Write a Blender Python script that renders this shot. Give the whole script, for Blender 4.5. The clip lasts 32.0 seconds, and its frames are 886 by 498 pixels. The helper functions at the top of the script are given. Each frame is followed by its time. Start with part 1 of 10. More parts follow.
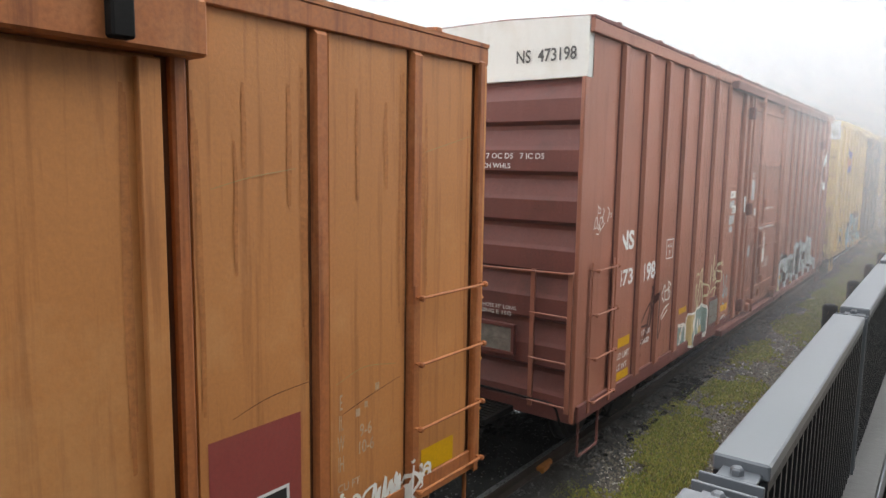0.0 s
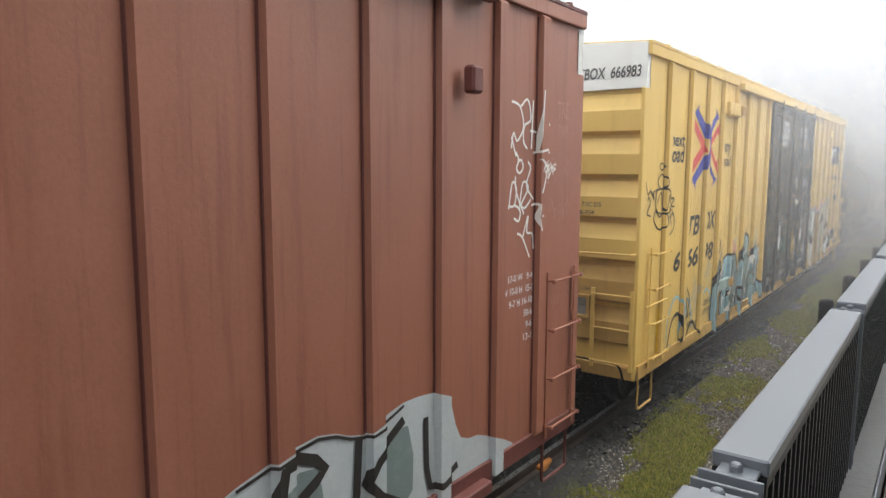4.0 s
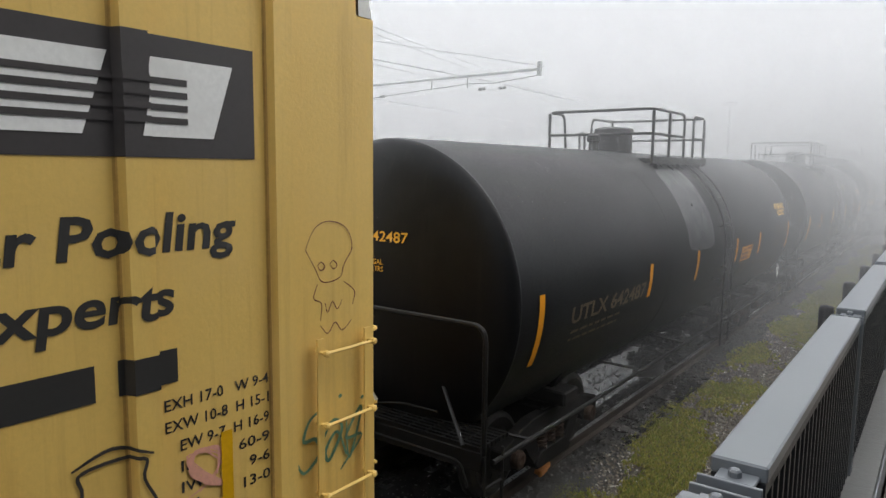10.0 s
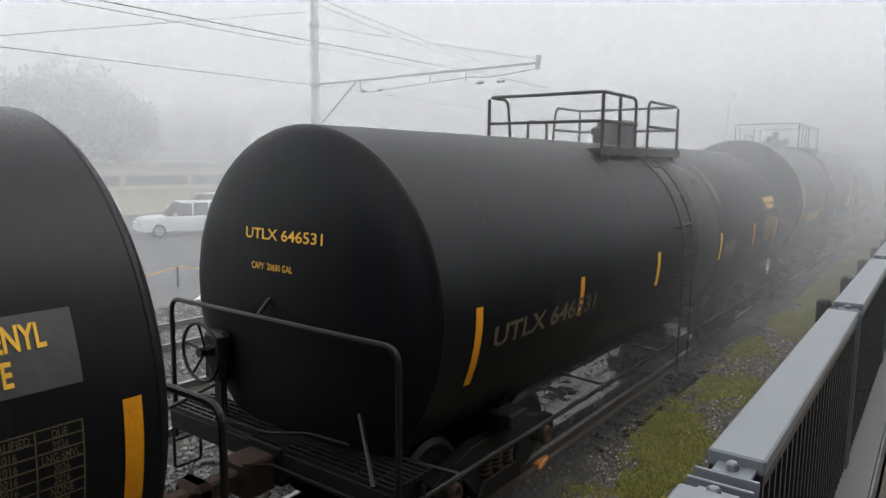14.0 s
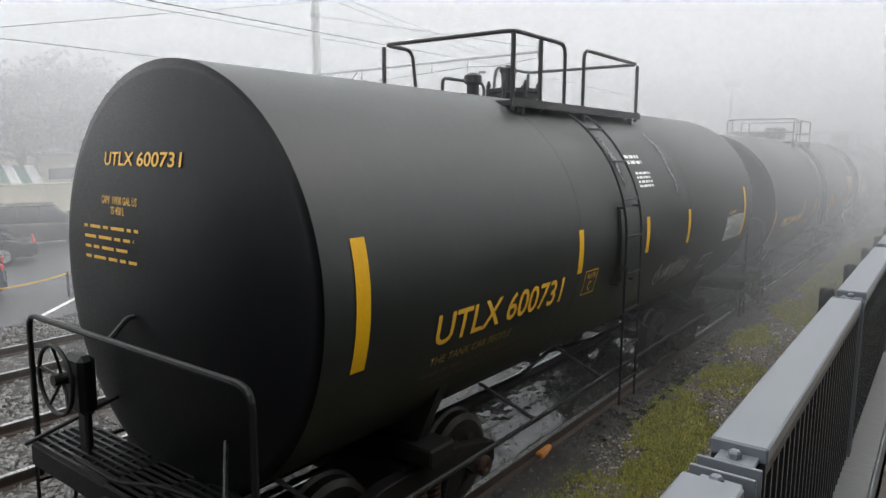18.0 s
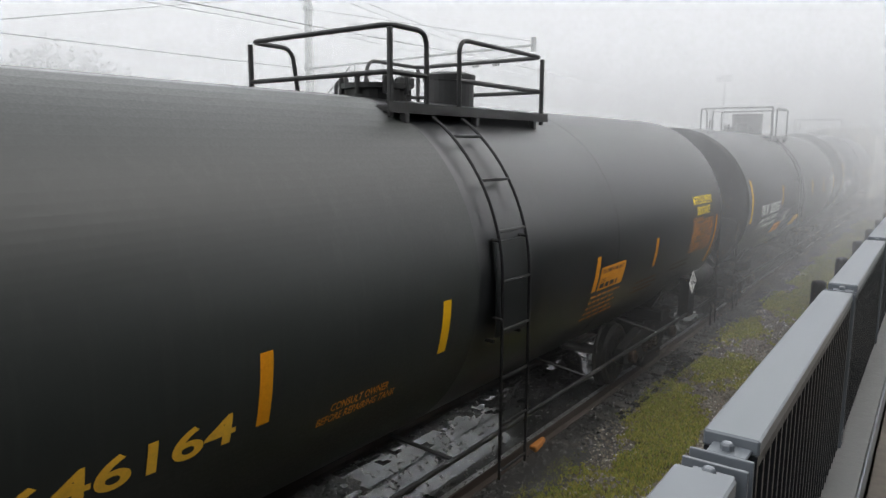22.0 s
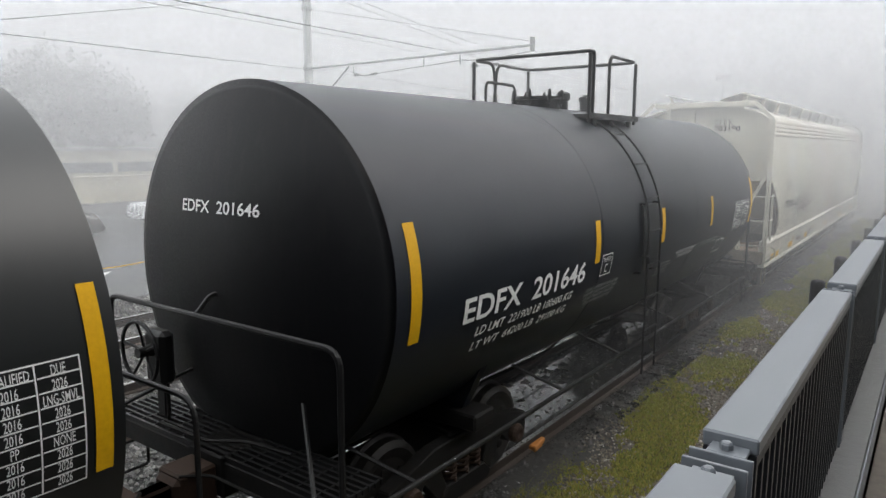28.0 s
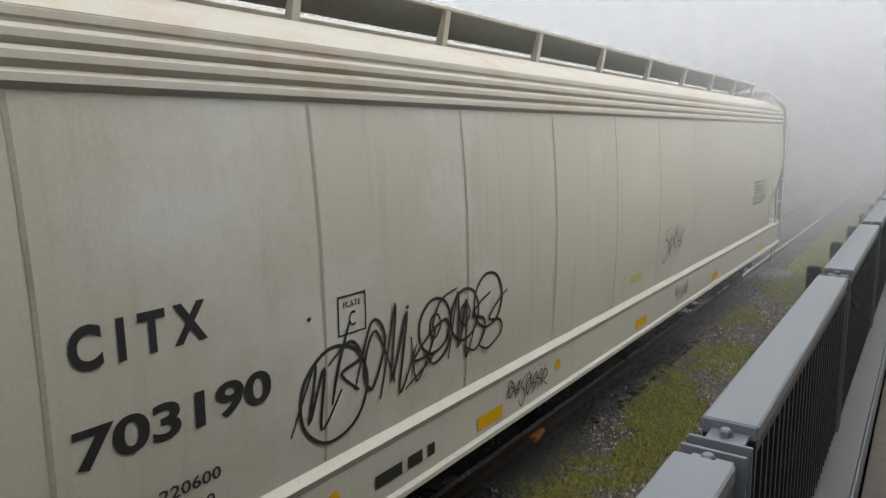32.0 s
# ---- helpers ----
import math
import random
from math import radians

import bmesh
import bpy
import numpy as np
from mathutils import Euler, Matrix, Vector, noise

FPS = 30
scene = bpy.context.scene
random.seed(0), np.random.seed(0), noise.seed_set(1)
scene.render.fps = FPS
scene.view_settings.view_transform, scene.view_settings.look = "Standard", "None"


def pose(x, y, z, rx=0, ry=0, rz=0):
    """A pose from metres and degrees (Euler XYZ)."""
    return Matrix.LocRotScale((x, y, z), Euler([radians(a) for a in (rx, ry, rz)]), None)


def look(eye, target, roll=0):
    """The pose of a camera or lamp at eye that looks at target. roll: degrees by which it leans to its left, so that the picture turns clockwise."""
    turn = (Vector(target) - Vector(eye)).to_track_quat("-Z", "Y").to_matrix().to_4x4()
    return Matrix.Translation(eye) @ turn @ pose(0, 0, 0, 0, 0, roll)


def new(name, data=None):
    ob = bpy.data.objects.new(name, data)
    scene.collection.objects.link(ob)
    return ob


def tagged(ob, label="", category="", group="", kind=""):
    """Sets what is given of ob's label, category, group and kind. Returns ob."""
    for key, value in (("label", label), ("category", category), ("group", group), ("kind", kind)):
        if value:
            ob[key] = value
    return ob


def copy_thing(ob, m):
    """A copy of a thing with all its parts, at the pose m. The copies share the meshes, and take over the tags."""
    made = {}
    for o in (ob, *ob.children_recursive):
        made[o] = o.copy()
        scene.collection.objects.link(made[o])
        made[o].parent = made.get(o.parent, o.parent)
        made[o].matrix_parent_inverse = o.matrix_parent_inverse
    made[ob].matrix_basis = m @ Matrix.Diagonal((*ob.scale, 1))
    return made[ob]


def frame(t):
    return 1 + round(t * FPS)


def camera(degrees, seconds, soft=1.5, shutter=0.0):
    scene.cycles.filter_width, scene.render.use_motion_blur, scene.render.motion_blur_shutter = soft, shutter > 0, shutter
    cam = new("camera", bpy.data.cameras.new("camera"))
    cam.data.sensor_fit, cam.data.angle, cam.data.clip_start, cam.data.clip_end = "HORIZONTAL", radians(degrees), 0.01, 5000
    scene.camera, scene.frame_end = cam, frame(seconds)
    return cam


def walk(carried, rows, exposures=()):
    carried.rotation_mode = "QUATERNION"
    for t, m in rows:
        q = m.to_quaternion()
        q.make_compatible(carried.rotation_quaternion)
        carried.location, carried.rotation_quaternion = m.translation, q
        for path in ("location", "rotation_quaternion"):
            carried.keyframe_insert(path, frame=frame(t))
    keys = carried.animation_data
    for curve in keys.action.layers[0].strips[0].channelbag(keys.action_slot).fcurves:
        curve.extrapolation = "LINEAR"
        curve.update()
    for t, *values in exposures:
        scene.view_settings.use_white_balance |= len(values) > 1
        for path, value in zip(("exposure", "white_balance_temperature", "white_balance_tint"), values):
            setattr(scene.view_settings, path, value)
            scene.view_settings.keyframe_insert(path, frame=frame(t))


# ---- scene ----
EYE = (0.0, 0.0, 3.43)
# seconds, yaw to the left of the track, pitch, roll
PATH = [
    (0, 37.14, -7.07, -0.88),
    (0.5, 37.01, -7.08, -0.70),
    (1, 37.05, -7.31, -1.02),
    (1.5, 36.93, -7.17, -0.45),
    (2, 36.78, -6.98, -0.33),
    (2.5, 36.60, -6.96, -0.12),
    (4.5, 36.86, -7.03, -0.18),
    (5, 36.97, -7.00, -0.14),
    (5.5, 37.10, -7.01, -0.08),
    (6, 37.31, -7.00, -0.19),
    (6.5, 37.52, -7.08, -0.20),
    (7, 37.24, -7.14, -0.33),
    (7.5, 37.04, -7.14, -0.38),
    (8, 37.04, -7.09, -0.37),
    (8.5, 37.10, -6.92, -0.38),
    (9, 37.00, -6.93, -0.34),
    (9.5, 36.90, -6.91, -0.62),
    (10, 36.83, -6.76, -0.61),
    (10.5, 36.78, -6.75, -0.60),
    (11, 36.80, -6.75, -0.50),
    (11.5, 37.00, -6.99, -0.48),
    (12, 37.09, -6.95, -0.50),
    (12.5, 37.06, -6.92, -0.45),
    (13, 36.80, -6.88, -0.53),
    (13.5, 36.74, -7.03, -0.56),
    (15.5, 36.56, -7.83, -0.86),
    (16, 36.53, -7.80, -0.74),
    (16.5, 36.50, -7.82, -0.63),
    (17, 36.55, -7.80, -0.38),
    (17.5, 36.74, -8.08, -0.16),
    (18, 36.87, -8.09, -0.33),
    (18.5, 36.97, -8.23, -0.34),
    (19, 36.80, -8.30, -0.13),
    (19.5, 36.71, -8.23, -0.16),
    (20, 36.57, -8.20, 0.09),
    (20.5, 36.51, -8.22, 0.03),
    (21, 36.49, -8.37, -0.07),
    (21.5, 36.39, -8.45, -0.16),
    (22, 36.33, -8.59, -0.27),
    (22.5, 36.35, -8.52, -0.12),
    (23, 36.34, -8.46, -0.06),
    (23.5, 36.31, -8.45, -0.19),
    (24, 36.10, -8.40, -0.13),
    (24.5, 36.28, -8.38, -0.23),
    (25, 36.40, -8.38, -0.25),
    (25.5, 36.21, -8.35, -0.24),
    (26, 36.24, -8.31, -0.13),
    (26.5, 36.22, -8.40, -0.21),
    (28.5, 36.25, -8.67, -0.17),
    (29, 36.16, -8.70, 0.01),
    (29.5, 36.00, -8.72, 0.09),
    (30, 35.90, -8.86, 0.20),
    (30.5, 35.91, -9.04, 0.19),
    (31, 35.92, -9.22, 0.20),
    (31.5, 36.00, -9.32, 0.13),
    (32, 35.81, -9.16, 0.87),
]
EXPOSURES = [(0.0, 0.56), (1.0, 0.6), (2.0, 0.6), (5.0, 0.64), (6.0, 0.5), (7.0, 0.52), (8.0, 0.62), (9.0, 0.4), (10.0, 0.26), (13.0, 0.16), (16.0, 0.22), (17.0, 0.2), (19.0, 0.34), (20.0, 0.34), (24.0, 0.26), (26.0, 0.26), (29.0, 0.24), (32.0, 0.1)]

cam = camera(66.0, 32.0, soft=1.5)
walk(cam, [(t, pose(*EYE, 90 + p, r, y)) for t, y, p, r in PATH], EXPOSURES)

# seconds, metres that the train has rolled
TRAIN = [
    (0, 0.00),
    (0.5, 1.83),
    (1, 3.72),
    (1.5, 5.61),
    (2, 7.55),
    (2.5, 9.53),
    (4.5, 17.32),
    (5, 19.25),
    (5.5, 21.12),
    (6, 22.98),
    (6.5, 24.89),
    (7, 26.76),
    (7.5, 28.61),
    (8, 30.51),
    (8.5, 32.37),
    (9, 34.22),
    (9.5, 36.08),
    (10, 37.90),
    (10.5, 39.73),
    (11, 41.62),
    (11.5, 43.58),
    (12, 45.56),
    (12.5, 47.51),
    (13, 49.40),
    (13.5, 51.29),
    (15.5, 59.01),
    (16, 60.97),
    (16.5, 62.95),
    (17, 64.93),
    (17.5, 66.91),
    (18, 68.89),
    (18.5, 70.90),
    (19, 72.91),
    (19.5, 74.95),
    (20, 76.97),
    (20.5, 78.98),
    (21, 81.01),
    (21.5, 83.10),
    (22, 85.15),
    (22.5, 87.14),
    (23, 89.13),
    (23.5, 91.10),
    (24, 93.07),
    (24.5, 95.06),
    (25, 97.08),
    (25.5, 99.05),
    (26, 101.06),
    (26.5, 103.06),
    (28.5, 111.04),
    (29, 113.04),
    (29.5, 115.09),
    (30, 117.12),
    (30.5, 119.17),
    (31, 121.18),
    (31.5, 123.26),
    (32, 125.33),
]

# ---- light: a bright overcast sky over fog ----
world = bpy.data.worlds.new("overcast_sky")
scene.world = world
world.use_nodes = True
wn, wl = world.node_tree.nodes, world.node_tree.links
wn.clear()
w_out = wn.new("ShaderNodeOutputWorld")
w_bg = wn.new("ShaderNodeBackground")
w_sky = wn.new("ShaderNodeTexSky")
w_sky.sky_type, w_sky.sun_disc = "NISHITA", False
w_sky.sun_elevation, w_sky.sun_rotation = radians(55), radians(45)
w_sky.air_density, w_sky.dust_density = 1.0, 4.0
w_mix = wn.new("ShaderNodeMixRGB")
w_mix.inputs[0].default_value = 0.93
w_mix.inputs[2].default_value = (7.2, 7.35, 7.5, 1)
wl.new(w_sky.outputs[0], w_mix.inputs[1])
wl.new(w_mix.outputs[0], w_bg.inputs[0])
w_bg.inputs[1].default_value = 0.24
wl.new(w_bg.outputs[0], w_out.inputs[0])

sun = new("sun", bpy.data.lights.new("sun", "SUN"))
sun.data.energy, sun.data.angle, sun.data.color = 0.8, radians(40), (1.0, 0.97, 0.93)
sun.matrix_basis = look((0, 0, 60), (-30, -30, 0))

# ---- materials ----
MATS = {}


def paint(name, color, rough=0.55, metal=0.0, grain=0.25, grain_scale=40.0, stain=None, stain_amount=0.0, stain_scale=1.2,
          streak=None, streak_amount=0.0, bump=0.15, spec=0.5, vary=0.0, mottle=0.0, streak_dir="z", gloss_vary=0.12):
    """A surface with fine grain, large mottling, stains and running streaks."""
    if name in MATS:
        return MATS[name]
    m = bpy.data.materials.new(name)
    m.use_nodes = True
    n, l = m.node_tree.nodes, m.node_tree.links
    b = n["Principled BSDF"]
    tc = n.new("ShaderNodeTexCoord")

    def noise_node(scale, detail=6, rough_=0.6, stretch=None):
        t = n.new("ShaderNodeTexNoise")
        t.inputs["Scale"].default_value, t.inputs["Detail"].default_value, t.inputs["Roughness"].default_value = scale, detail, rough_
        if stretch:
            mp = n.new("ShaderNodeMapping")
            mp.inputs["Scale"].default_value = stretch
            l.new(tc.outputs["Object"], mp.inputs[0])
            l.new(mp.outputs[0], t.inputs["Vector"])
        else:
            l.new(tc.outputs["Object"], t.inputs["Vector"])
        return t

    def ramp(src, lo, hi, a=0.0, z=1.0):
        r = n.new("ShaderNodeMapRange")
        r.inputs[1].default_value, r.inputs[2].default_value, r.inputs[3].default_value, r.inputs[4].default_value = lo, hi, a, z
        l.new(src, r.inputs[0])
        return r.outputs[0]

    def mix(fac, a, c, mode="MIX"):
        x = n.new("ShaderNodeMixRGB")
        x.blend_type = mode
        for i, v in ((0, fac), (1, a), (2, c)):
            if isinstance(v, (int, float)):
                x.inputs[i].default_value = v
            elif isinstance(v, tuple):
                x.inputs[i].default_value = (*v, 1)
            else:
                l.new(v, x.inputs[i])
        return x.outputs[0]

    g = noise_node(grain_scale)
    dark = tuple(c * (1 - grain) for c in color)
    lite = tuple(min(1, c * (1 + grain * 0.6)) for c in color)
    col = mix(ramp(g.outputs[0], 0.3, 0.7), dark, lite)
    if mottle:
        mo = noise_node(stain_scale * 0.6, 3)
        col = mix(ramp(mo.outputs[0], 0.35, 0.65, 0, mottle), col, tuple(c * 0.55 for c in color))
    if streak:
        stretch = (7, 7, 0.35) if streak_dir == "z" else (7, 0.35, 7)
        st = noise_node(1.6, 5, 0.65, stretch)
        col = mix(ramp(st.outputs[0], 0.52, 0.75, 0, streak_amount), col, streak)
    if stain:
        sn = noise_node(stain_scale, 8, 0.7)
        col = mix(ramp(sn.outputs[0], 0.52, 0.72, 0, stain_amount), col, stain)
    if vary:
        oi = n.new("ShaderNodeObjectInfo")
        col = mix(ramp(oi.outputs["Random"], 0, 1, 0, vary), col, tuple(c * 0.5 for c in color))
    l.new(col, b.inputs["Base Color"])
    l.new(ramp(g.outputs[0], 0.2, 0.8, max(0.03, rough - gloss_vary), min(1, rough + gloss_vary)), b.inputs["Roughness"])
    b.inputs["Metallic"].default_value = metal
    b.inputs["Specular IOR Level"].default_value = spec
    if bump:
        bu = n.new("ShaderNodeBump")
        bu.inputs["Strength"].default_value, bu.inputs["Distance"].default_value = bump, 0.01
        l.new(g.outputs[0], bu.inputs["Height"])
        l.new(bu.outputs[0], b.inputs["Normal"])
    MATS[name] = m
    return m


def fog_material(opacity):
    """Thin mist: mostly clear; the droplets pass the light of the sky above on, to the front and to the back alike."""
    m = bpy.data.materials.new("mist")
    m.use_nodes = True
    n, l = m.node_tree.nodes, m.node_tree.links
    n.clear()
    out, mx, both = n.new("ShaderNodeOutputMaterial"), n.new("ShaderNodeMixShader"), n.new("ShaderNodeAddShader")
    tr, df, tl = n.new("ShaderNodeBsdfTransparent"), n.new("ShaderNodeBsdfDiffuse"), n.new("ShaderNodeBsdfTranslucent")
    df.inputs[0].default_value = tl.inputs[0].default_value = FOG_TINT
    for sh, up in ((df, 1), (tl, -1)):
        v = n.new("ShaderNodeCombineXYZ")
        v.inputs[2].default_value = up
        l.new(v.outputs[0], sh.inputs["Normal"])
    l.new(df.outputs[0], both.inputs[0]), l.new(tl.outputs[0], both.inputs[1])
    l.new(tr.outputs[0], mx.inputs[1]), l.new(both.outputs[0], mx.inputs[2])
    # thinner towards the ground
    ge, sp, mr = n.new("ShaderNodeNewGeometry"), n.new("ShaderNodeSeparateXYZ"), n.new("ShaderNodeMapRange")
    l.new(ge.outputs["Position"], sp.inputs[0]), l.new(sp.outputs[2], mr.inputs[0])
    mr.inputs[1].default_value, mr.inputs[2].default_value, mr.inputs[3].default_value, mr.inputs[4].default_value = -0.3, 2.6, opacity * 0.38, opacity
    # and thinner, low down, over the open car park
    far, low, both_, less, fac = n.new("ShaderNodeMapRange"), n.new("ShaderNodeMapRange"), n.new("ShaderNodeMath"), n.new("ShaderNodeMath"), n.new("ShaderNodeMath")
    for r, src, a, b in ((far, sp.outputs[0], -10, -22), (low, sp.outputs[2], 12, 6)):
        r.inputs[1].default_value, r.inputs[2].default_value = a, b
        l.new(src, r.inputs[0])
    both_.operation = fac.operation = "MULTIPLY"
    less.operation = "MULTIPLY_ADD"
    l.new(far.outputs[0], both_.inputs[0]), l.new(low.outputs[0], both_.inputs[1])
    l.new(both_.outputs[0], less.inputs[0])
    less.inputs[1].default_value, less.inputs[2].default_value = -0.64, 1.0
    l.new(mr.outputs[0], fac.inputs[0]), l.new(less.outputs[0], fac.inputs[1])
    l.new(fac.outputs[0], mx.inputs[0])
    l.new(mx.outputs[0], out.inputs[0])
    return m


FOG_TINT = (0.426, 0.430, 0.434, 1)

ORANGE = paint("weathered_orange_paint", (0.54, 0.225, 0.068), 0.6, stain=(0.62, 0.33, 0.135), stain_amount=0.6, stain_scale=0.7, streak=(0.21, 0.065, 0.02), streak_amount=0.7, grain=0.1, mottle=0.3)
ORANGE_RIB = paint("rusted_orange_paint", (0.40, 0.135, 0.04), 0.6, streak=(0.12, 0.034, 0.012), streak_amount=1.0, stain=(0.48, 0.22, 0.085), stain_amount=0.5, stain_scale=2.5, grain=0.2)
# rust, with the shadow in the recesses beside the ribs added to the colour
ORANGE_GROOVE = paint("rust_and_shade_paint", (0.15, 0.058, 0.024), 0.75, streak=(0.035, 0.015, 0.008), streak_amount=0.9, stain=(0.17, 0.07, 0.03), stain_amount=0.5, stain_scale=3, grain=0.25)
RUST_RUN = paint("brown_rust_run", (0.43, 0.165, 0.047), 0.7, grain=0.25, stain=(0.5, 0.21, 0.065), stain_amount=0.8, stain_scale=5, bump=0.0)
INK_PALE = paint("worn_pale_stencil_paint", (0.5, 0.36, 0.24), 0.6, grain=0.3, bump=0.02, stain=(0.36, 0.15, 0.05), stain_amount=0.8, stain_scale=7)
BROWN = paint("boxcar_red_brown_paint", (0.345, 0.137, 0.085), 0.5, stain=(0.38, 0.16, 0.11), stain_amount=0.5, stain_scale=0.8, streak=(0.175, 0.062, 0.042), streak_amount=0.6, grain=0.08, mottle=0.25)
# darker copy of BROWN: dirt, and the shade on the car ends put into colour
BROWN_DK = paint("shaded_dirty_red_brown_paint", (0.15, 0.048, 0.038), 0.6, stain=(0.06, 0.028, 0.023), stain_amount=0.6, streak=(0.2, 0.08, 0.06), streak_amount=0.35, grain=0.2)
YELLOW = paint("boxcar_yellow_paint", (0.73, 0.49, 0.13), 0.5, stain=(0.63, 0.43, 0.15), stain_amount=0.5, stain_scale=0.9, streak=(0.50, 0.31, 0.08), streak_amount=0.6, grain=0.05, mottle=0.18)
YELLOW_DK = paint("dirty_yellow_paint", (0.48, 0.29, 0.075), 0.6, stain=(0.22, 0.13, 0.05), stain_amount=0.6, stain_scale=2, streak=(0.28, 0.16, 0.055), streak_amount=0.6, grain=0.18)
BLACK_DOOR = paint("black_door_paint", (0.014, 0.0165, 0.0175), 0.5, stain=(0.034, 0.037, 0.036), stain_amount=0.5, streak=(0.05, 0.05, 0.046), streak_amount=0.35, grain=0.25)
WHITE_P = paint("white_paint", (0.66, 0.66, 0.62), 0.55, stain=(0.45, 0.4, 0.3), stain_amount=0.4, stain_scale=2.5, streak=(0.5, 0.47, 0.4), streak_amount=0.4, grain=0.06)
TANK = paint("black_tank_paint", (0.0048, 0.0052, 0.0062), 0.45, stain=(0.0095, 0.0095, 0.0092), stain_amount=0.6, stain_scale=0.7, streak=(0.012, 0.0115, 0.0105), streak_amount=0.5, grain=0.2, grain_scale=60, bump=0.0, spec=0.14, gloss_vary=0.05)
TANK_GREEN = paint("grey_black_tank_paint", (0.0122, 0.0143, 0.0126), 0.46, stain=(0.0148, 0.016, 0.0144), stain_amount=0.6, stain_scale=0.7, streak=(0.022, 0.0215, 0.019), streak_amount=0.5, grain=0.2, grain_scale=60, bump=0.0, spec=0.42, gloss_vary=0.05)
TANK_WET = paint("wet_black_tank_paint", (0.0062, 0.0072, 0.0072), 0.38, stain=(0.012, 0.013, 0.013), stain_amount=0.5, stain_scale=0.8, streak=(0.012, 0.012, 0.012), streak_amount=0.4, grain=0.02, grain_scale=60, bump=0.0, spec=0.55, gloss_vary=0.0)
TANK_SHEEN = paint("wet_shining_tank_paint", (0.0065, 0.0072, 0.0082), 0.33, stain=(0.011, 0.0115, 0.012), stain_amount=0.5, stain_scale=0.8, streak=(0.02, 0.02, 0.019), streak_amount=0.4, grain=0.02, grain_scale=60, bump=0.0, spec=0.55, gloss_vary=0.0)
TANK_NAVY = paint("clean_blue_black_tank_paint", (0.0062, 0.0085, 0.0132), 0.42, stain=(0.009, 0.0105, 0.013), stain_amount=0.4, stain_scale=0.8, grain=0.03, grain_scale=60, bump=0.0, spec=0.34, gloss_vary=0.0)
TANK_DULL = paint("dull_grey_black_tank_paint", (0.0165, 0.019, 0.0175), 0.48, stain=(0.022, 0.0245, 0.023), stain_amount=0.5, stain_scale=0.8, streak=(0.03, 0.031, 0.029), streak_amount=0.4, grain=0.1, grain_scale=60, bump=0.0, spec=0.42)
WET_BAND = paint("damp_smooth_black_tank_paint", (0.0075, 0.0083, 0.0085), 0.42, stain=(0.0055, 0.006, 0.0065), stain_amount=0.6, stain_scale=1.5, grain=0.1, grain_scale=30, bump=0.0, spec=0.2)
PATCH = paint("fresh_grey_black_coating", (0.0115, 0.013, 0.0148), 0.36, grain=0.02, grain_scale=4, bump=0.0, spec=0.45)
STEEL_BLK = paint("black_steel", (0.0054, 0.0054, 0.0057), 0.5, grain=0.3, stain=(0.018, 0.015, 0.012), stain_amount=0.5, stain_scale=6, spec=0.35)
# grimy steel set near black, the shade below the cars included in the colour
RUN_GEAR = paint("shaded_grimy_running_gear", (0.0054, 0.0051, 0.0048), 0.75, grain=0.35, stain=(0.02, 0.015, 0.011), stain_amount=0.5, stain_scale=5, spec=0.25)
RUST_BARE = paint("bare_rusty_latch", (0.42, 0.27, 0.2), 0.7, grain=0.3, stain=(0.24, 0.09, 0.03), stain_amount=0.8, stain_scale=12)
RUST = paint("rusty_steel", (0.035, 0.02, 0.013), 0.75, grain=0.35, stain=(0.02, 0.014, 0.011), stain_amount=0.6, stain_scale=6, spec=0.25)
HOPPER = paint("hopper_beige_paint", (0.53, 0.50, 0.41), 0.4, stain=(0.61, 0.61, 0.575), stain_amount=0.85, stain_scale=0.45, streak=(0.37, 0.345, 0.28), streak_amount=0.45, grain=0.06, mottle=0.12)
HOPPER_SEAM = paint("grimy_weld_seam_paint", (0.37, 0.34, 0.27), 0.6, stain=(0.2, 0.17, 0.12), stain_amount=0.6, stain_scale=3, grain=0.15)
# dust, plus the shade under the hopper's ends and belly, in one darker colour
HOPPER_DK = paint("shaded_dusty_hopper_paint", (0.17, 0.145, 0.11), 0.7, stain=(0.09, 0.075, 0.058), stain_amount=0.6, stain_scale=1.5, streak=(0.11, 0.09, 0.068), streak_amount=0.5, grain=0.15)
HOPPER_DECK = paint("sandy_hopper_deck", (0.26, 0.19, 0.125), 0.75, stain=(0.13, 0.095, 0.065), stain_amount=0.6, stain_scale=3, grain=0.25)
HOPPER_RUST = paint("rust_stained_hopper_paint", (0.48, 0.45, 0.38), 0.55, stain=(0.42, 0.24, 0.09), stain_amount=0.7, stain_scale=1.1, streak=(0.44, 0.4, 0.32), streak_amount=0.4, grain=0.06)
REFLECT = paint("yellow_reflective_tape", (0.62, 0.34, 0.006), 0.45, spec=0.2, grain=0.1, stain=(0.42, 0.22, 0.01), stain_amount=0.25, stain_scale=5, bump=0.02)
ORANGE_TAPE = paint("amber_reflective_tape", (0.58, 0.23, 0.008), 0.45, spec=0.2, grain=0.12, stain=(0.35, 0.12, 0.01), stain_amount=0.4, stain_scale=6, bump=0.02)
INK_WHITE = paint("white_stencil_paint", (0.74, 0.74, 0.72), 0.55, grain=0.08, bump=0.02, stain=(0.5, 0.48, 0.45), stain_amount=0.35, stain_scale=5)
INK_BLACK = paint("black_stencil_paint", (0.025, 0.024, 0.023), 0.55, grain=0.2, bump=0.02)
INK_YELLOW = paint("yellow_stencil_paint", (0.72, 0.40, 0.03), 0.5, grain=0.1, bump=0.02, stain=(0.3, 0.17, 0.03), stain_amount=0.3, stain_scale=6)
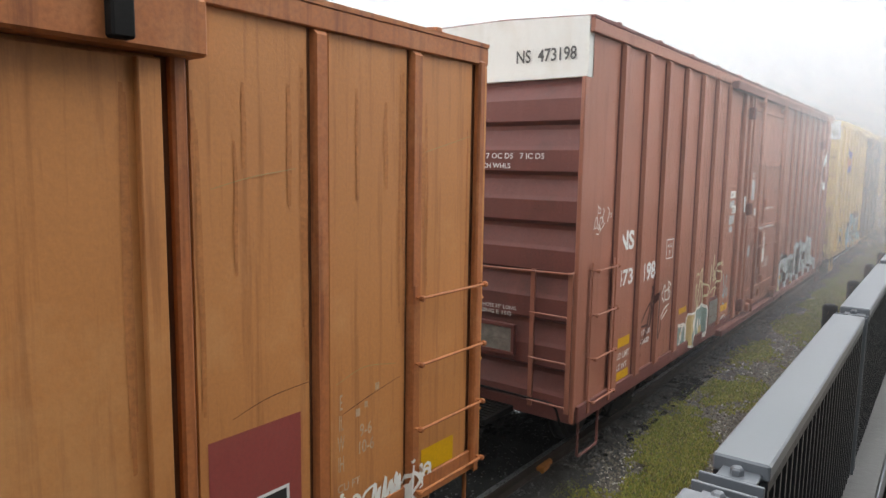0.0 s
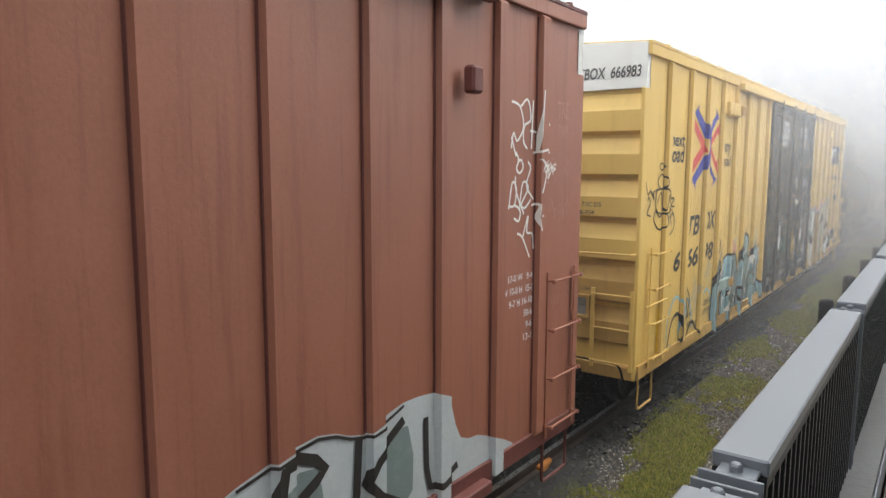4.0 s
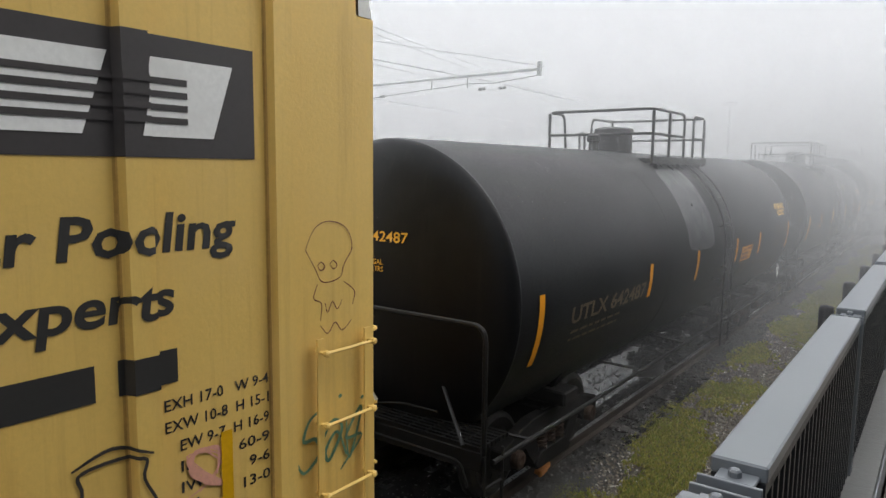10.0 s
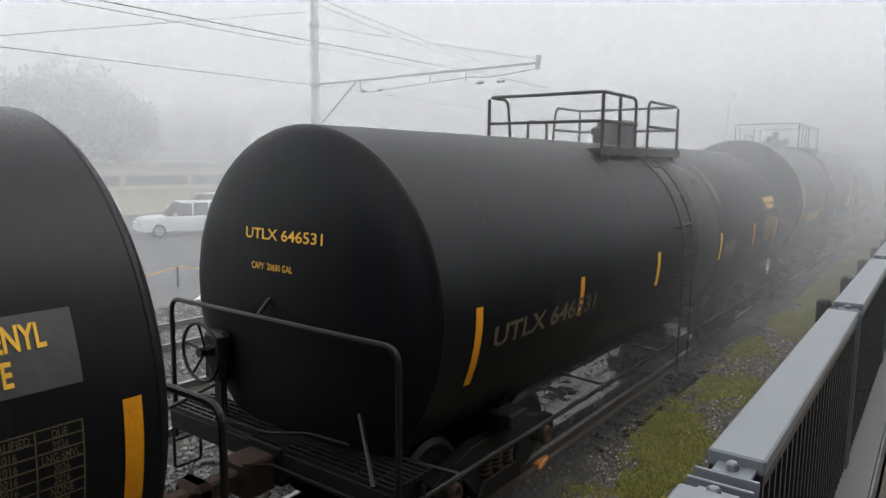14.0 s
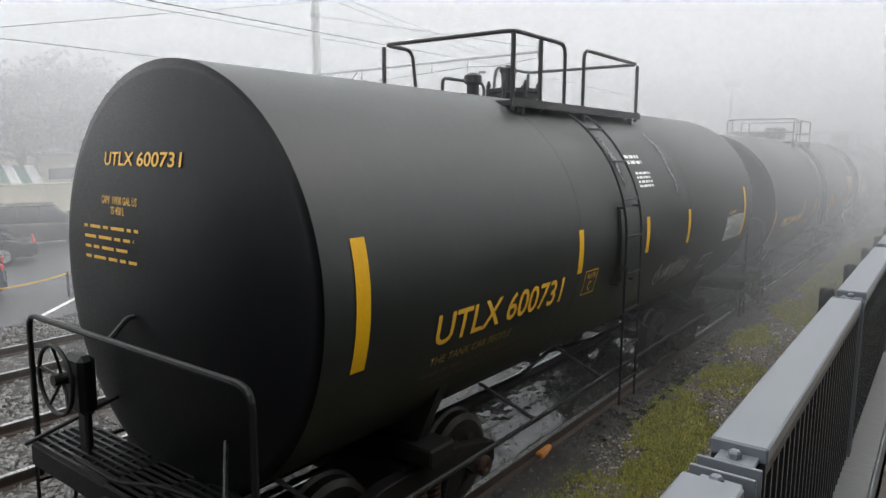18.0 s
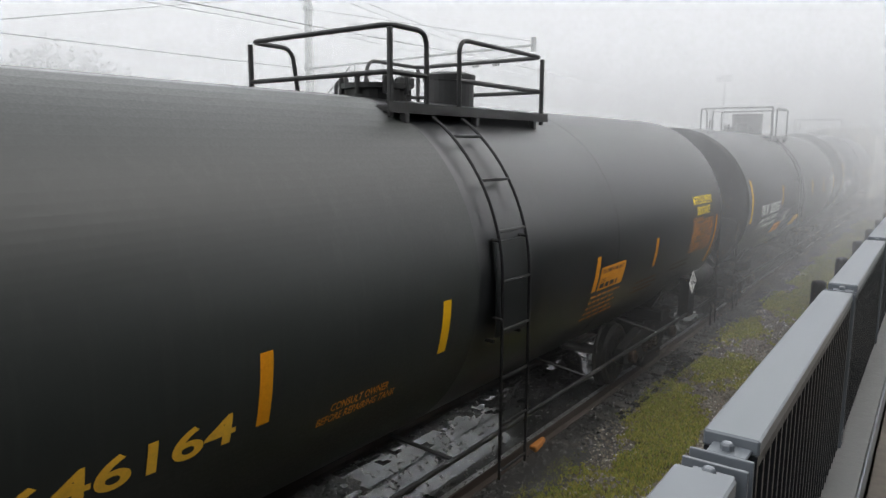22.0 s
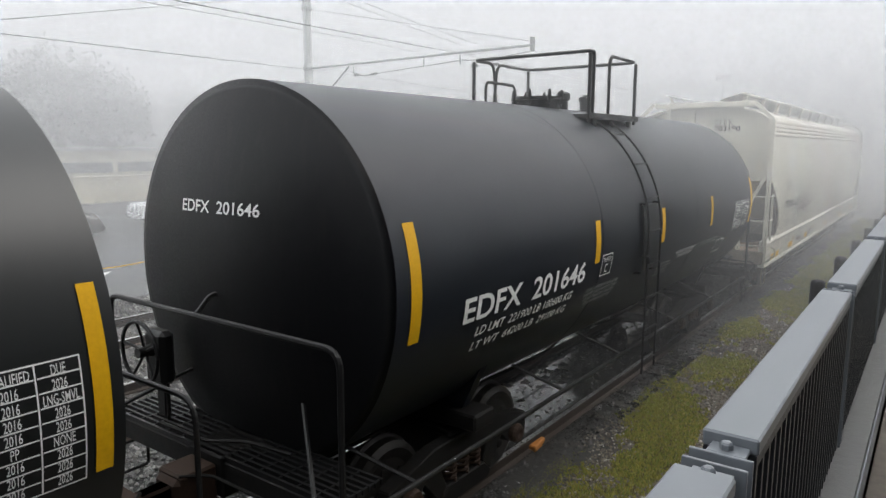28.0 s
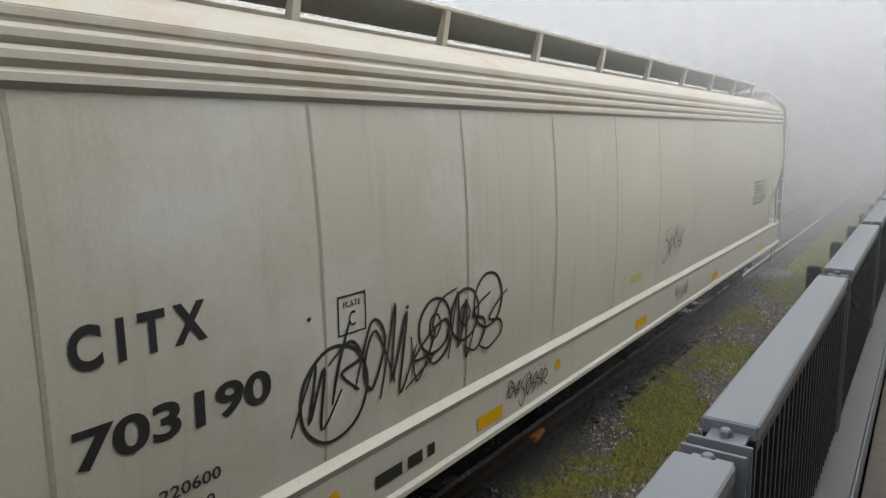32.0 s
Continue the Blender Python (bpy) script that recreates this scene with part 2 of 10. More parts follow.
INK_FADED = paint("faded_tan_stencil_paint", (0.085, 0.062, 0.03), 0.6, grain=0.25, bump=0.02, stain=(0.03, 0.025, 0.018), stain_amount=0.7, stain_scale=5)
INK_ORANGE = paint("orange_stencil_paint", (0.62, 0.23, 0.02), 0.5, grain=0.12, bump=0.02, stain=(0.2, 0.08, 0.02), stain_amount=0.4, stain_scale=6)
BLUE = paint("blue_emblem_paint", (0.035, 0.045, 0.30), 0.5, grain=0.1, bump=0.02)
RED = paint("red_emblem_paint", (0.60, 0.055, 0.04), 0.5, grain=0.1, bump=0.02)
DARK_GREY = paint("dark_grey_emblem_paint", (0.045, 0.04, 0.04), 0.5, grain=0.15, bump=0.02)
PATCH_RED = paint("faded_red_patch_paint", (0.28, 0.055, 0.045), 0.6, grain=0.12, stain=(0.32, 0.1, 0.07), stain_amount=0.4)
SPRAY_BLUE = paint("pale_blue_spray_paint", (0.30, 0.47, 0.50), 0.6, grain=0.1, stain=(0.16, 0.27, 0.30), stain_amount=0.6, stain_scale=3)
SPRAY_GREYBLUE = paint("grey_blue_spray_paint", (0.19, 0.24, 0.23), 0.6, grain=0.1, stain=(0.3, 0.36, 0.34), stain_amount=0.5, stain_scale=4)
SPRAY_TEAL = paint("grey_green_spray_paint", (0.24, 0.33, 0.30), 0.6, grain=0.15, stain=(0.34, 0.44, 0.42), stain_amount=0.5, stain_scale=4)
SPRAY_WHITE = paint("white_spray_paint", (0.78, 0.76, 0.7), 0.6, grain=0.08, stain=(0.62, 0.58, 0.5), stain_amount=0.5, stain_scale=3)
SPRAY_CREAM = paint("cream_spray_paint", (0.56, 0.49, 0.35), 0.6, grain=0.1, stain=(0.36, 0.26, 0.12), stain_amount=0.7, stain_scale=2)
SPRAY_TAN = paint("tan_spray_paint", (0.36, 0.235, 0.085), 0.6, grain=0.12, stain=(0.5, 0.38, 0.2), stain_amount=0.4, stain_scale=3)
SPRAY_PINK = paint("pink_spray_paint", (0.66, 0.33, 0.24), 0.65, grain=0.12, stain=(0.62, 0.36, 0.16), stain_amount=0.5, stain_scale=2)
SPRAY_THIN_BLUE = paint("thin_blue_overspray", (0.50, 0.46, 0.26), 0.6, grain=0.15, stain=(0.40, 0.46, 0.38), stain_amount=0.8, stain_scale=6, bump=0.0)
SPRAY_BLACK = paint("black_spray_paint", (0.035, 0.03, 0.026), 0.6, grain=0.2, bump=0.02)
SPRAY_FAINT_PINK = paint("thin_pink_marker_paint", (0.44, 0.22, 0.17), 0.65, grain=0.2, bump=0.0, stain=(0.33, 0.13, 0.09), stain_amount=0.7, stain_scale=9)
SPRAY_AQUA = paint("thin_aqua_spray_paint", (0.05, 0.15, 0.125), 0.65, grain=0.3, bump=0.0, stain=(0.02, 0.045, 0.04), stain_amount=0.8, stain_scale=7)
TANK_MATT = paint("matt_old_black_tank_paint", (0.0045, 0.0048, 0.0058), 0.45, stain=(0.012, 0.012, 0.013), stain_amount=0.6, stain_scale=0.9, streak=(0.013, 0.012, 0.011), streak_amount=0.5, grain=0.2, grain_scale=60, bump=0.0, spec=0.2)
SPRAY_GREEN = paint("green_spray_paint", (0.10, 0.20, 0.12), 0.6, grain=0.2, bump=0.02)
SPRAY_PALE_SAND = paint("pale_sand_spray_paint", (0.62, 0.53, 0.33), 0.6, grain=0.15, bump=0.02)
SPRAY_PALE = paint("pale_grey_spray_paint", (0.50, 0.54, 0.54), 0.6, grain=0.1, stain=(0.36, 0.43, 0.45), stain_amount=0.6, stain_scale=2.5)
OLD_PLANK = paint("grey_weathered_board", (0.24, 0.23, 0.2), 0.75, grain=0.35, grain_scale=14, stain=(0.12, 0.11, 0.09), stain_amount=0.6, stain_scale=4, vary=0.3)
SPRAY_SAND = paint("sand_spray_paint", (0.55, 0.42, 0.20), 0.6, grain=0.15, bump=0.02)
SPRAY_DULL_PINK = paint("dull_pink_spray_paint", (0.22, 0.10, 0.095), 0.65, grain=0.25, stain=(0.06, 0.045, 0.045), stain_amount=0.8, stain_scale=7)
LABEL_GREY = paint("grey_label_paper", (0.45, 0.46, 0.45), 0.6, grain=0.1, stain=(0.25, 0.27, 0.26), stain_amount=0.5, stain_scale=9)
FENCE = paint("grey_fence_paint", (0.115, 0.127, 0.141), 0.32, grain=0.03, grain_scale=50, bump=0.0, spec=0.45, gloss_vary=0.015)
FENCE_DK = paint("dark_fence_paint", (0.014, 0.016, 0.019), 0.4, grain=0.2, bump=0.05)
CONCRETE = paint("wet_concrete", (0.095, 0.096, 0.092), 0.45, grain=0.25, grain_scale=18, stain=(0.08, 0.085, 0.08), stain_amount=0.6, stain_scale=3, bump=0.4)
RAIL_TOP = paint("polished_rail_steel", (0.42, 0.42, 0.41), 0.3, metal=0.85, grain=0.12, stain=(0.2, 0.13, 0.09), stain_amount=0.25, stain_scale=4, bump=0.05)
RAIL_SIDE = paint("rusty_rail_steel", (0.04, 0.027, 0.02), 0.7, grain=0.3, stain=(0.025, 0.018, 0.015), stain_amount=0.5, stain_scale=4)
TIE = paint("weathered_sleeper_timber", (0.05, 0.043, 0.037), 0.7, grain=0.4, grain_scale=14, stain=(0.026, 0.022, 0.019), stain_amount=0.5, stain_scale=3, vary=0.5, bump=0.5)
# wet ballast, its colour lowered further to hold the shade under the train
BALLAST = paint("shaded_wet_ballast", (0.03, 0.0285, 0.026), 0.6, grain=0.75, grain_scale=28, stain=(0.022, 0.021, 0.019), stain_amount=0.7, stain_scale=1.2, bump=1.0, mottle=0.3)
GRAVEL = paint("brown_grey_gravel", (0.115, 0.10, 0.08), 0.75, grain=0.7, grain_scale=32, stain=(0.04, 0.036, 0.025), stain_amount=0.75, stain_scale=1.0, bump=1.0, mottle=0.2)
ASPHALT = paint("wet_asphalt", (0.075, 0.077, 0.08), 0.5, grain=0.3, grain_scale=30, stain=(0.11, 0.112, 0.115), stain_amount=0.5, stain_scale=0.5, bump=0.3)
WALL_CREAM = paint("cream_floodwall_concrete", (0.50, 0.455, 0.33), 0.75, grain=0.1, grain_scale=8, stain=(0.36, 0.33, 0.25), stain_amount=0.5, stain_scale=0.8, streak=(0.33, 0.3, 0.24), streak_amount=0.5)
GREY_WALL = paint("grey_plaster", (0.28, 0.28, 0.27), 0.75, grain=0.12, grain_scale=4, stain=(0.2, 0.2, 0.2), stain_amount=0.5, stain_scale=0.4)
GREY_DK = paint("dark_window_band", (0.06, 0.062, 0.065), 0.4, grain=0.2, grain_scale=2)
GREEN_WHITE = paint("green_awning_canvas", (0.05, 0.16, 0.11), 0.7, grain=0.1)
WHITE_CANVAS = paint("white_awning_canvas", (0.66, 0.68, 0.66), 0.7, grain=0.05)
GREY_RENDER = paint("shading_block_grey", (0.046, 0.049, 0.055), 0.8, grain=0.3, grain_scale=6, stain=(0.03, 0.032, 0.036), stain_amount=0.5)
POLE_M = paint("galvanised_pole", (0.20, 0.21, 0.20), 0.5, metal=0.2, grain=0.12, stain=(0.13, 0.14, 0.13), stain_amount=0.5, stain_scale=3)
WIRE_M = paint("dark_wire", (0.045, 0.046, 0.048), 0.5, grain=0.1, bump=0)
RUBBER = paint("black_rubber", (0.016, 0.016, 0.017), 0.75, grain=0.2)
PLASTIC_OR = paint("orange_plastic", (0.5, 0.19, 0.035), 0.55, grain=0.2, stain=(0.3, 0.12, 0.03), stain_amount=0.5, stain_scale=9)
CHROME = paint("alloy_metal", (0.45, 0.46, 0.47), 0.3, metal=0.9, grain=0.05, bump=0)
LEAF = paint("strappy_green_leaf", (0.07, 0.13, 0.03), 0.5, grain=0.4, grain_scale=8, stain=(0.2, 0.2, 0.05), stain_amount=0.4, stain_scale=6, bump=0.05)
TREE_LEAF = paint("dull_tree_foliage", (0.05, 0.062, 0.042), 0.7, grain=0.4, grain_scale=6, bump=0.0)
BARK = paint("grey_bark", (0.1, 0.085, 0.07), 0.8, grain=0.3, grain_scale=12)
PLANK = paint("weathered_deck_plank", (0.2, 0.165, 0.12), 0.7, grain=0.3, grain_scale=12, stain=(0.1, 0.085, 0.07), stain_amount=0.5, vary=0.4)


def plain_material(name, color, rough, **more):
    m = bpy.data.materials.new(name)
    m.use_nodes = True
    b = m.node_tree.nodes["Principled BSDF"]
    b.inputs["Base Color"].default_value, b.inputs["Roughness"].default_value = (*color, 1), rough
    for key, value in more.items():
        b.inputs[key].default_value = value
    return m


WATER = plain_material("puddle_water", (0.03, 0.03, 0.028), 0.04, **{"Specular IOR Level": 0.6})
GLASS = plain_material("dark_car_glass", (0.02, 0.022, 0.025), 0.06)
CAR_DARK = paint("dark_blue_grey_car_paint", (0.05, 0.06, 0.075), 0.25, grain=0.05, bump=0)
CAR_BLACK = paint("black_car_paint", (0.018, 0.02, 0.022), 0.22, grain=0.05, bump=0)
CAR_BROWN = paint("dark_bronze_car_paint", (0.05, 0.045, 0.04), 0.25, grain=0.05, bump=0)
CAR_WHITE = paint("white_car_paint", (0.68, 0.69, 0.70), 0.3, grain=0.03, bump=0)
TRAM_RED = paint("streetcar_red_paint", (0.33, 0.028, 0.03), 0.4, grain=0.06, bump=0.03, stain=(0.25, 0.03, 0.03), stain_amount=0.3)
TRAM_WHITE = paint("streetcar_roof_paint", (0.62, 0.61, 0.56), 0.5, grain=0.05, bump=0.03, stain=(0.5, 0.48, 0.42), stain_amount=0.3)
INK_GREY_T = paint("grey_notice_ink", (0.12, 0.12, 0.13), 0.6, grain=0.1, bump=0.0)
TRAM_CREAM = paint("streetcar_yellow_paint", (0.66, 0.42, 0.06), 0.4, grain=0.05, bump=0.03)


# ---- mesh tools ----
def part(name, bm, material, parent=None, label="", smooth=False):
    """Links a bmesh as one mesh object under a thing or a part."""
    me = bpy.data.meshes.new(name)
    bmesh.ops.recalc_face_normals(bm, faces=bm.faces)
    bm.to_mesh(me)
    bm.free()
    me.materials.append(material)
    if smooth:
        me.shade_smooth()
    ob = new(name, me)
    if parent is not None:
        ob.parent = parent
    if label:
        ob["label"] = label
    return ob


def share(name, ob, parent, at=(0, 0, 0)):
    """Another object on the same mesh."""
    o = new(name, ob.data)
    o.parent = parent
    o.location = at
    return o


def thing(name, label, category, group="", at=None, kind=""):
    e = new(name)
    e.empty_display_size = 0.3
    if at is not None:
        e.matrix_basis = at
    return tagged(e, label, category, group, kind)


def box(bm, x0, x1, y0, y1, z0, z1, bevel=0.0):
    v = [bm.verts.new((x, y, z)) for x in (x0, x1) for y in (y0, y1) for z in (z0, z1)]
    f = [bm.faces.new([v[i] for i in q]) for q in ((0, 1, 3, 2), (4, 6, 7, 5), (0, 4, 5, 1), (2, 3, 7, 6), (0, 2, 6, 4), (1, 5, 7, 3))]
    if bevel:
        bmesh.ops.bevel(bm, geom=list({e for a in f for e in a.edges}), offset=bevel, segments=1, affect="EDGES", profile=0.6)
    return bm


def boxes(*spec, bevel=0.0):
    bm = bmesh.new()
    for s in spec:
        box(bm, *s, bevel=bevel)
    return bm


def tube(bm, pts, r, seg=8, closed=False):
    """A pipe along points, with capped ends."""
    pts = [Vector(p) for p in pts]
    n, rings, side = len(pts), [], None
    for i, p in enumerate(pts):
        a, c = pts[max(0, i - 1)], pts[min(n - 1, i + 1)]
        d = (c - a).normalized()
        if side is None:
            side = d.orthogonal().normalized()
        side = (side - d * side.dot(d)).normalized()
        up = d.cross(side)
        rings.append([bm.verts.new(p + (side * math.cos(2 * math.pi * k / seg) + up * math.sin(2 * math.pi * k / seg)) * r) for k in range(seg)])
    for a, c in zip(rings, rings[1:]):
        for k in range(seg):
            bm.faces.new((a[k], a[(k + 1) % seg], c[(k + 1) % seg], c[k]))
    bm.faces.new(rings[0][::-1]), bm.faces.new(rings[-1])
    return bm


def tubes(lines, r, seg=8):
    bm = bmesh.new()
    for p in lines:
        tube(bm, p, r, seg)
    return bm


def arc(pts, radius=0.12, steps=5):
    """Rounds the inner corners of a polyline."""
    pts = [Vector(p) for p in pts]
    out = [pts[0]]
    for a, b, c in zip(pts, pts[1:], pts[2:]):
        r = min(radius, (a - b).length * 0.49, (c - b).length * 0.49)
        p, q = b + (a - b).normalized() * r, b + (c - b).normalized() * r
        for k in range(steps + 1):
            t = k / steps
            out.append(p * (1 - t) ** 2 + b * 2 * t * (1 - t) + q * t * t)
    return out + [pts[-1]]


def prism(bm, outline, lo, hi, axis="y"):
    """A closed outline of 2D points pushed along an axis. For y the outline is (x, z); for x it is (y, z); for z it is (x, y)."""
    def at(p, d):
        return (p[0], d, p[1]) if axis == "y" else (d, p[0], p[1]) if axis == "x" else (p[0], p[1], d)
    a, c = [bm.verts.new(at(p, lo)) for p in outline], [bm.verts.new(at(p, hi)) for p in outline]
    n = len(outline)
    for k in range(n):
        bm.faces.new((a[k], a[(k + 1) % n], c[(k + 1) % n], c[k]))
    bm.faces.new(a[::-1]), bm.faces.new(c)
    return bm


def lathe(bm, profile, axis="y", seg=48, centre=(0, 0)):
    """Turns (distance along, radius) pairs about an axis through centre (the two other coordinates)."""
    rings = []
    for d, r in profile:
        ring = []
        for k in range(seg):
            a = 2 * math.pi * k / seg
            u, v = centre[0] + r * math.cos(a), centre[1] + r * math.sin(a)
            ring.append(bm.verts.new((u, d, v) if axis == "y" else (d, u, v) if axis == "x" else (u, v, d)))
        rings.append(ring)
    for a, c in zip(rings, rings[1:]):
        for k in range(seg):
            bm.faces.new((a[k], a[(k + 1) % seg], c[(k + 1) % seg], c[k]))
    if profile[0][1] > 1e-4:
        bm.faces.new(rings[0][::-1])
    if profile[-1][1] > 1e-4:
        bm.faces.new(rings[-1])
    return bm


# ---- flat paint: lettering, bars, strokes ----
def letters(text, bold=0.0, lean=0.0, align="CENTER"):
    """Flat mesh of a text in the built-in font, in the unit square."""
    c = bpy.data.curves.new("letters", "FONT")
    c.body, c.size, c.offset, c.resolution_u = text, 1.0, bold, 6 if len(text) < 14 else 2
    c.shear = lean
    c.align_x, c.space_line = align, 0.95
    o = bpy.data.objects.new("letters", c)
    me = bpy.data.meshes.new_from_object(o)
    bpy.data.objects.remove(o), bpy.data.curves.remove(c)
    bm = bmesh.new()
    bm.from_mesh(me)
    bpy.data.meshes.remove(me)
    xs, ys = [v.co.x for v in bm.verts], [v.co.y for v in bm.verts]
    x0, x1, y0, y1 = min(xs), max(xs), min(ys), max(ys)
    for v in bm.verts:
        v.co = ((v.co.x - x0) / (x1 - x0), (v.co.y - y0) / (y1 - y0), 0)
    return bm


def fit_to(bm, y0, z0, w, h, rise=0.0):
    """From the unit square to a box; rise: metres that the right end lies higher."""
    for v in bm.verts:
        v.co = (y0 + v.co.x * w, z0 + v.co.y * h + rise * v.co.x, 0)
    return bm


def flat_rects(rects):
    bm = bmesh.new()
    for r in rects:
        y0, y1, z0, z1 = r[:4]
        o = [bm.verts.new(p) for p in ((y0, z0, 0), (y1, z0, 0), (y1, z1, 0), (y0, z1, 0))]
        if len(r) == 5:
            t = r[4]
            n = [bm.verts.new(p) for p in ((y0 + t, z0 + t, 0), (y1 - t, z0 + t, 0), (y1 - t, z1 - t, 0), (y0 + t, z1 - t, 0))]
            for k in range(4):
                bm.faces.new((o[k], o[(k + 1) % 4], n[(k + 1) % 4], n[k]))
        else:
            bm.faces.new(o)
    return bm


def bars(y0, z0, w, h, rows, seed, fill=0.55):
    """Rows of dashes in place of writing that cannot be read."""
    rng, out, pitch = random.Random(seed), [], h / rows
    for r in range(rows):
        y, zb = y0, z0 + h - (r + 1) * pitch
        end = y0 + w * rng.uniform(0.7, 1.0)
        while y < end:
            d = rng.uniform(0.3, 1.1) * pitch * 2.2
            out.append((y, min(y + d, end), zb + pitch * (1 - fill) / 2, zb + pitch * (1 + fill) / 2))
            y += d + pitch * 0.5
    return flat_rects(out)


class Ring(tuple):
    """A rectangular frame: outer bounds and bar width."""


def frame_rects(y0, y1, z0, z1, t):
    return [Ring((y0, y1, z0, z1, t))]


def table_rects(y0, y1, z0, z1, cols, rows, t):
    out = frame_rects(y0, y1, z0, z1, t)
    for c in cols:
        y = y0 + (y1 - y0) * c
        out.append((y - t / 2, y + t / 2, z0 + t, z1 - t))
    edges = [y0, *(y0 + (y1 - y0) * c for c in cols), y1]
    for r in range(1, rows):
        z = z0 + (z1 - z0) * r / rows
        for a, c in zip(edges, edges[1:]):
            out.append((a + t, c - t, z - t / 2, z + t / 2))
    return out


def smooth_line(pts, steps=6, closed=False):
    n, out = len(pts), []
    P = [Vector((*p, 0)) for p in pts]
    for i in range(n if closed else n - 1):
        if closed:
            a, b, c, d = P[(i - 1) % n], P[i], P[(i + 1) % n], P[(i + 2) % n]
        else:
            a, b, c, d = P[max(i - 1, 0)], P[i], P[i + 1], P[min(i + 2, n - 1)]
        for k in range(steps):
            t = k / steps
            out.append(0.5 * ((2 * b) + (c - a) * t + (2 * a - 5 * b + 4 * c - d) * t * t + (3 * b - a - 3 * c + d) * t ** 3))
    if not closed:
        out.append(P[-1])
    return out


def stroke(bm, pts, width, closed=False, steps=6, taper=True):
    """A brush stroke through points, laid flat."""
    line = smooth_line(pts, steps, closed)
    n = len(line)
    L, R = [], []
    for i, p in enumerate(line):
        a, c = (line[(i - 1) % n], line[(i + 1) % n]) if closed else (line[max(0, i - 1)], line[min(n - 1, i + 1)])
        d = (c - a)
        if d.length < 1e-6:
            d = Vector((1, 0, 0))
        d.normalize()
        w = width / 2 * (1 if closed or not taper else 0.55 + 0.45 * math.sin(math.pi * min(1, max(0, i / (n - 1)))))
        q = Vector((-d.y, d.x, 0)) * w
        up = Vector((0, 0, 0.0015 * i / n))
        L.append(bm.verts.new(p + q + up)), R.append(bm.verts.new(p - q + up))
    for i in range(n if closed else n - 1):
        j = (i + 1) % n
        bm.faces.new((L[i], R[i], R[j], L[j]))
    return bm


def blob(bm, pts, steps=5, lift=0.0):
    line = smooth_line(pts, steps, True)
    f = bm.faces.new([bm.verts.new(p + Vector((0, 0, lift))) for p in line])
    bmesh.ops.triangulate(bm, faces=[f])
    return bm


def scribble(seed, y0, z0, w, h, n=9, width=0.03):
    """A quick sprayed tag: leaning loops, spikes and hooks run together, with a few dots."""
    rng, bm, k = random.Random(seed), bmesh.new(), 0
    step = min(w, h * 0.36)
    count = max(2, round(w / step))
    step = w / count

    def draw(pts, wd):
        nonlocal k
        first = len(bm.verts)
        stroke(bm, pts, wd)
        bm.verts.ensure_lookup_table()
        for v in bm.verts[first:]:
            v.co.z += 0.0007 * k
        k += 1
    for i in range(count):
        a, hh = y0 + step * i, h * rng.uniform(0.6, 1.0)
        b = z0 + (h - hh) * rng.random()
        lean = rng.uniform(0.1, 0.5)
        P = lambda u, v: (a + step * (u + lean * (v - 0.5) + rng.uniform(-0.1, 0.1)), b + hh * (v + rng.uniform(-0.06, 0.06)))
        kind = rng.randrange(5)
        if kind == 0:
            draw([P(-0.2, 0.3), P(0.3, 0.95), P(0.9, 0.7), P(0.5, 0.25), P(0.1, 0.5), P(0.6, 0.75), P(1.4, 0.2)], width)
        elif kind == 1:
            draw([P(-0.1, 0.1), P(0.25, 1.0), P(0.4, 0.2), P(0.7, 0.85), P(0.8, 0.05), P(1.3, 0.5)], width)
        elif kind == 2:
            draw([P(1.1, 0.9), P(0.4, 0.8), P(0.1, 0.55), P(0.7, 0.5), P(0.9, 0.2), P(0.3, 0.0), P(-0.3, 0.2)], width)
        elif kind == 3:
            draw([P(0.4, 1.05), P(0.3, 0.4), P(0.2, -0.05)], width)
            draw([P(-0.2, 0.5), P(0.5, 0.75), P(1.1, 0.5), P(0.4, 0.3), P(1.2, -0.05)], width)
        else:
            draw([P(0.0, 0.75), P(0.5, 0.2), P(1.0, 0.8), P(0.2, 0.5), P(1.1, 0.4), P(0.1, 0.1)], width * 0.9)
    for i in range(2):
        c = (y0 + w * rng.random(), z0 + h * rng.uniform(0.9, 1.1))
        draw([(c[0], c[1]), (c[0] + width * 1.1, c[1] + width * 0.4)], width)
    return bm


def drape(bm, where, proud=0.004, cuts_y=(), cuts_z=()):
    """Cuts a flat drawing along lines and lays it on a surface: where(y, z) gives the point and its outward normal."""
    bmesh.ops.triangulate(bm, faces=[f for f in bm.faces if len(f.verts) > 4])
    for axis, cuts in ((0, cuts_y), (1, cuts_z)):
        lo, hi = min(v.co[axis] for v in bm.verts), max(v.co[axis] for v in bm.verts)
        no = (1, 0, 0) if axis == 0 else (0, 1, 0)
        for c in cuts:
            if lo < c < hi:
                bmesh.ops.bisect_plane(bm, geom=bm.verts[:] + bm.edges[:] + bm.faces[:], plane_co=(c, 0, 0) if axis == 0 else (0, c, 0), plane_no=no)
    for v in bm.verts:
        p, n = where(v.co.x, v.co.y)
        v.co = Vector(p) + Vector(n) * (proud + v.co.z)
    return bm


def islands(bm):
    """The separate pieces of a drawing, as lists of faces."""
    seen, out = set(), []
    for f in bm.faces:
        if f in seen:
            continue
        seen.add(f)
        todo, piece = [f], []
        while todo:
            g = todo.pop()
            piece.append(g)
            for v in g.verts:
                for h in v.link_faces:
                    if h not in seen:
                        seen.add(h)
                        todo.append(h)
        out.append(piece)
    return out


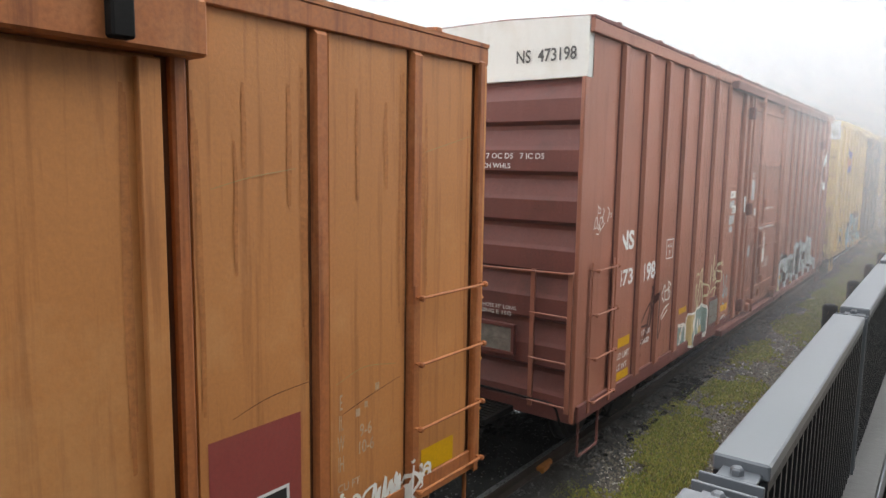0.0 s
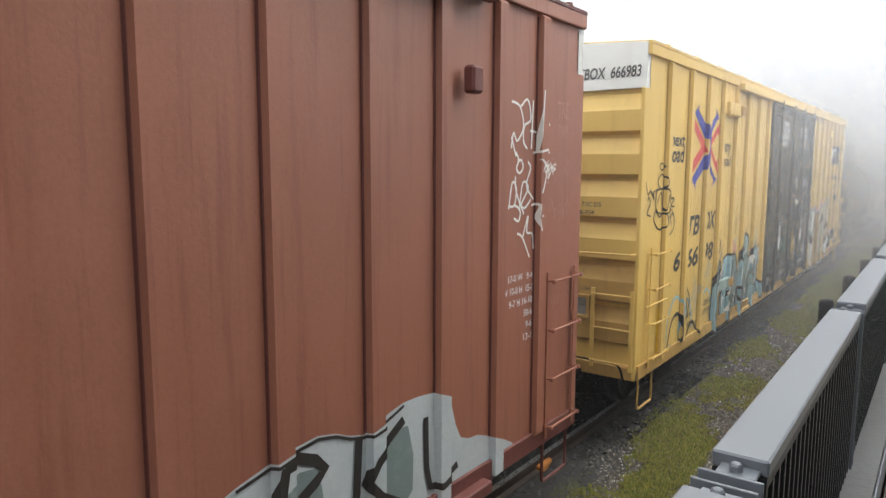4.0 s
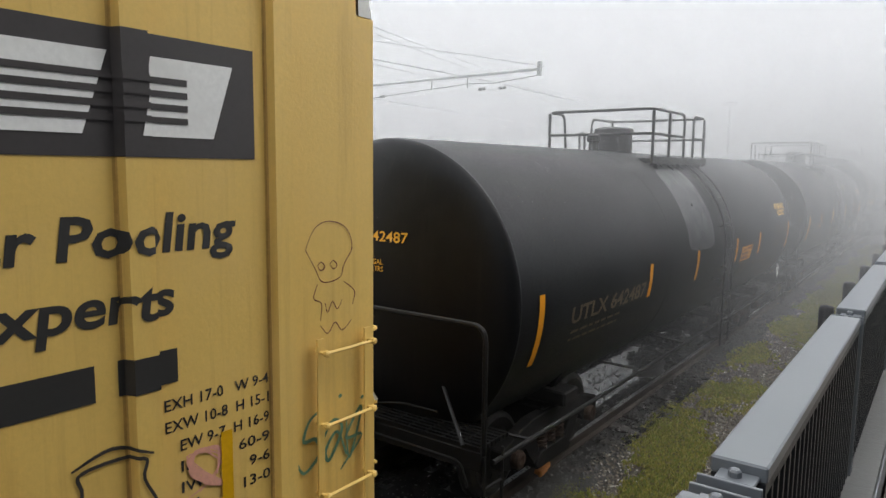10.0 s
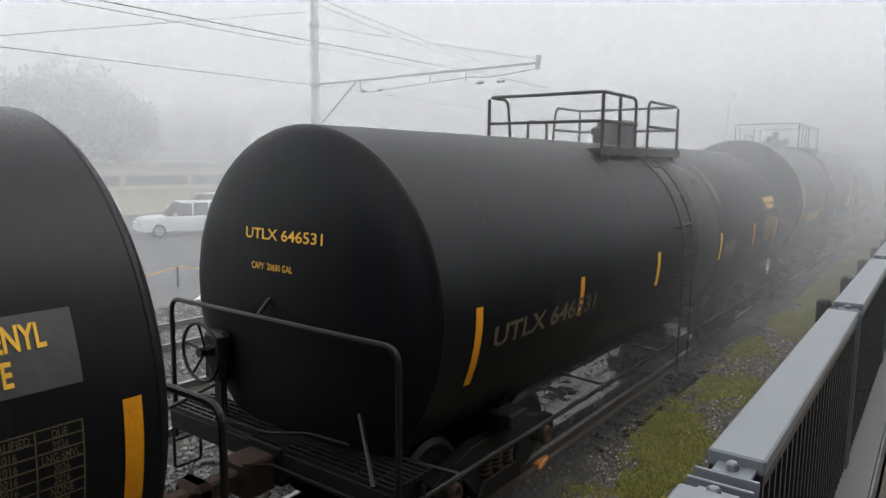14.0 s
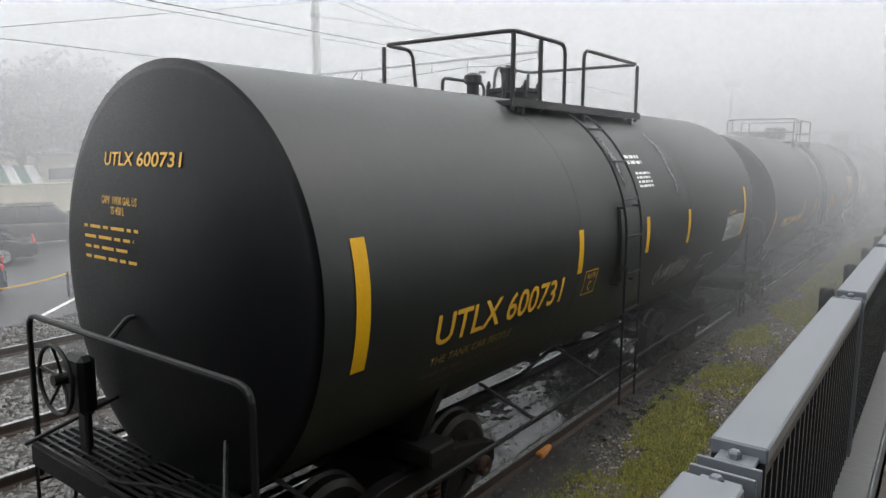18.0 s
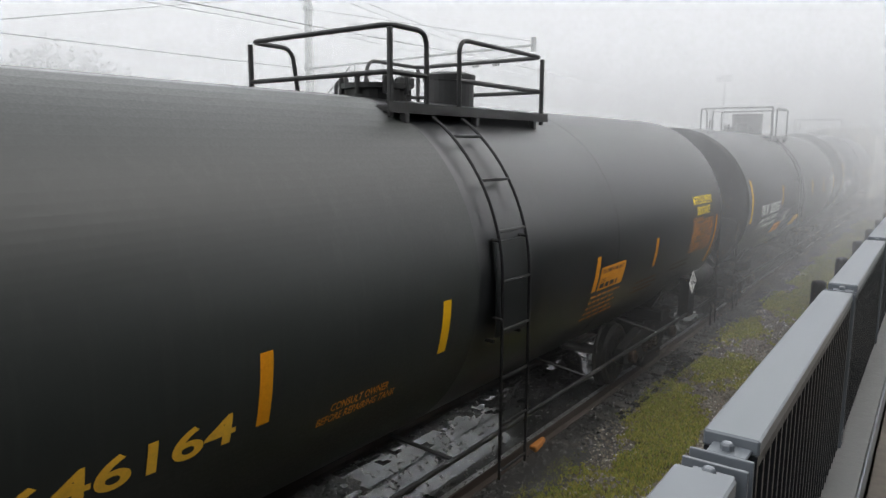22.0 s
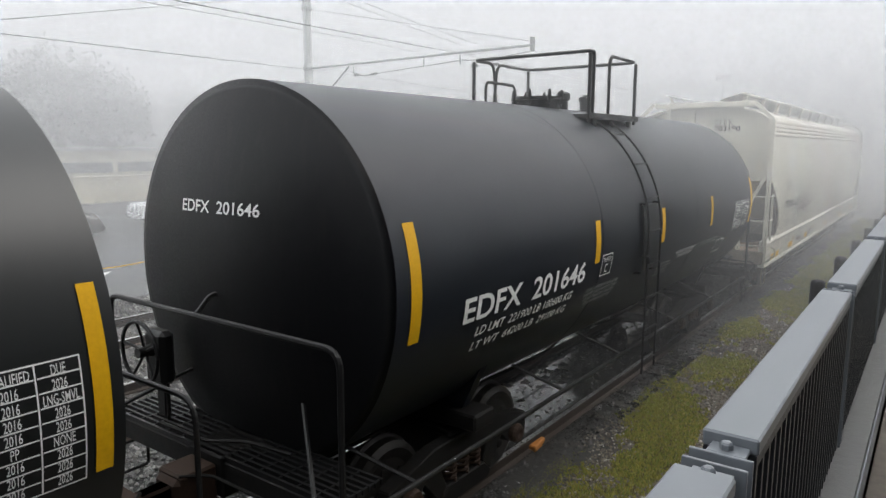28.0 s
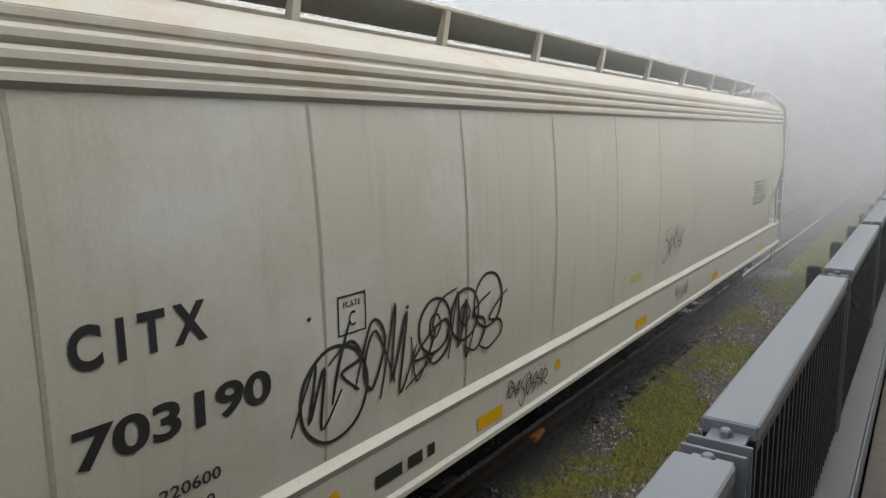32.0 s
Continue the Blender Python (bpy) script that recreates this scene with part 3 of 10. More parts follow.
def decal(name, bm, material, parent, label=""):
    """Thin paint or paper on a surface; a few separate marks become a part each, many small ones stay together."""
    pieces = islands(bm) if name in ("marking", "graffiti", "lettering") else []
    if name == "lettering":
        tall = max(max(v.co.z for f in p for v in f.verts) - min(v.co.z for f in p for v in f.verts) for p in pieces)
        split = 1 < len(pieces) <= 14 and tall > 0.11 and material not in (SPRAY_GREEN, SPRAY_FAINT_PINK)
    else:
        split = 1 < len(pieces) <= 12
    if split:
        obs = []
        for piece in pieces:
            one, made = bmesh.new(), {}
            for f in piece:
                for v in f.verts:
                    if v not in made:
                        made[v] = one.verts.new(v.co)
                one.faces.new([made[v] for v in f.verts])
            obs.append(decal({"marking": "mark", "graffiti": "spray_stroke", "lettering": "letter"}[name], one, material, parent, label))
        bm.free()
        return obs[0]
    me = bpy.data.meshes.new(name)
    bm.to_mesh(me)
    bm.free()
    me.materials.append(material)
    ob = new(name, me)
    ob.parent = parent
    if label:
        ob["label"] = label
    if len(pieces) > (1 if name == "lettering" else 12):
        ob["kind"] = "stuff"
    return ob


def on_end(y, side=-1):
    return lambda u, v: ((u, y, v), (0, side, 0))


def on_side(x):
    return lambda u, v: ((x, u, v), (1, 0, 0))

# ---- the place: tracks, ground, barrier, car park, far side ----
XC = -4.46                                  # middle of the train's track
TRACKS = (XC, -8.56, -12.28)


def build_ground():
    bm = bmesh.new()
    nx, ny = 46, 120
    xs = [-15.5 + 15.0 * i / (nx - 1) for i in range(nx)]
    ys = [-30 + 110.0 * (j / (ny - 1)) for j in range(ny)]
    grid = []
    for y in ys:
        row = []
        for x in xs:
            z = -0.2 + 0.03 * noise.noise((x * 0.9, y * 0.9, 0)) + 0.02 * noise.noise((x * 3, y * 3, 4))
            near = min(abs(x - c) for c in TRACKS)
            bed = max(0.0, min(1.0, (1.75 - near) / 0.45))
            z = z * (1 - bed) + (-0.155 + 0.05 * noise.noise((x * 1.6, y * 0.55, 9)) + 0.02 * noise.noise((x * 5, y * 5, 2))) * bed
            row.append(bm.verts.new((x, y, z)))
        grid.append(row)
    for a, c in zip(grid, grid[1:]):
        for i in range(nx - 1):
            bm.faces.new((a[i], a[i + 1], c[i + 1], c[i]))
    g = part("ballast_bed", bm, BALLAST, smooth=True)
    tagged(g, "wet stone ballast between the tracks, darkened for the train's shade", "ballast", kind="structure")
    bm = bmesh.new()
    for x0, x1, y0, y1 in ((-900, 900, -900, 900),):
        n = 12
        for i in range(n):
            for j in range(n):
                a, b_, c, d = x0 + (x1 - x0) * i / n, x0 + (x1 - x0) * (i + 1) / n, y0 + (y1 - y0) * j / n, y0 + (y1 - y0) * (j + 1) / n
                bm.faces.new([bm.verts.new(p) for p in ((a, c, -0.42), (b_, c, -0.42), (b_, d, -0.42), (a, d, -0.42))])
    bmesh.ops.remove_doubles(bm, verts=bm.verts, dist=0.001)
    tagged(part("ground", bm, GRAVEL), "dark gravelly ground reaching into the fog", "ground", kind="structure")
    # strip between the track and the barrier
    bm = bmesh.new()
    rows = []
    for j in range(150):
        y = -6 + 76 * j / 149
        row = []
        for i in range(24):
            x = -2.95 + 2.35 * i / 23
            z = -0.175 + 0.02 * noise.noise((x * 2, y * 2, 0)) + 0.018 * noise.noise((x * 7, y * 7, 3)) - 0.03 * (i == 0)
            row.append(bm.verts.new((x, y, z)))
        rows.append(row)
    for a, c in zip(rows, rows[1:]):
        for i in range(23):
            bm.faces.new((a[i], a[i + 1], c[i + 1], c[i]))
    tagged(part("gravel_verge", bm, GRAVEL, smooth=True), "brown gravel verge with moss beside the track", "gravel", kind="structure")


def moss_here(x, y):
    """How mossy the verge is: ragged patches along the track and by the wall, with bare gravel between."""
    inner = math.exp(-((x + 2.75) / 0.68) ** 4)
    outer = 0.92 * math.exp(-((x + 1.6) / 0.5) ** 4)
    wide = 0.95 * noise.noise((x * 1.0, y * 0.6, 2)) + 0.4 * noise.noise((x * 3.5, y * 2.2, 12)) + 0.22 * noise.noise((x * 15, y * 12, 3))
    return max(inner, outer) * (0.75 + wide * 0.95 + 0.012 * max(0, y - 8))


def build_verge():
    rng = random.Random(4)
    # low moss cushions, cell by cell where the verge is mossy
    cells, verts, faces = {}, [], []
    y = 3.0
    while y < 40:
        step = 0.03 + 0.0035 * max(0, y - 6)
        n = int(2.7 / step)
        for i in range(n):
            x = -3.4 + 2.7 * i / n
            m = moss_here(x, y)
            if m < 0.57 + 0.3 * rng.random() ** 2:
                continue
            h = -0.156 + 0.03 * min(0.5, m - 0.6) + 0.012 * rng.random()
            b, w, d = len(verts), 2.7 / n * 0.62, step * 0.62
            verts += [(x + sx * w * rng.uniform(0.7, 1.3), y + sy * d * rng.uniform(0.7, 1.3), h - 0.03) for sx, sy in ((-1, -1), (1, -1), (1, 1), (-1, 1))] + [(x + rng.uniform(-0.3, 0.3) * w, y + rng.uniform(-0.3, 0.3) * d, h + 0.012)]
            faces += [(b + j, b + (j + 1) % 4, b + 4) for j in range(4)]
        y += step * rng.uniform(0.85, 1.15)
    me = bpy.data.meshes.new("moss")
    me.from_pydata(verts, [], faces)
    me.materials.append(MOSS_CUSHION)
    tagged(new("moss", me), "bright yellow-green moss cushions on the gravel verge", "moss", kind="stuff")
    # short grass blades
    verts, faces = [], []
    n = 0
    while n < 70000:
        u = rng.random()
        y = 2.5 + 36 * u * u + rng.random() * 2
        x = rng.uniform(-3.4, -0.75)
        if moss_here(x, y) < rng.uniform(0.6, 0.95):
            n += 0.1
            continue
        n += 1
        h, wd = rng.uniform(0.012, 0.036) * (1 + y / 40), rng.uniform(0.002, 0.006) * (1 + y / 12)
        a, lean = rng.uniform(0, 6.28), rng.uniform(0.0, 0.03)
        b = len(verts)
        z = -0.15
        verts += [(x - wd * math.cos(a), y - wd * math.sin(a), z), (x + wd * math.cos(a), y + wd * math.sin(a), z), (x + lean * math.cos(a * 3), y + lean * math.sin(a * 3), z + h)]
        faces.append((b, b + 1, b + 2))
    me = bpy.data.meshes.new("grass")
    me.from_pydata(verts, [], faces)
    me.materials.append(GRASS_BLADE)
    tagged(new("grass", me), "patchy yellow-green moss and short grass on the verge", "grass", kind="stuff")
    # stones
    for nm, mt, cnt, xr, zz, lab in (("gravel", GRAVEL_STONE, 80000, (-3.35, -0.9), -0.165, "loose brown and grey gravel stones on the verge"),
                                     ("ballast_stones", BALLAST_STONE, 40000, (-6.1, -3.15), -0.152, "wet ballast stones between the rails, darkened for the train's shade"),
                                     ("far_ballast_stones", GREY_STONE, 46000, (-15.3, -6.1), -0.165, "pale grey ballast stones about the far tracks")):
        verts, faces = [], []
        for k in range(cnt):
            u = rng.random()
            y = 2.5 + 34 * u * u
            x = rng.uniform(*xr)
            if nm == "gravel" and moss_here(x, y) > 0.7 and rng.random() < 0.9:
                continue
            r = (0.006 + 0.014 * rng.random() ** 2) * (2.2 if nm[0] == "f" else 1.3 if nm != "gravel" else 1) * (1 + y / 30)
            b = len(verts)
            ring = [Vector((rng.uniform(0.6, 1.2) * r * math.cos(a), rng.uniform(0.6, 1.2) * r * math.sin(a), rng.uniform(-0.2, 0.3) * r)) for a in (0, 1.57, 3.14, 4.71)]
            base = Vector((x, y, zz + r * 0.3))
            verts += [tuple(base + q) for q in ring] + [tuple(base + Vector((rng.uniform(-.3, .3) * r, rng.uniform(-.3, .3) * r, r * 0.7))), tuple(base - Vector((0, 0, r)))]
            for i in range(4):
                faces += [(b + i, b + (i + 1) % 4, b + 4), (b + (i + 1) % 4, b + i, b + 5)]
        me = bpy.data.meshes.new(nm)
        me.from_pydata(verts, [], faces)
        me.materials.append(mt)
        tagged(new(nm, me), lab, "stones", kind="stuff")


def island_material(name, colors, rough):
    m = bpy.data.materials.new(name)
    m.use_nodes = True
    n, l = m.node_tree.nodes, m.node_tree.links
    g, r = n.new("ShaderNodeNewGeometry"), n.new("ShaderNodeValToRGB")
    r.color_ramp.interpolation = "LINEAR"
    while len(r.color_ramp.elements) < len(colors):
        r.color_ramp.elements.new(0.5)
    for i, c in enumerate(colors):
        r.color_ramp.elements[i].position, r.color_ramp.elements[i].color = i / (len(colors) - 1), (*c, 1)
    l.new(g.outputs["Random Per Island"], r.inputs[0])
    l.new(r.outputs[0], n["Principled BSDF"].inputs["Base Color"])
    n["Principled BSDF"].inputs["Roughness"].default_value = rough
    return m


MOSS_CUSHION = island_material("mixed_moss", ((0.07, 0.064, 0.022), (0.19, 0.17, 0.028), (0.10, 0.125, 0.018), (0.25, 0.22, 0.04), (0.11, 0.09, 0.045), (0.14, 0.145, 0.022), (0.21, 0.175, 0.05)), 0.9)
GRASS_BLADE = island_material("mixed_grass_blade", ((0.10, 0.13, 0.018), (0.24, 0.235, 0.04), (0.14, 0.185, 0.022), (0.30, 0.28, 0.06)), 0.7)
GRAVEL_STONE = island_material("mixed_gravel_stone", ((0.045, 0.038, 0.03), (0.14, 0.118, 0.09), (0.23, 0.2, 0.16), (0.075, 0.062, 0.048), (0.18, 0.152, 0.118), (0.10, 0.085, 0.066), (0.48, 0.45, 0.4)), 0.6)
GREY_STONE = island_material("mixed_grey_stone", ((0.06, 0.058, 0.055), (0.14, 0.136, 0.13), (0.22, 0.215, 0.2), (0.1, 0.096, 0.09), (0.17, 0.165, 0.155)), 0.6)
# darker than the far stones: the train's shade is mixed into these colours
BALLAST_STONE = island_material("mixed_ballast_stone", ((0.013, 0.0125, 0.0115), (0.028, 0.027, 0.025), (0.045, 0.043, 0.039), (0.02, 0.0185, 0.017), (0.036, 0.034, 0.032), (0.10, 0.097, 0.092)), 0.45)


def rail_outline(s):
    return [(-0.07, -0.15), (0.07, -0.15), (0.07, -0.135), (0.012, -0.118), (0.012, -0.045), (0.036, -0.035), (0.036, -0.006), (0.028, 0.0), (-0.028, 0.0), (-0.036, -0.006), (-0.036, -0.035), (-0.012, -0.045), (-0.012, -0.118), (-0.07, -0.135)]


def build_tracks():
    tie = None
    for k, c in enumerate(TRACKS):
        lab = ("railway track with polished rails and worn timber sleepers", "rusty streetcar track with timber sleepers", "rusty streetcar track beside the car park")[k]
        tr = thing("railway_track", lab, "track", "parallel tracks", pose(c, 0, 0), "structure")
        for x in (-0.7525, 0.7525):
            part("rail", prism(bmesh.new(), [(x + a, z) for a, z in rail_outline(1)], -30, 160), RAIL_SIDE, tr)
            part("rail_head", boxes((x - 0.03, x + 0.03, -30, 160, 0.0, 0.004)), RAIL_TOP, tr, "polished running surface")
        n = 0
        y = -4.0
        while y < 46:
            if tie is None:
                tie = part("sleeper", boxes((-1.3, 1.3, -0.11, 0.11, -0.29, -0.146), bevel=0.012), TIE, tr)
                tie.location = (0, y, 0)
            else:
                share("sleeper", tie, tr, (0.02 * math.sin(y * 7), y, 0.01 * math.sin(y * 3) - 0.006))
            y += 0.56
        bm = bmesh.new()
        y = 46.2
        while y < 130:
            box(bm, -1.3, 1.3, y - 0.11, y + 0.11, -0.29, -0.14)
            y += 0.56
        part("far_sleepers", bm, TIE, tr, "row of far sleepers")["kind"] = "stuff"
    # standing water on the bed, with a ragged shore
    verts, faces, c = [], [], 0.07
    for x0, x1, y0, y1 in ((XC - 0.70, XC + 0.70, 4.6, 15.5), (XC + 0.82, XC + 1.35, 7.0, 13.0), (XC - 2.3, XC - 0.85, 5.0, 15)):
        for i in range(int((x1 - x0) / c)):
            for j in range(int((y1 - y0) / c)):
                x, y = x0 + c * i, y0 + c * j
                edge = min(y - y0, y1 - y, 1.2) / 1.2
                if noise.noise((x * 1.3, y * 0.7, 20)) + 0.5 * noise.noise((x * 6, y * 5, 21)) + 0.75 * edge < 0.45 + (0.3 if x > XC + 0.8 else 0):
                    continue
                b = len(verts)
                verts += [(x, y, -0.134), (x + c, y, -0.134), (x + c, y + c, -0.134), (x, y + c, -0.134)]
                faces.append((b, b + 1, b + 2, b + 3))
    me = bpy.data.meshes.new("puddle")
    me.from_pydata(verts, [], faces)
    me.materials.append(WATER)
    tagged(new("puddle", me), "still rainwater lying between the rails", "puddle", kind="structure")


def build_barrier():
    """The rail along the walkway: panels with a broad flat cap over close upright bars, bolted end to end on a concrete kerb."""
    H, P = 0.82, 2.735
    turn = pose(0, 0, 0, 0, 0, 0.35)
    zt = 3.43 - H
    x0, x1 = -0.498, -0.342
    first = 2.0 - 2 * P
    model = None
    L = P - 0.27
    for k in range(17):
        at = turn @ pose(0, first + k * P, 0)
        if model is not None:
            copy_thing(model, at)
            continue
        f = thing("barrier_panel", "grey steel railing panel with flat cap and dark bars", "railing", "railing panels along the walkway", at)
        model = f
        part("cap", boxes((x0, x1, 0, L, zt - 0.05, zt), bevel=0.006), FENCE, f, "broad flat grey cap rail")
        part("cap_lip", boxes((x0 + 0.004, x0 + 0.016, 0.006, L - 0.006, zt - 0.085, zt - 0.05), (x1 - 0.016, x1 - 0.004, 0.006, L - 0.006, zt - 0.085, zt - 0.05)), FENCE_DK, f)
        part("bottom_rail", boxes((x0 + 0.04, x1 - 0.04, 0, L, zt - 0.99, zt - 0.94)), FENCE_DK, f)
        n = 27
        bar = None
        for xx in (x1 - 0.03, x0 + 0.03):
            for i in range(n):
                yy = 0.012 + (L - 0.024) * i / (n - 1)
                if bar is None:
                    bar = part("bar", boxes((-0.026, 0.026, -0.011, 0.011, zt - 0.95, zt - 0.05)), FENCE_DK, f)
                    bar.location = (xx, yy, 0)
                else:
                    share("bar", bar, f, (xx, yy, 0))
        # bolt tabs at both ends and the two joint plates that stand in the gap before the next panel
        for yy, s in ((0.0, -1), (L, 1)):
            part("bolt_tab", boxes((x0 + 0.03, x1 - 0.02, min(yy, yy + s * 0.075), max(yy, yy + s * 0.075), zt - 0.042, zt - 0.03), bevel=0.002), FENCE, f)
            part("tab_web", boxes((x0 + 0.035, x1 - 0.03, min(yy, yy + s * 0.06), max(yy, yy + s * 0.06), zt - 0.5, zt - 0.042)), FENCE_DK, f)
            b = bmesh.new()
            lathe(b, [(zt - 0.03, 0.019), (zt - 0.014, 0.019), (zt - 0.008, 0.014), (zt - 0.006, 0.005)], "z", 6, ((x0 + x1) / 2, yy + s * 0.04))
            part("bolt", b, FENCE, f, "hexagonal bolt head")
        for yy in (-0.155, -0.085):
            part("joint_plate", boxes((x0 - 0.012, x1 + 0.004, yy - 0.006, yy + 0.006, zt - 0.98, zt - 0.028), bevel=0.002), FENCE, f, "upright joint plate")
    kerb = thing("kerb", "wet concrete kerb that carries the railing", "kerb", kind="structure", at=turn)
    part("kerb_top", boxes((-0.62, -0.205, -12, 60, 1.28, 1.58), bevel=0.01), CONCRETE, kerb)
    part("kerb_edge_strip", boxes((-0.205, -0.195, -12, 60, 1.42, 1.59)), FENCE, kerb, "thin metal edge strip")
    part("retaining_wall", boxes((-0.60, -0.36, -12, 60, -0.4, 1.28)), CONCRETE, kerb, "plain concrete wall under the kerb")
    # the walkway behind, out of sight but for a corner
    deck = thing("walkway", "weathered plank walkway behind the railing", "walkway", kind="structure", at=turn)
    part("walkway_base", boxes((0.42, 8, -12, 60, -0.4, 1.36)), CONCRETE, deck)
    plank = None
    for k in range(40):
        yy = 3.6 + 0.145 * k
        if plank is None:
            plank = part("plank", boxes((0.42, 3.2, 0, 0.135, 1.362, 1.40), bevel=0.004), PLANK, deck)
            plank.location = (0, yy, 0)
        else:
            share("plank", plank, deck, (0, yy, 0.002 * (k % 3)))
    part("bed_soil", boxes((-0.2, 0.42, -12, 60, -0.4, 1.15)), BARK, deck, "dark planting soil")
    rng = random.Random(8)
    for k in range(5):
        cx, cy = 0.02 + 0.06 * (k % 2), 2.6 + 0.75 * k
        pl = thing("grass_plant", "strappy green ornamental grass in the bed by the kerb", "plant", "grass plants in the bed", turn @ pose(cx, cy, 1.15))
        for i in range(16):
            a, ln = rng.uniform(0, 6.28), rng.uniform(0.18, 0.36)
            bm = bmesh.new()
            prev = None
            for j in range(6):
                t = j / 5
                r, z = ln * 0.7 * t * t, ln * (t - 0.35 * t * t)
                w = 0.007 * (1 - t) + 0.001
                p = Vector((r * math.cos(a), r * math.sin(a), z))
                q = Vector((-math.sin(a), math.cos(a), 0)) * w
                cur = (bm.verts.new(p + q), bm.verts.new(p - q))
                if prev:
                    bm.faces.new((prev[0], prev[1], cur[1], cur[0]))
                prev = cur
            part("leaf", bm, LEAF, pl)
    # rubber-capped posts on the track side of the barrier
    post = None
    for k in range(8):
        at = pose(-1.3, 10.65 + 2.55 * k, -0.2)
        if post is None:
            post = thing("bollard", "short black round-topped post beside the railing", "bollard", "posts beside the railing", at)
            b = bmesh.new()
            lathe(b, [(0, 0.095), (1.72, 0.095), (1.77, 0.088), (1.79, 0.065), (1.8, 0.02)], "z", 16)
            part("post_body", b, RUBBER, post, smooth=True)
            part("base_plate", boxes((-0.14, 0.14, -0.14, 0.14, 0, 0.02), bevel=0.004), RUBBER, post)
        else:
            copy_thing(post, at)
    m = thing("derail_marker", "small weathered orange marker block beside the rail", "marker", at=pose(-3.69, 6.95, -0.12, 0, 0, 8))
    part("marker_body", boxes((-0.06, 0.06, -0.16, 0.16, -0.05, 0.04), bevel=0.015), PLASTIC_OR, m)
    part("marker_foot", boxes((-0.09, 0.09, -0.1, 0.1, -0.07, -0.05)), RUST, m)


def build_camera_side():
    """Unseen block added behind the walkway to close the place and shade the train."""
    b = thing("riverside_building", "plain dark grey unseen block, added to shade the train", "building")
    part("wall", boxes((5.2, 20.0, -60, 8.0, -0.4, 12.4)), GREY_RENDER, b)
    part("roof", boxes((4.9, 20.3, -60.3, 8.3, 12.4, 12.7)), GREY_WALL, b)


def build_catenary():
    """Trolley-wire pole with a long bracket arm, a second one further on, wires along and across."""
    Y, XP, XT = 13.27, -14.3, -7.36
    for k, yy in enumerate((Y, 55.9)):
        za, zt = ((5.50, 5.57), (6.55, 6.62))[k]
        p = thing("trolley_pole", "tall grey steel pole with a bracket arm over the tracks", "pole", "trolley wire poles", pose(0, yy, 0))
        part("pole_shaft", lathe(bmesh.new(), [(-0.4, 0.15), (0.1, 0.145), (9.2, 0.10)], "z", 14, (XP, 0)), POLE_M, p, smooth=True)
        part("pole_cap", lathe(bmesh.new(), [(9.2, 0.11), (9.26, 0.09), (9.3, 0.03)], "z", 14, (XP, 0)), POLE_M, p)
        part("bracket_arm", tubes([((XP, 0, za), (XT, 0, zt))], 0.032, 10), POLE_M, p, "long steel bracket arm")
        part("strut", tubes([((XP + 0.1, 0, za - 1.15), (XP + 1.54, 0, za - 0.03))], 0.026, 8), POLE_M, p, "slanting strut")
        for z in (za, 7.07):
            part("collar", lathe(bmesh.new(), [(z - 0.06, 0.135), (z - 0.05, 0.15), (z + 0.05, 0.15), (z + 0.06, 0.135)], "z", 14, (XP, 0)), POLE_M, p)
        part("tie_wire", tubes([((XP, 0, 7.07), (XT + 0.1, 0, zt + 0.05))], 0.007, 5), WIRE_M, p)
        part("tip_fitting", boxes((XT - 0.05, XT + 0.03, -0.04, 0.04, zt - 0.14, zt + 0.16)), POLE_M, p)
        part("span_wire", tubes([((XP + 1.5, 0, za - 0.14), (-12.28, 0, za - 0.3), (-11, 0, za - 0.22), (-9.2, 0, za - 0.12), (-8.56, 0, za - 0.16), (XT, 0, zt - 0.12))], 0.010, 5), WIRE_M, p)
        for xx in (-12.6, -10.3, -9.25):
            part("hanger", tubes([((xx, 0, za), (xx, 0, za - 0.22))], 0.016, 6), POLE_M, p)
        for xx in (-12.5, -11.9, -8.85, -8.3):
            part("insulator", lathe(bmesh.new(), [(xx - 0.1, 0.02), (xx - 0.06, 0.04), (xx, 0.028), (xx + 0.06, 0.04), (xx + 0.1, 0.02)], "x", 8, (0, za - 0.27)), RUBBER, p)
    part("back_arm", tubes([((XP, 0, 6.5), (XP - 2.2, 0, 6.55))], 0.03, 8), POLE_M, p, "short arm on the far side")

    def wire(name, a, c, sag, r, lab):
        pts = [Vector(a).lerp(Vector(c), t / 24) - Vector((0, 0, sag * 4 * (t / 24) * (1 - t / 24))) for t in range(25)]
        tagged(part(name, tubes([pts], r, 5), WIRE_M), lab, "wire", "overhead wires")
    for x, z, z2 in ((-12.28, 5.2, 5.3), (-12.28, 6.08, 6.2), (-8.56, 5.38, 5.6)):
        lab = "thin trolley wire over the streetcar track" if x < -10 else "thin trolley wire over the nearer streetcar track"
        wire("trolley_wire", (x, -29.4, z), (x, Y, z), 0.05, 0.007, lab)
        wire("trolley_wire", (x, Y, z), (x, 55.9, z2), 0.3, 0.007, lab)
    wire("feeder_cable", (XP, Y, 7.84), (XP, 55.9, 8.0), 1.2, 0.012, "sagging feeder cable along the poles")
    wire("feeder_cable", (XP + 0.16, Y, 7.6), (XP + 0.16, 55.9, 7.8), 1.25, 0.010, "sagging feeder cable along the poles")
    wire("stay_wire", (-13.9, Y, 7.42), (-14.5, -2.6, 3.8), 0.0, 0.007, "thin slanting stay wire from the pole")
    wire("feeder_cable", (XP, -29.4, 8.0), (XP, Y, 7.84), 0.7, 0.011, "feeder cable that runs to the pole")
    mast = thing("light_mast", "tall thin floodlight mast with a square lamp head", "mast", at=pose(-10.4, 40.5, 0))
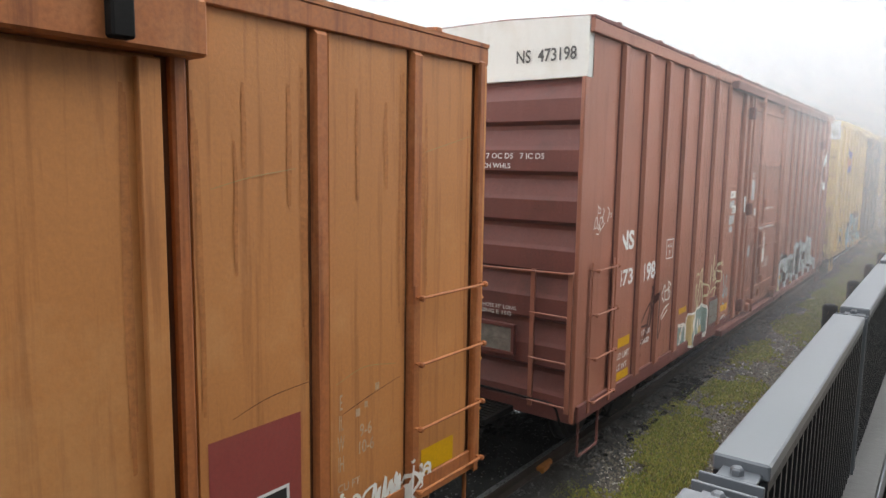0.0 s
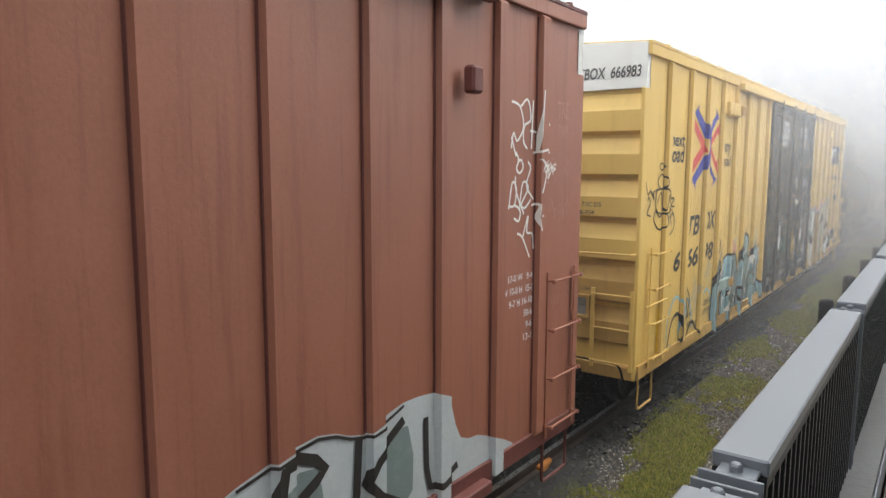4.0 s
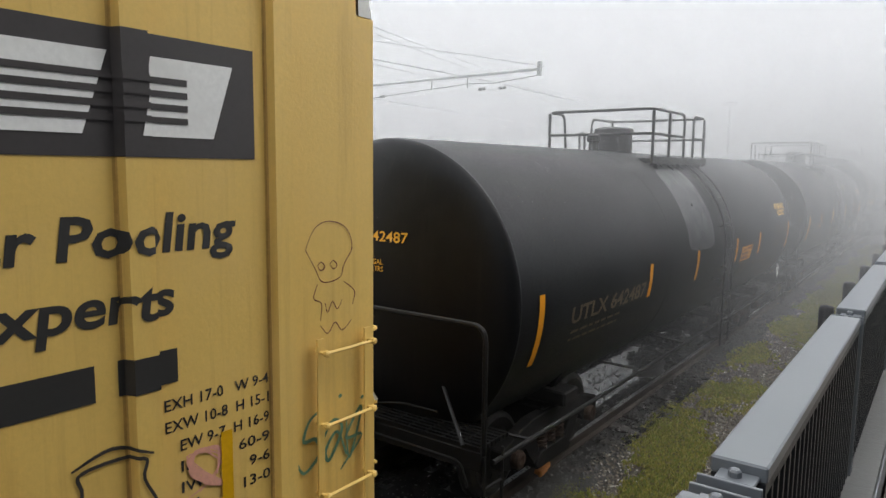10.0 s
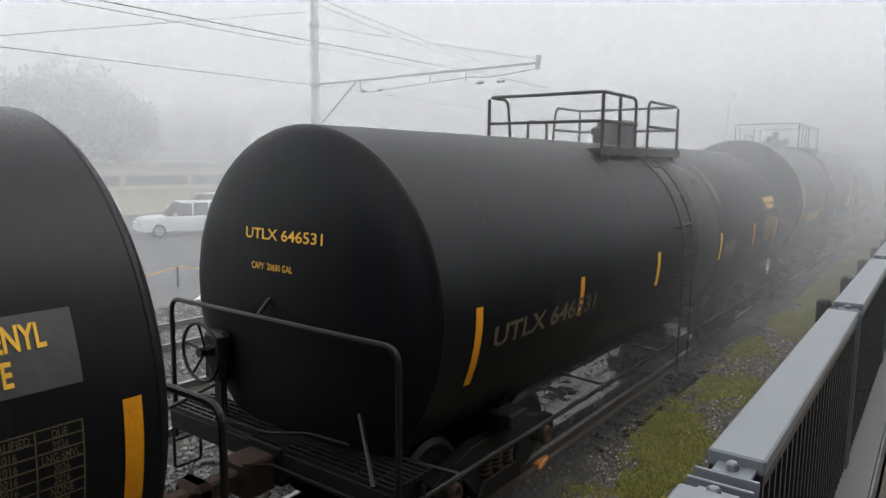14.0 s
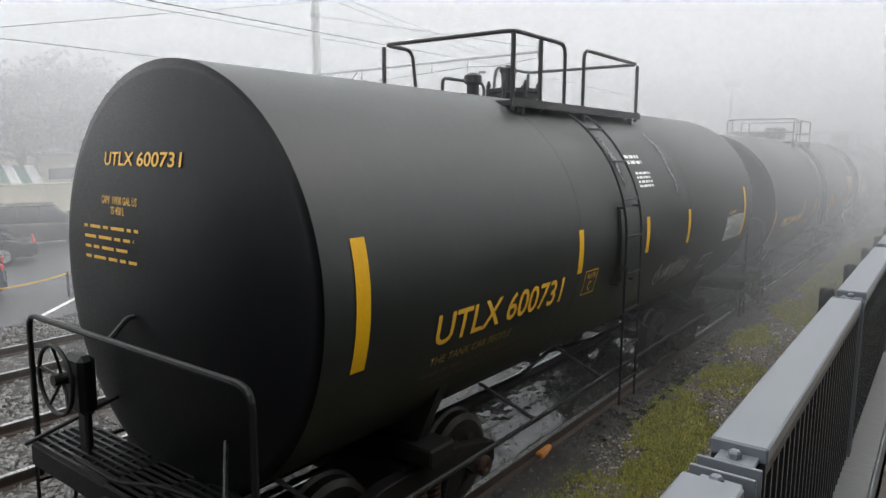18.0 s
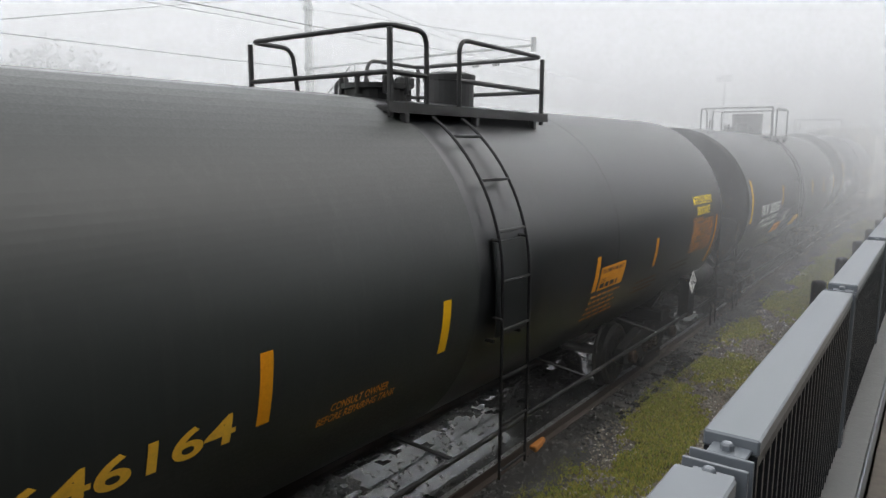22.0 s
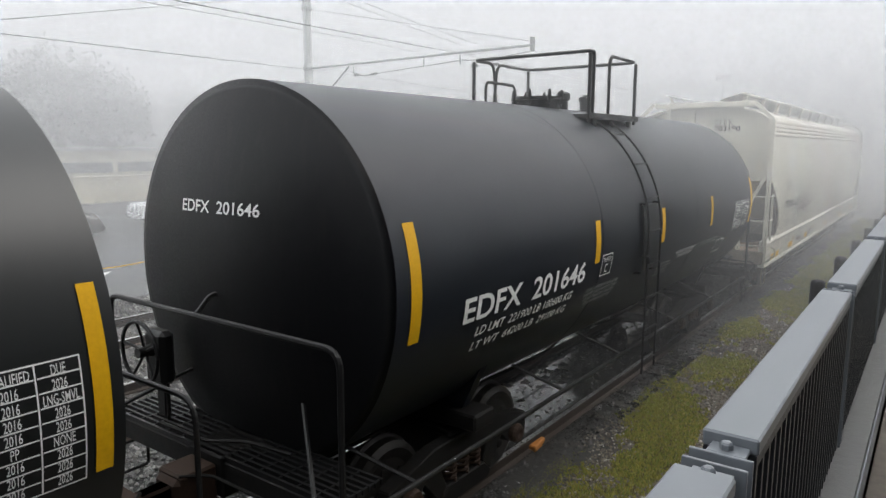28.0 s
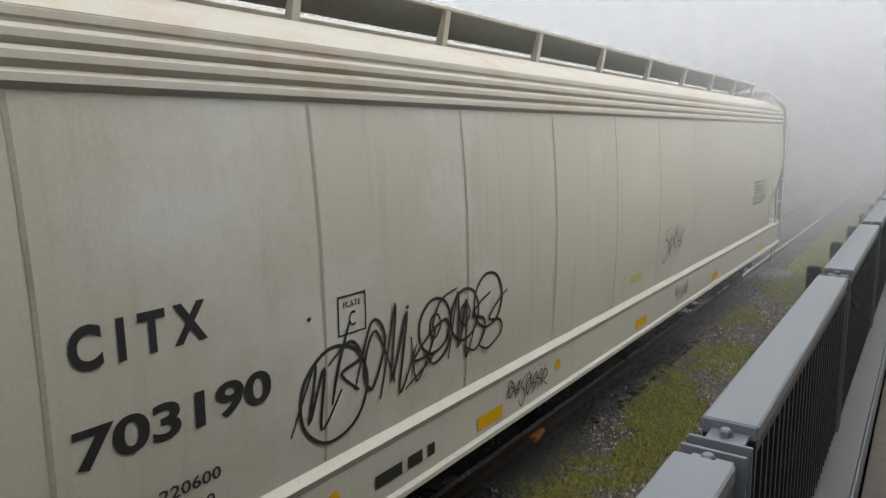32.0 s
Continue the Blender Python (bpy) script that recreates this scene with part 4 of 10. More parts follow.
    part("mast_shaft", lathe(bmesh.new(), [(-0.4, 0.13), (7.0, 0.085)], "z", 10), POLE_M, mast)
    part("lamp_head", boxes((-0.42, 0.42, -0.18, 0.18, 7.0, 7.4), bevel=0.04), GREY_DK, mast)
    part("lamp_rail", tubes([((-0.52, 0, 7.07), (0.52, 0, 7.07))], 0.035), POLE_M, mast)
    for x, y, h in ((-14.5, 88, 7.6), (-5.5, 98, 16)):
        m2 = thing("far_mast", "thin pale mast far off in the fog", "mast", "far masts", pose(x, y, 0))
        part("mast_shaft", lathe(bmesh.new(), [(-0.4, 0.22), (h, 0.14)], "z", 8), POLE_M, m2)
        part("mast_head", boxes((-0.5, 0.5, -0.2, 0.2, h, h + 0.5), bevel=0.03), POLE_M, m2)


def car_shell(L, W, H, cab0, cab1, hood, suv):
    """Side outline of a car body, swept across with narrower glasshouse."""
    lo, belt = 0.28, H * 0.60
    outline = [(0.0, lo + 0.12), (0.06, belt * 0.72), (0.18, belt * 0.93), (hood, belt), (L - (0.12 if suv else 0.75), belt * 1.02), (L - 0.04, belt * 0.8), (L, lo + 0.15), (L - 0.12, lo), (0.12, lo)]
    bm = bmesh.new()
    secs = []
    for x, k in ((-W / 2, 0.0), (-W / 2 + 0.09, 1.0), (W / 2 - 0.09, 1.0), (W / 2, 0.0)):
        secs.append([bm.verts.new((x, y if k else L / 2 + (y - L / 2) * 0.985, z if k else lo + (z - lo) * 0.93)) for y, z in outline])
    n = len(outline)
    for a, c in zip(secs, secs[1:]):
        for i in range(n):
            bm.faces.new((a[i], a[(i + 1) % n], c[(i + 1) % n], c[i]))
    bm.faces.new(secs[0][::-1]), bm.faces.new(secs[-1])
    return bm, belt


def build_car(label, mat, at, suv=True, L=4.6, W=1.85, H=1.62):
    c = thing("parked_car", label, "car", "parked cars", at)
    hood, cab0, cab1 = L * 0.27, L * 0.36, L * (0.93 if suv else 0.72)
    bm, belt = car_shell(L, W, H, cab0, cab1, hood, suv)
    bmesh.ops.bevel(bm, geom=bm.edges[:], offset=0.05, segments=2, affect="EDGES", profile=0.6)
    part("body", bm, mat, c, smooth=True)
    wt = W / 2 - 0.2
    gl = bmesh.new()
    prism(gl, [(hood - 0.02, belt - 0.02), (cab0 + 0.25, H - 0.05), (cab1 - (0.1 if suv else 0.2), H - 0.05), (L - (0.14 if suv else 0.5), belt)], -wt - 0.1, wt + 0.1, "x")
    for v in gl.verts:
        if v.co.z > H - 0.1:
            v.co.x *= 0.86
    bmesh.ops.bevel(gl, geom=gl.edges[:], offset=0.05, segments=2, affect="EDGES", profile=0.6)
    part("glasshouse", gl, GLASS, c, "dark windows", smooth=True)
    part("roof", boxes((-wt * 0.98, wt * 0.98, cab0 + 0.24, cab1 - 0.06, H - 0.055, H), bevel=0.025), mat, c)
    for x in (-1, 1):
        for y in (cab0 + 0.75, cab0 + 1.5):
            part("pillar", prism(bmesh.new(), [(y, belt - 0.01), (y + 0.07, belt - 0.01), (y + 0.09, H - 0.05), (y + 0.02, H - 0.05)], x * (wt + 0.02) - 0.03, x * (wt + 0.02) + 0.06 * x + 0.03, "x"), mat, c)
        part("mirror", boxes((x * (W / 2) - 0.05, x * (W / 2) + 0.1 * x + 0.05, hood + 0.28, hood + 0.42, belt, belt + 0.13), bevel=0.03), mat, c)
        part("tail_lamp", boxes((x * (W / 2 - 0.2) - 0.1, x * (W / 2 - 0.2) + 0.1, L - 0.09, L - 0.02, belt * 0.82, belt * 0.98), bevel=0.02), RED, c)
        part("head_lamp", boxes((x * (W / 2 - 0.25) - 0.14, x * (W / 2 - 0.25) + 0.14, 0.02, 0.1, belt * 0.7, belt * 0.84), bevel=0.02), CHROME, c)
        for y in (L * 0.19, L * 0.80):
            w = part("wheel", lathe(bmesh.new(), [(x * (W / 2 - 0.24), 0.3), (x * (W / 2 - 0.22), 0.34), (x * (W / 2 - 0.02), 0.34), (x * (W / 2 + 0.005), 0.3), (x * (W / 2 + 0.005), 0.22)], "x", 20, (y, 0.34)), RUBBER, c)
            part("rim", lathe(bmesh.new(), [(x * (W / 2 - 0.02), 0.225), (x * (W / 2 + 0.012), 0.22), (x * (W / 2 + 0.004), 0.05), (x * (W / 2 + 0.014), 0.03)], "x", 14, (y, 0.34)), CHROME, w)
    part("bumper", boxes((-W / 2 + 0.05, W / 2 - 0.05, L - 0.03, L + 0.03, 0.36, 0.55), (-W / 2 + 0.05, W / 2 - 0.05, -0.03, 0.03, 0.34, 0.52), bevel=0.02), mat, c)
    return c


def build_far_side():
    lot = thing("car_park", "wet asphalt car park with painted bay lines", "car park", kind="structure")
    part("lot_surface", boxes((-70, -15.4, -40, 90, -0.34, -0.3)), ASPHALT, lot)
    for k in range(9):
        o = part("bay_line", boxes((-0.06, 0.06, 0.0, 5.6, -0.3, -0.296)), WHITE_P, lot, "worn white bay line")
        o.matrix_basis = pose(-15.9 - 0.0 * k, 6.2 + 4.2 * (k - 3), 0, 0, 0, 44)
    part("kerb_line", boxes((-15.45, -15.3, -40, 90, -0.4, -0.22)), CONCRETE, lot)
    rope = thing("rope_barrier", "low yellow rope strung between short posts", "rope", at=pose(-18.0, 1.6, -0.3))
    for k in range(5):
        part("rope_post", lathe(bmesh.new(), [(0, 0.03), (0.62, 0.03), (0.64, 0.01)], "z", 8, (0, 3.2 * k)), RUBBER, rope)
        if k < 4:
            part("rope", tubes([[(0, 3.2 * k + 3.2 * t / 8, 0.6 - 0.16 * 4 * (t / 8) * (1 - t / 8)) for t in range(9)]], 0.014, 6), REFLECT, rope)
    build_car("dark blue-grey sport utility car parked nose away", CAR_DARK, pose(-20.72, 2.68, -0.3, 0, 0, -20.6), True)
    build_car("black saloon car parked in the wet car park", CAR_BLACK, pose(-26.3, 5.6, -0.3, 0, 0, -20.6), False, 4.7, 1.82, 1.44)
    build_car("dark bronze sport utility car parked by the wall", CAR_BROWN, pose(-27.57, 14.07, -0.3, 0, 0, 159.4), True, 4.7, 1.9, 1.65)
    build_car("white sport utility car parked by the cream wall", CAR_WHITE, pose(-31.2, 17.3, -0.3, 0, 0, -20.6), True, 4.7, 1.9, 1.68)
    build_car("white pickup-sized car parked farther along the wall", CAR_WHITE, pose(-36.6, 22.2, -0.3, 0, 0, -20.6), True, 4.9, 1.9, 1.75)
    wall = thing("flood_wall", "long cream concrete flood wall behind the car park", "wall", kind="structure")
    part("wall_body", boxes((-44.4, -44.0, -60, 130, -0.4, 1.33)), WALL_CREAM, wall)
    part("wall_cap", boxes((-44.5, -43.9, -60, 130, 1.33, 1.43), bevel=0.02), WALL_CREAM, wall)
    aw = thing("awning", "green and white striped awning behind the wall", "awning", at=pose(-47, 14.0, 1.3))
    for k in range(9):
        part("stripe", prism(bmesh.new(), [(-0.6, 1.1), (0.6, 0.0), (0.6, 0.04), (-0.6, 1.14)], 0.62 * k, 0.62 * k + 0.62, "y"), GREEN_WHITE if k % 2 else WHITE_CANVAS, aw)
    for y in (0.1, 2.8, 5.5):
        part("awning_post", lathe(bmesh.new(), [(-1.7, 0.05), (1.0, 0.05)], "z", 8, (-0.5, y)), POLE_M, aw)
    sh = thing("low_shop", "low pale shop building with a dark window band", "building")
    part("wall", boxes((-58, -48, 20, 48, -0.4, 3.0)), WALL_CREAM, sh)
    part("roof", boxes((-58.3, -47.6, 19.7, 48.3, 3.0, 3.25)), GREY_WALL, sh)
    for k in range(5):
        part("window", boxes((-48.05, -47.95, 20.6 + 5.4 * k, 25.6 + 5.4 * k, 1.5, 2.2)), GREY_DK, sh)
    for nm, lab, x0, x1, y0, y1, h in (("warehouse", "large grey warehouse block half lost in fog", -100, -80, -6, 43, 10.5), ("warehouse", "lower grey block with a small tower in fog", -100, -80, 44, 62, 8.0)):
        b = thing(nm, lab, "building", "far buildings")
        part("wall", boxes((x0, x1, y0, y1, -0.4, h)), GREY_WALL, b)
        part("roof", boxes((x0 - 0.4, x1 + 0.4, y0 - 0.3, y1 + 0.3, h, h + 0.5)), GREY_WALL, b)
        if y0 > 0:
            part("tower", boxes((x1 - 4, x1 - 1, 52.5, 55.5, h + 0.5, 11.8)), GREY_WALL, b)
        for r in range(int(h // 4)):
            for k in range(int((y1 - y0) // 5)):
                part("window", boxes((x1 - 0.05, x1 + 0.04, y0 + 1.5 + 5 * k, y0 + 4 + 5 * k, 1.6 + 4 * r, 3.6 + 4 * r)), GREY_DK, b)
    rng = random.Random(5)
    for tx, ty, th in ((-48, 19.0, 9.0), (-48.5, 22.5, 10.5), (-49, 26, 9.0)):
        t = thing("tree", "round-headed street tree dim in the fog", "tree", "far trees", pose(tx, ty, -0.4))
        part("trunk", tube(bmesh.new(), [(0, 0, 0), (0.1, 0.05, th * 0.3), (0.05, -0.1, th * 0.55)], 0.2, 8), BARK, t)
        for k in range(5):
            a = k * 1.26
            part("limb", tube(bmesh.new(), [(0, 0, th * 0.35), (0.9 * math.cos(a), 0.9 * math.sin(a), th * 0.55), (1.7 * math.cos(a), 1.7 * math.sin(a), th * 0.7)], 0.07, 6), BARK, t)
        verts, faces = [], []
        for k in range(2600):
            d = Vector((rng.gauss(0, 1), rng.gauss(0, 1), rng.gauss(0, 0.75)))
            d = d.normalized() * (rng.random() ** 0.4) * th * 0.34 * (1 + 0.35 * noise.noise(d.normalized() * 2.2))
            p = d + Vector((0, 0, th * 0.68))
            s = rng.uniform(0.12, 0.24)
            u, w = Vector((rng.gauss(0, 1), rng.gauss(0, 1), rng.gauss(0, 1))).normalized() * s, Vector((rng.gauss(0, 1), rng.gauss(0, 1), rng.gauss(0, 1))).normalized() * s
            b = len(verts)
            verts += [tuple(p - u), tuple(p + w), tuple(p + u), tuple(p - w)]
            faces.append((b, b + 1, b + 2, b + 3))
        me = bpy.data.meshes.new("crown")
        me.from_pydata(verts, [], faces)
        me.materials.append(TREE_LEAF)
        o = new("crown", me)
        o.parent = t


def build_streetcar():
    """A red streetcar that comes down the far track; its front end lies at the thing's origin, its body behind at +y or -y alike."""
    c = thing("streetcar", "red streetcar with yellow window frames and cream roof", "streetcar")
    W, L = 1.3, 13.5
    part("body", boxes((-W, W, -L + 0.9, -0.9, 0.75, 1.72), bevel=0.03), TRAM_RED, c)
    for s, e in ((1, -0.95), (-1, -L + 0.95)):
        part("dash", prism(bmesh.new(), [(-W, e), (W, e), (W * 0.86, e + s * 0.55), (W * 0.45, e + s * 0.92), (-W * 0.45, e + s * 0.92), (-W * 0.86, e + s * 0.55)], 0.62, 1.74, "z"), TRAM_RED, c, "rounded red end panel")
        part("end_glass", prism(bmesh.new(), [(-W * 0.97, e), (W * 0.97, e), (W * 0.83, e + s * 0.52), (W * 0.43, e + s * 0.88), (-W * 0.43, e + s * 0.88), (-W * 0.83, e + s * 0.52)], 1.74, 2.78, "z"), GLASS, c)
        for x, d in ((-0.86, 0.55), (-0.45, 0.92), (0.45, 0.92), (0.86, 0.55)):
            part("end_post", boxes((x * W - 0.04, x * W + 0.04, e + s * d - 0.04, e + s * d + 0.04, 1.72, 2.8)), TRAM_CREAM, c)
        part("bumper", boxes((-0.7, 0.7, min(e + s * 0.85, e + s * 0.98), max(e + s * 0.85, e + s * 0.98), 0.45, 0.6), bevel=0.02), STEEL_BLK, c)
        part("headlight", lathe(bmesh.new(), [(e + s * 0.9, 0.13), (e + s * 0.99, 0.13), (e + s * 1.0, 0.1)], "y", 14, (0, 1.4)), CHROME, c)
    part("skirt", boxes((-W + 0.08, W - 0.08, -L + 1.0, -1.0, 0.35, 0.75)), STEEL_BLK, c)
    part("letter_board", boxes((-W - 0.01, W + 0.01, -L + 0.8, -0.8, 2.78, 2.98), bevel=0.02), TRAM_RED, c, "dark red board above the windows")
    part("window_band", boxes((-W + 0.04, W - 0.04, -L + 0.95, -0.95, 1.72, 2.78)), GLASS, c)
    for x in (-W, W - 0.045):
        for z0, z1 in ((1.72, 1.80), (2.36, 2.42), (2.70, 2.78)):
            part("window_rail", boxes((x, x + 0.045, -L + 0.95, -0.95, z0, z1)), TRAM_CREAM, c)
        for k in range(16):
            y = -L + 0.95 + (L - 2.02) * k / 15
            part("window_post", boxes((x - 0.002, x + 0.047, y, y + 0.12, 1.72, 2.78)), TRAM_CREAM, c)
    part("sill_band", boxes((-W - 0.012, W + 0.012, -L + 0.92, -0.92, 1.66, 1.72)), TRAM_RED, c)
    part("roof", boxes((-W - 0.05, W + 0.05, -L + 0.3, -0.3, 2.98, 3.12), (-W + 0.25, W - 0.25, -L + 0.8, -0.8, 3.12, 3.42), bevel=0.05), TRAM_WHITE, c, "pale cream roof")
    part("roof_box", boxes((-0.5, 0.5, -2.2, -1.2, 3.42, 3.62), bevel=0.03), STEEL_BLK, c)
    part("trolley_pole", tubes([((0, -6.5, 3.5), (0, -11.5, 5.1))], 0.025, 6), STEEL_BLK, c)
    poster = part("poster", boxes((W, W + 0.008, -4.6, -0.96, 0.98, 1.64)), GREY_DK, c, "black poster panel with white lettering")
    def line(t, y, z, w, h, b):
        decal("lettering", drape(fit_to(letters(t, b), y, z, w, h), on_side(W + 0.008), 0.004), INK_WHITE, poster)
    line("ARSENAL OF", -2.25, 1.44, 0.95, 0.13, 0.03), line("DEMOCRACY", -2.6, 1.20, 1.62, 0.2, 0.05), line("VICTORY MADE AMERICA", -2.35, 1.08, 1.25, 0.07, 0.01)
    n = part("notice", boxes((-0.3, 0.3, -0.012, 0.0, -0.16, 0.16)), INK_WHITE, c, "white notice on the rounded end")
    n.matrix_basis = pose(W * 0.94, -0.66, 1.32, 0, 0, 72)
    for k in range(3):
        o = part("notice_line", boxes((-0.24 + 0.03 * k, 0.24 - 0.05 * k, -0.016, -0.012, 0.06 - 0.09 * k, 0.11 - 0.09 * k)), RED if k == 0 else INK_GREY_T, c)
        o.matrix_basis = n.matrix_basis
    for y in (-2.6, -4.4, -9.2, -11.0):
        for x in (-0.75, 0.75):
            part("wheel", lathe(bmesh.new(), [(x - 0.06, 0.33), (x + 0.06, 0.33)], "x", 18, (y, 0.33)), STEEL_BLK, c)
    MOVERS.append((c, [(0.0, pose(-12.28, 268.5, 0)), (30.9, pose(-12.28, 8.94, 0)), (31.2, pose(-12.28, 6.6, 0)), (31.4, pose(-12.28, 4.75, 0)), (32.0, pose(-12.28, -0.3, 0))]))


MOVERS = []


def fog_density(d):
    """Share of light lost a metre: clear near by, a thicker bank from about ten metres on."""
    t = max(0.0, min(1.0, (d - 6.5) / 5.0))
    return 0.008 + 0.058 * t * t * (3 - 2 * t)


def build_fog():
    """Mist in many thin sheets right across the place, closer together where it is thicker."""
    d = Vector((-math.sin(radians(30)), math.cos(radians(30)), 0))
    side = Vector((d.y, -d.x, 0))
    dist = 6.4
    while dist < 120:
        op = 0.018 if dist < 20 else 0.03 if dist < 30 else 0.09 if dist < 50 else 0.25
        gap = min(1.2, op / fog_density(dist)) if dist < 30 else op / fog_density(dist)
        bm = bmesh.new()
        c = d * dist
        w, h = 130, 3.6 + 0.31 * dist
        bm.faces.new([bm.verts.new(tuple(c + side * sx * w + Vector((0, 0, z)))) for sx, z in ((-1, -0.41), (1, -0.41), (1, h), (-1, h))])
        o = part("fog_sheet", bm, fog_material(1 - math.exp(-fog_density(dist) * gap)))
        tagged(o, "thin veil of pale drifting fog", "fog", "fog veils", "stuff")
        dist += gap


scene.cycles.transparent_max_bounces = 110

build_ground()
build_tracks()
build_barrier()
build_camera_side()
build_catenary()
build_far_side()
build_streetcar()
build_fog()

# ---- the train ----
CARS, WHEELS, SHARED = [], [], {}


def shared_part(key, make, material, parent, at=(0, 0, 0), name="", smooth=False):
    """Builds a mesh once and then only links it again."""
    if key not in SHARED:
        SHARED[key] = part(name, make(), material, parent, smooth=smooth)
        SHARED[key].location = at
        return SHARED[key]
    return share(name, SHARED[key], parent, at)


def wheelset_mesh():
    bm = bmesh.new()
    lathe(bm, [(-1.02, 0.07), (1.02, 0.07)], "x", 12)
    for s in (-1, 1):
        prof = [(0.80, 0.13), (0.80, 0.30), (0.83, 0.39), (0.80, 0.45), (0.715, 0.457), (0.69, 0.485), (0.67, 0.485), (0.67, 0.39), (0.72, 0.30), (0.68, 0.13)]
        lathe(bm, [(s * a, r) for a, r in prof], "x", 32)
        for k in range(6):
            a = k * math.pi / 3
            c = (s * 0.835, 0.22 * math.cos(a), 0.22 * math.sin(a))
            box(bm, c[0] - 0.006, c[0] + 0.006, c[1] - 0.035, c[1] + 0.035, c[2] - 0.035, c[2] + 0.035)
    return bm


def side_frame_mesh():
    bm = bmesh.new()
    prism(bm, [(-1.12, 0.62), (-0.95, 0.66), (-0.5, 0.78), (0.5, 0.78), (0.95, 0.66), (1.12, 0.62), (1.12, 0.42), (0.98, 0.36), (0.76, 0.40), (0.66, 0.52), (0.42, 0.60), (0.40, 0.62), (-0.40, 0.62), (-0.42, 0.60), (-0.66, 0.52), (-0.76, 0.40), (-0.98, 0.36), (-1.12, 0.42)], -0.07, 0.07, "x")
    prism(bm, [(-0.66, 0.52), (-0.42, 0.60), (-0.30, 0.36), (-0.42, 0.24)], -0.06, 0.06, "x")
    prism(bm, [(0.66, 0.52), (0.42, 0.24), (0.30, 0.36), (0.42, 0.60)], -0.06, 0.06, "x")
    prism(bm, [(-0.42, 0.24), (-0.30, 0.36), (0.30, 0.36), (0.42, 0.24), (0.36, 0.17), (-0.36, 0.17)], -0.08, 0.08, "x")
    bmesh.ops.bevel(bm, geom=bm.edges[:], offset=0.012, segments=1, affect="EDGES")
    return bm


def spring_mesh():
    bm = bmesh.new()
    tube(bm, [(0.07 * math.cos(k * 0.8), 0.07 * math.sin(k * 0.8), 0.36 + 0.24 * k / 40) for k in range(41)], 0.016, 5)
    return bm


def truck(parent, y):
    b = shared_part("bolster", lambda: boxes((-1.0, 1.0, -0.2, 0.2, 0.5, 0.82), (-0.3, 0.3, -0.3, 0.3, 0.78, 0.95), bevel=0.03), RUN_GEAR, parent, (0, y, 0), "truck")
    b["label"] = "grimy cast-steel truck with two wheelsets, darkened for underfloor shade"
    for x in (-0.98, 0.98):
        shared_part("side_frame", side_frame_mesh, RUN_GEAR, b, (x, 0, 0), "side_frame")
        for yy in (-0.2, 0.0, 0.2):
            shared_part("spring", spring_mesh, RUST, b, (x, yy, 0), "spring")
        for yy in (-0.86, 0.86):
            shared_part("bearing_cap", lambda: lathe(bmesh.new(), [(-0.11, 0.1), (0.06, 0.1), (0.09, 0.085), (0.095, 0.05), (0.08, 0.02)], "x", 14), RUST, b, (x + (0.1 if x > 0 else -0.1) * 0.6, yy, 0.47), "bearing_cap")
            if x > 0:
                shared_part("brake_shoe", lambda: boxes((-0.05, 0.05, -0.05, 0.05, -0.14, 0.14), bevel=0.01), RUN_GEAR, b, (0.75, yy * 0.44, 0.48), "brake_shoe")
    for yy in (-0.86, 0.86):
        w = shared_part("wheelset", wheelset_mesh, TREAD_GRIME, b, (0, yy, 0.457), "wheelset")
        WHEELS.append((w, (0, yy, 0.457)))
    return b


TREAD_GRIME = paint("greasy_wheel_steel", (0.022, 0.02, 0.018), 0.5, metal=0.3, grain=0.3, stain=(0.05, 0.045, 0.04), stain_amount=0.4, stain_scale=5)


def coupler(parent, y, s):
    """Knuckle coupler, draft box, hose and lever at one end; s: the way it points."""
    bm = bmesh.new()
    box(bm, -0.16, 0.16, min(y, y + s * 0.30), max(y, y + s * 0.30), 0.72, 1.02, bevel=0.02)
    box(bm, -0.07, 0.07, min(y + s * 0.28, y + s * 0.62), max(y + s * 0.28, y + s * 0.62), 0.80, 0.95, bevel=0.02)
    box(bm, -0.17, 0.15, min(y + s * 0.56, y + s * 0.74), max(y + s * 0.56, y + s * 0.74), 0.76, 1.0, bevel=0.05)
    part("coupler", bm, RUST, parent, "rusty knuckle coupler")
    part("air_hose", tubes([arc([(0.32, y + s * 0.2, 0.82), (0.33, y + s * 0.5, 0.62), (0.25, y + s * 0.66, 0.42), (0.12, y + s * 0.72, 0.55)], 0.15)], 0.022, 8), RUBBER, parent)
    part("uncoupling_lever", tubes([arc([(1.35, y + s * 0.06, 0.75), (1.3, y + s * 0.1, 0.98), (0.25, y + s * 0.12, 1.0), (0.12, y + s * 0.3, 1.02)], 0.08)], 0.013, 6), RUN_GEAR, parent)


RIB_FOOT, RIB_TOP = 0.082, 0.062


def rib_bump(y, ribs, half, depth=0.055, foot=RIB_FOOT, top=RIB_TOP):
    for r in ribs:
        d = abs(y - r)
        if d < foot:
            return half + depth * min(1.0, (foot - d) / (foot - top))
    return half


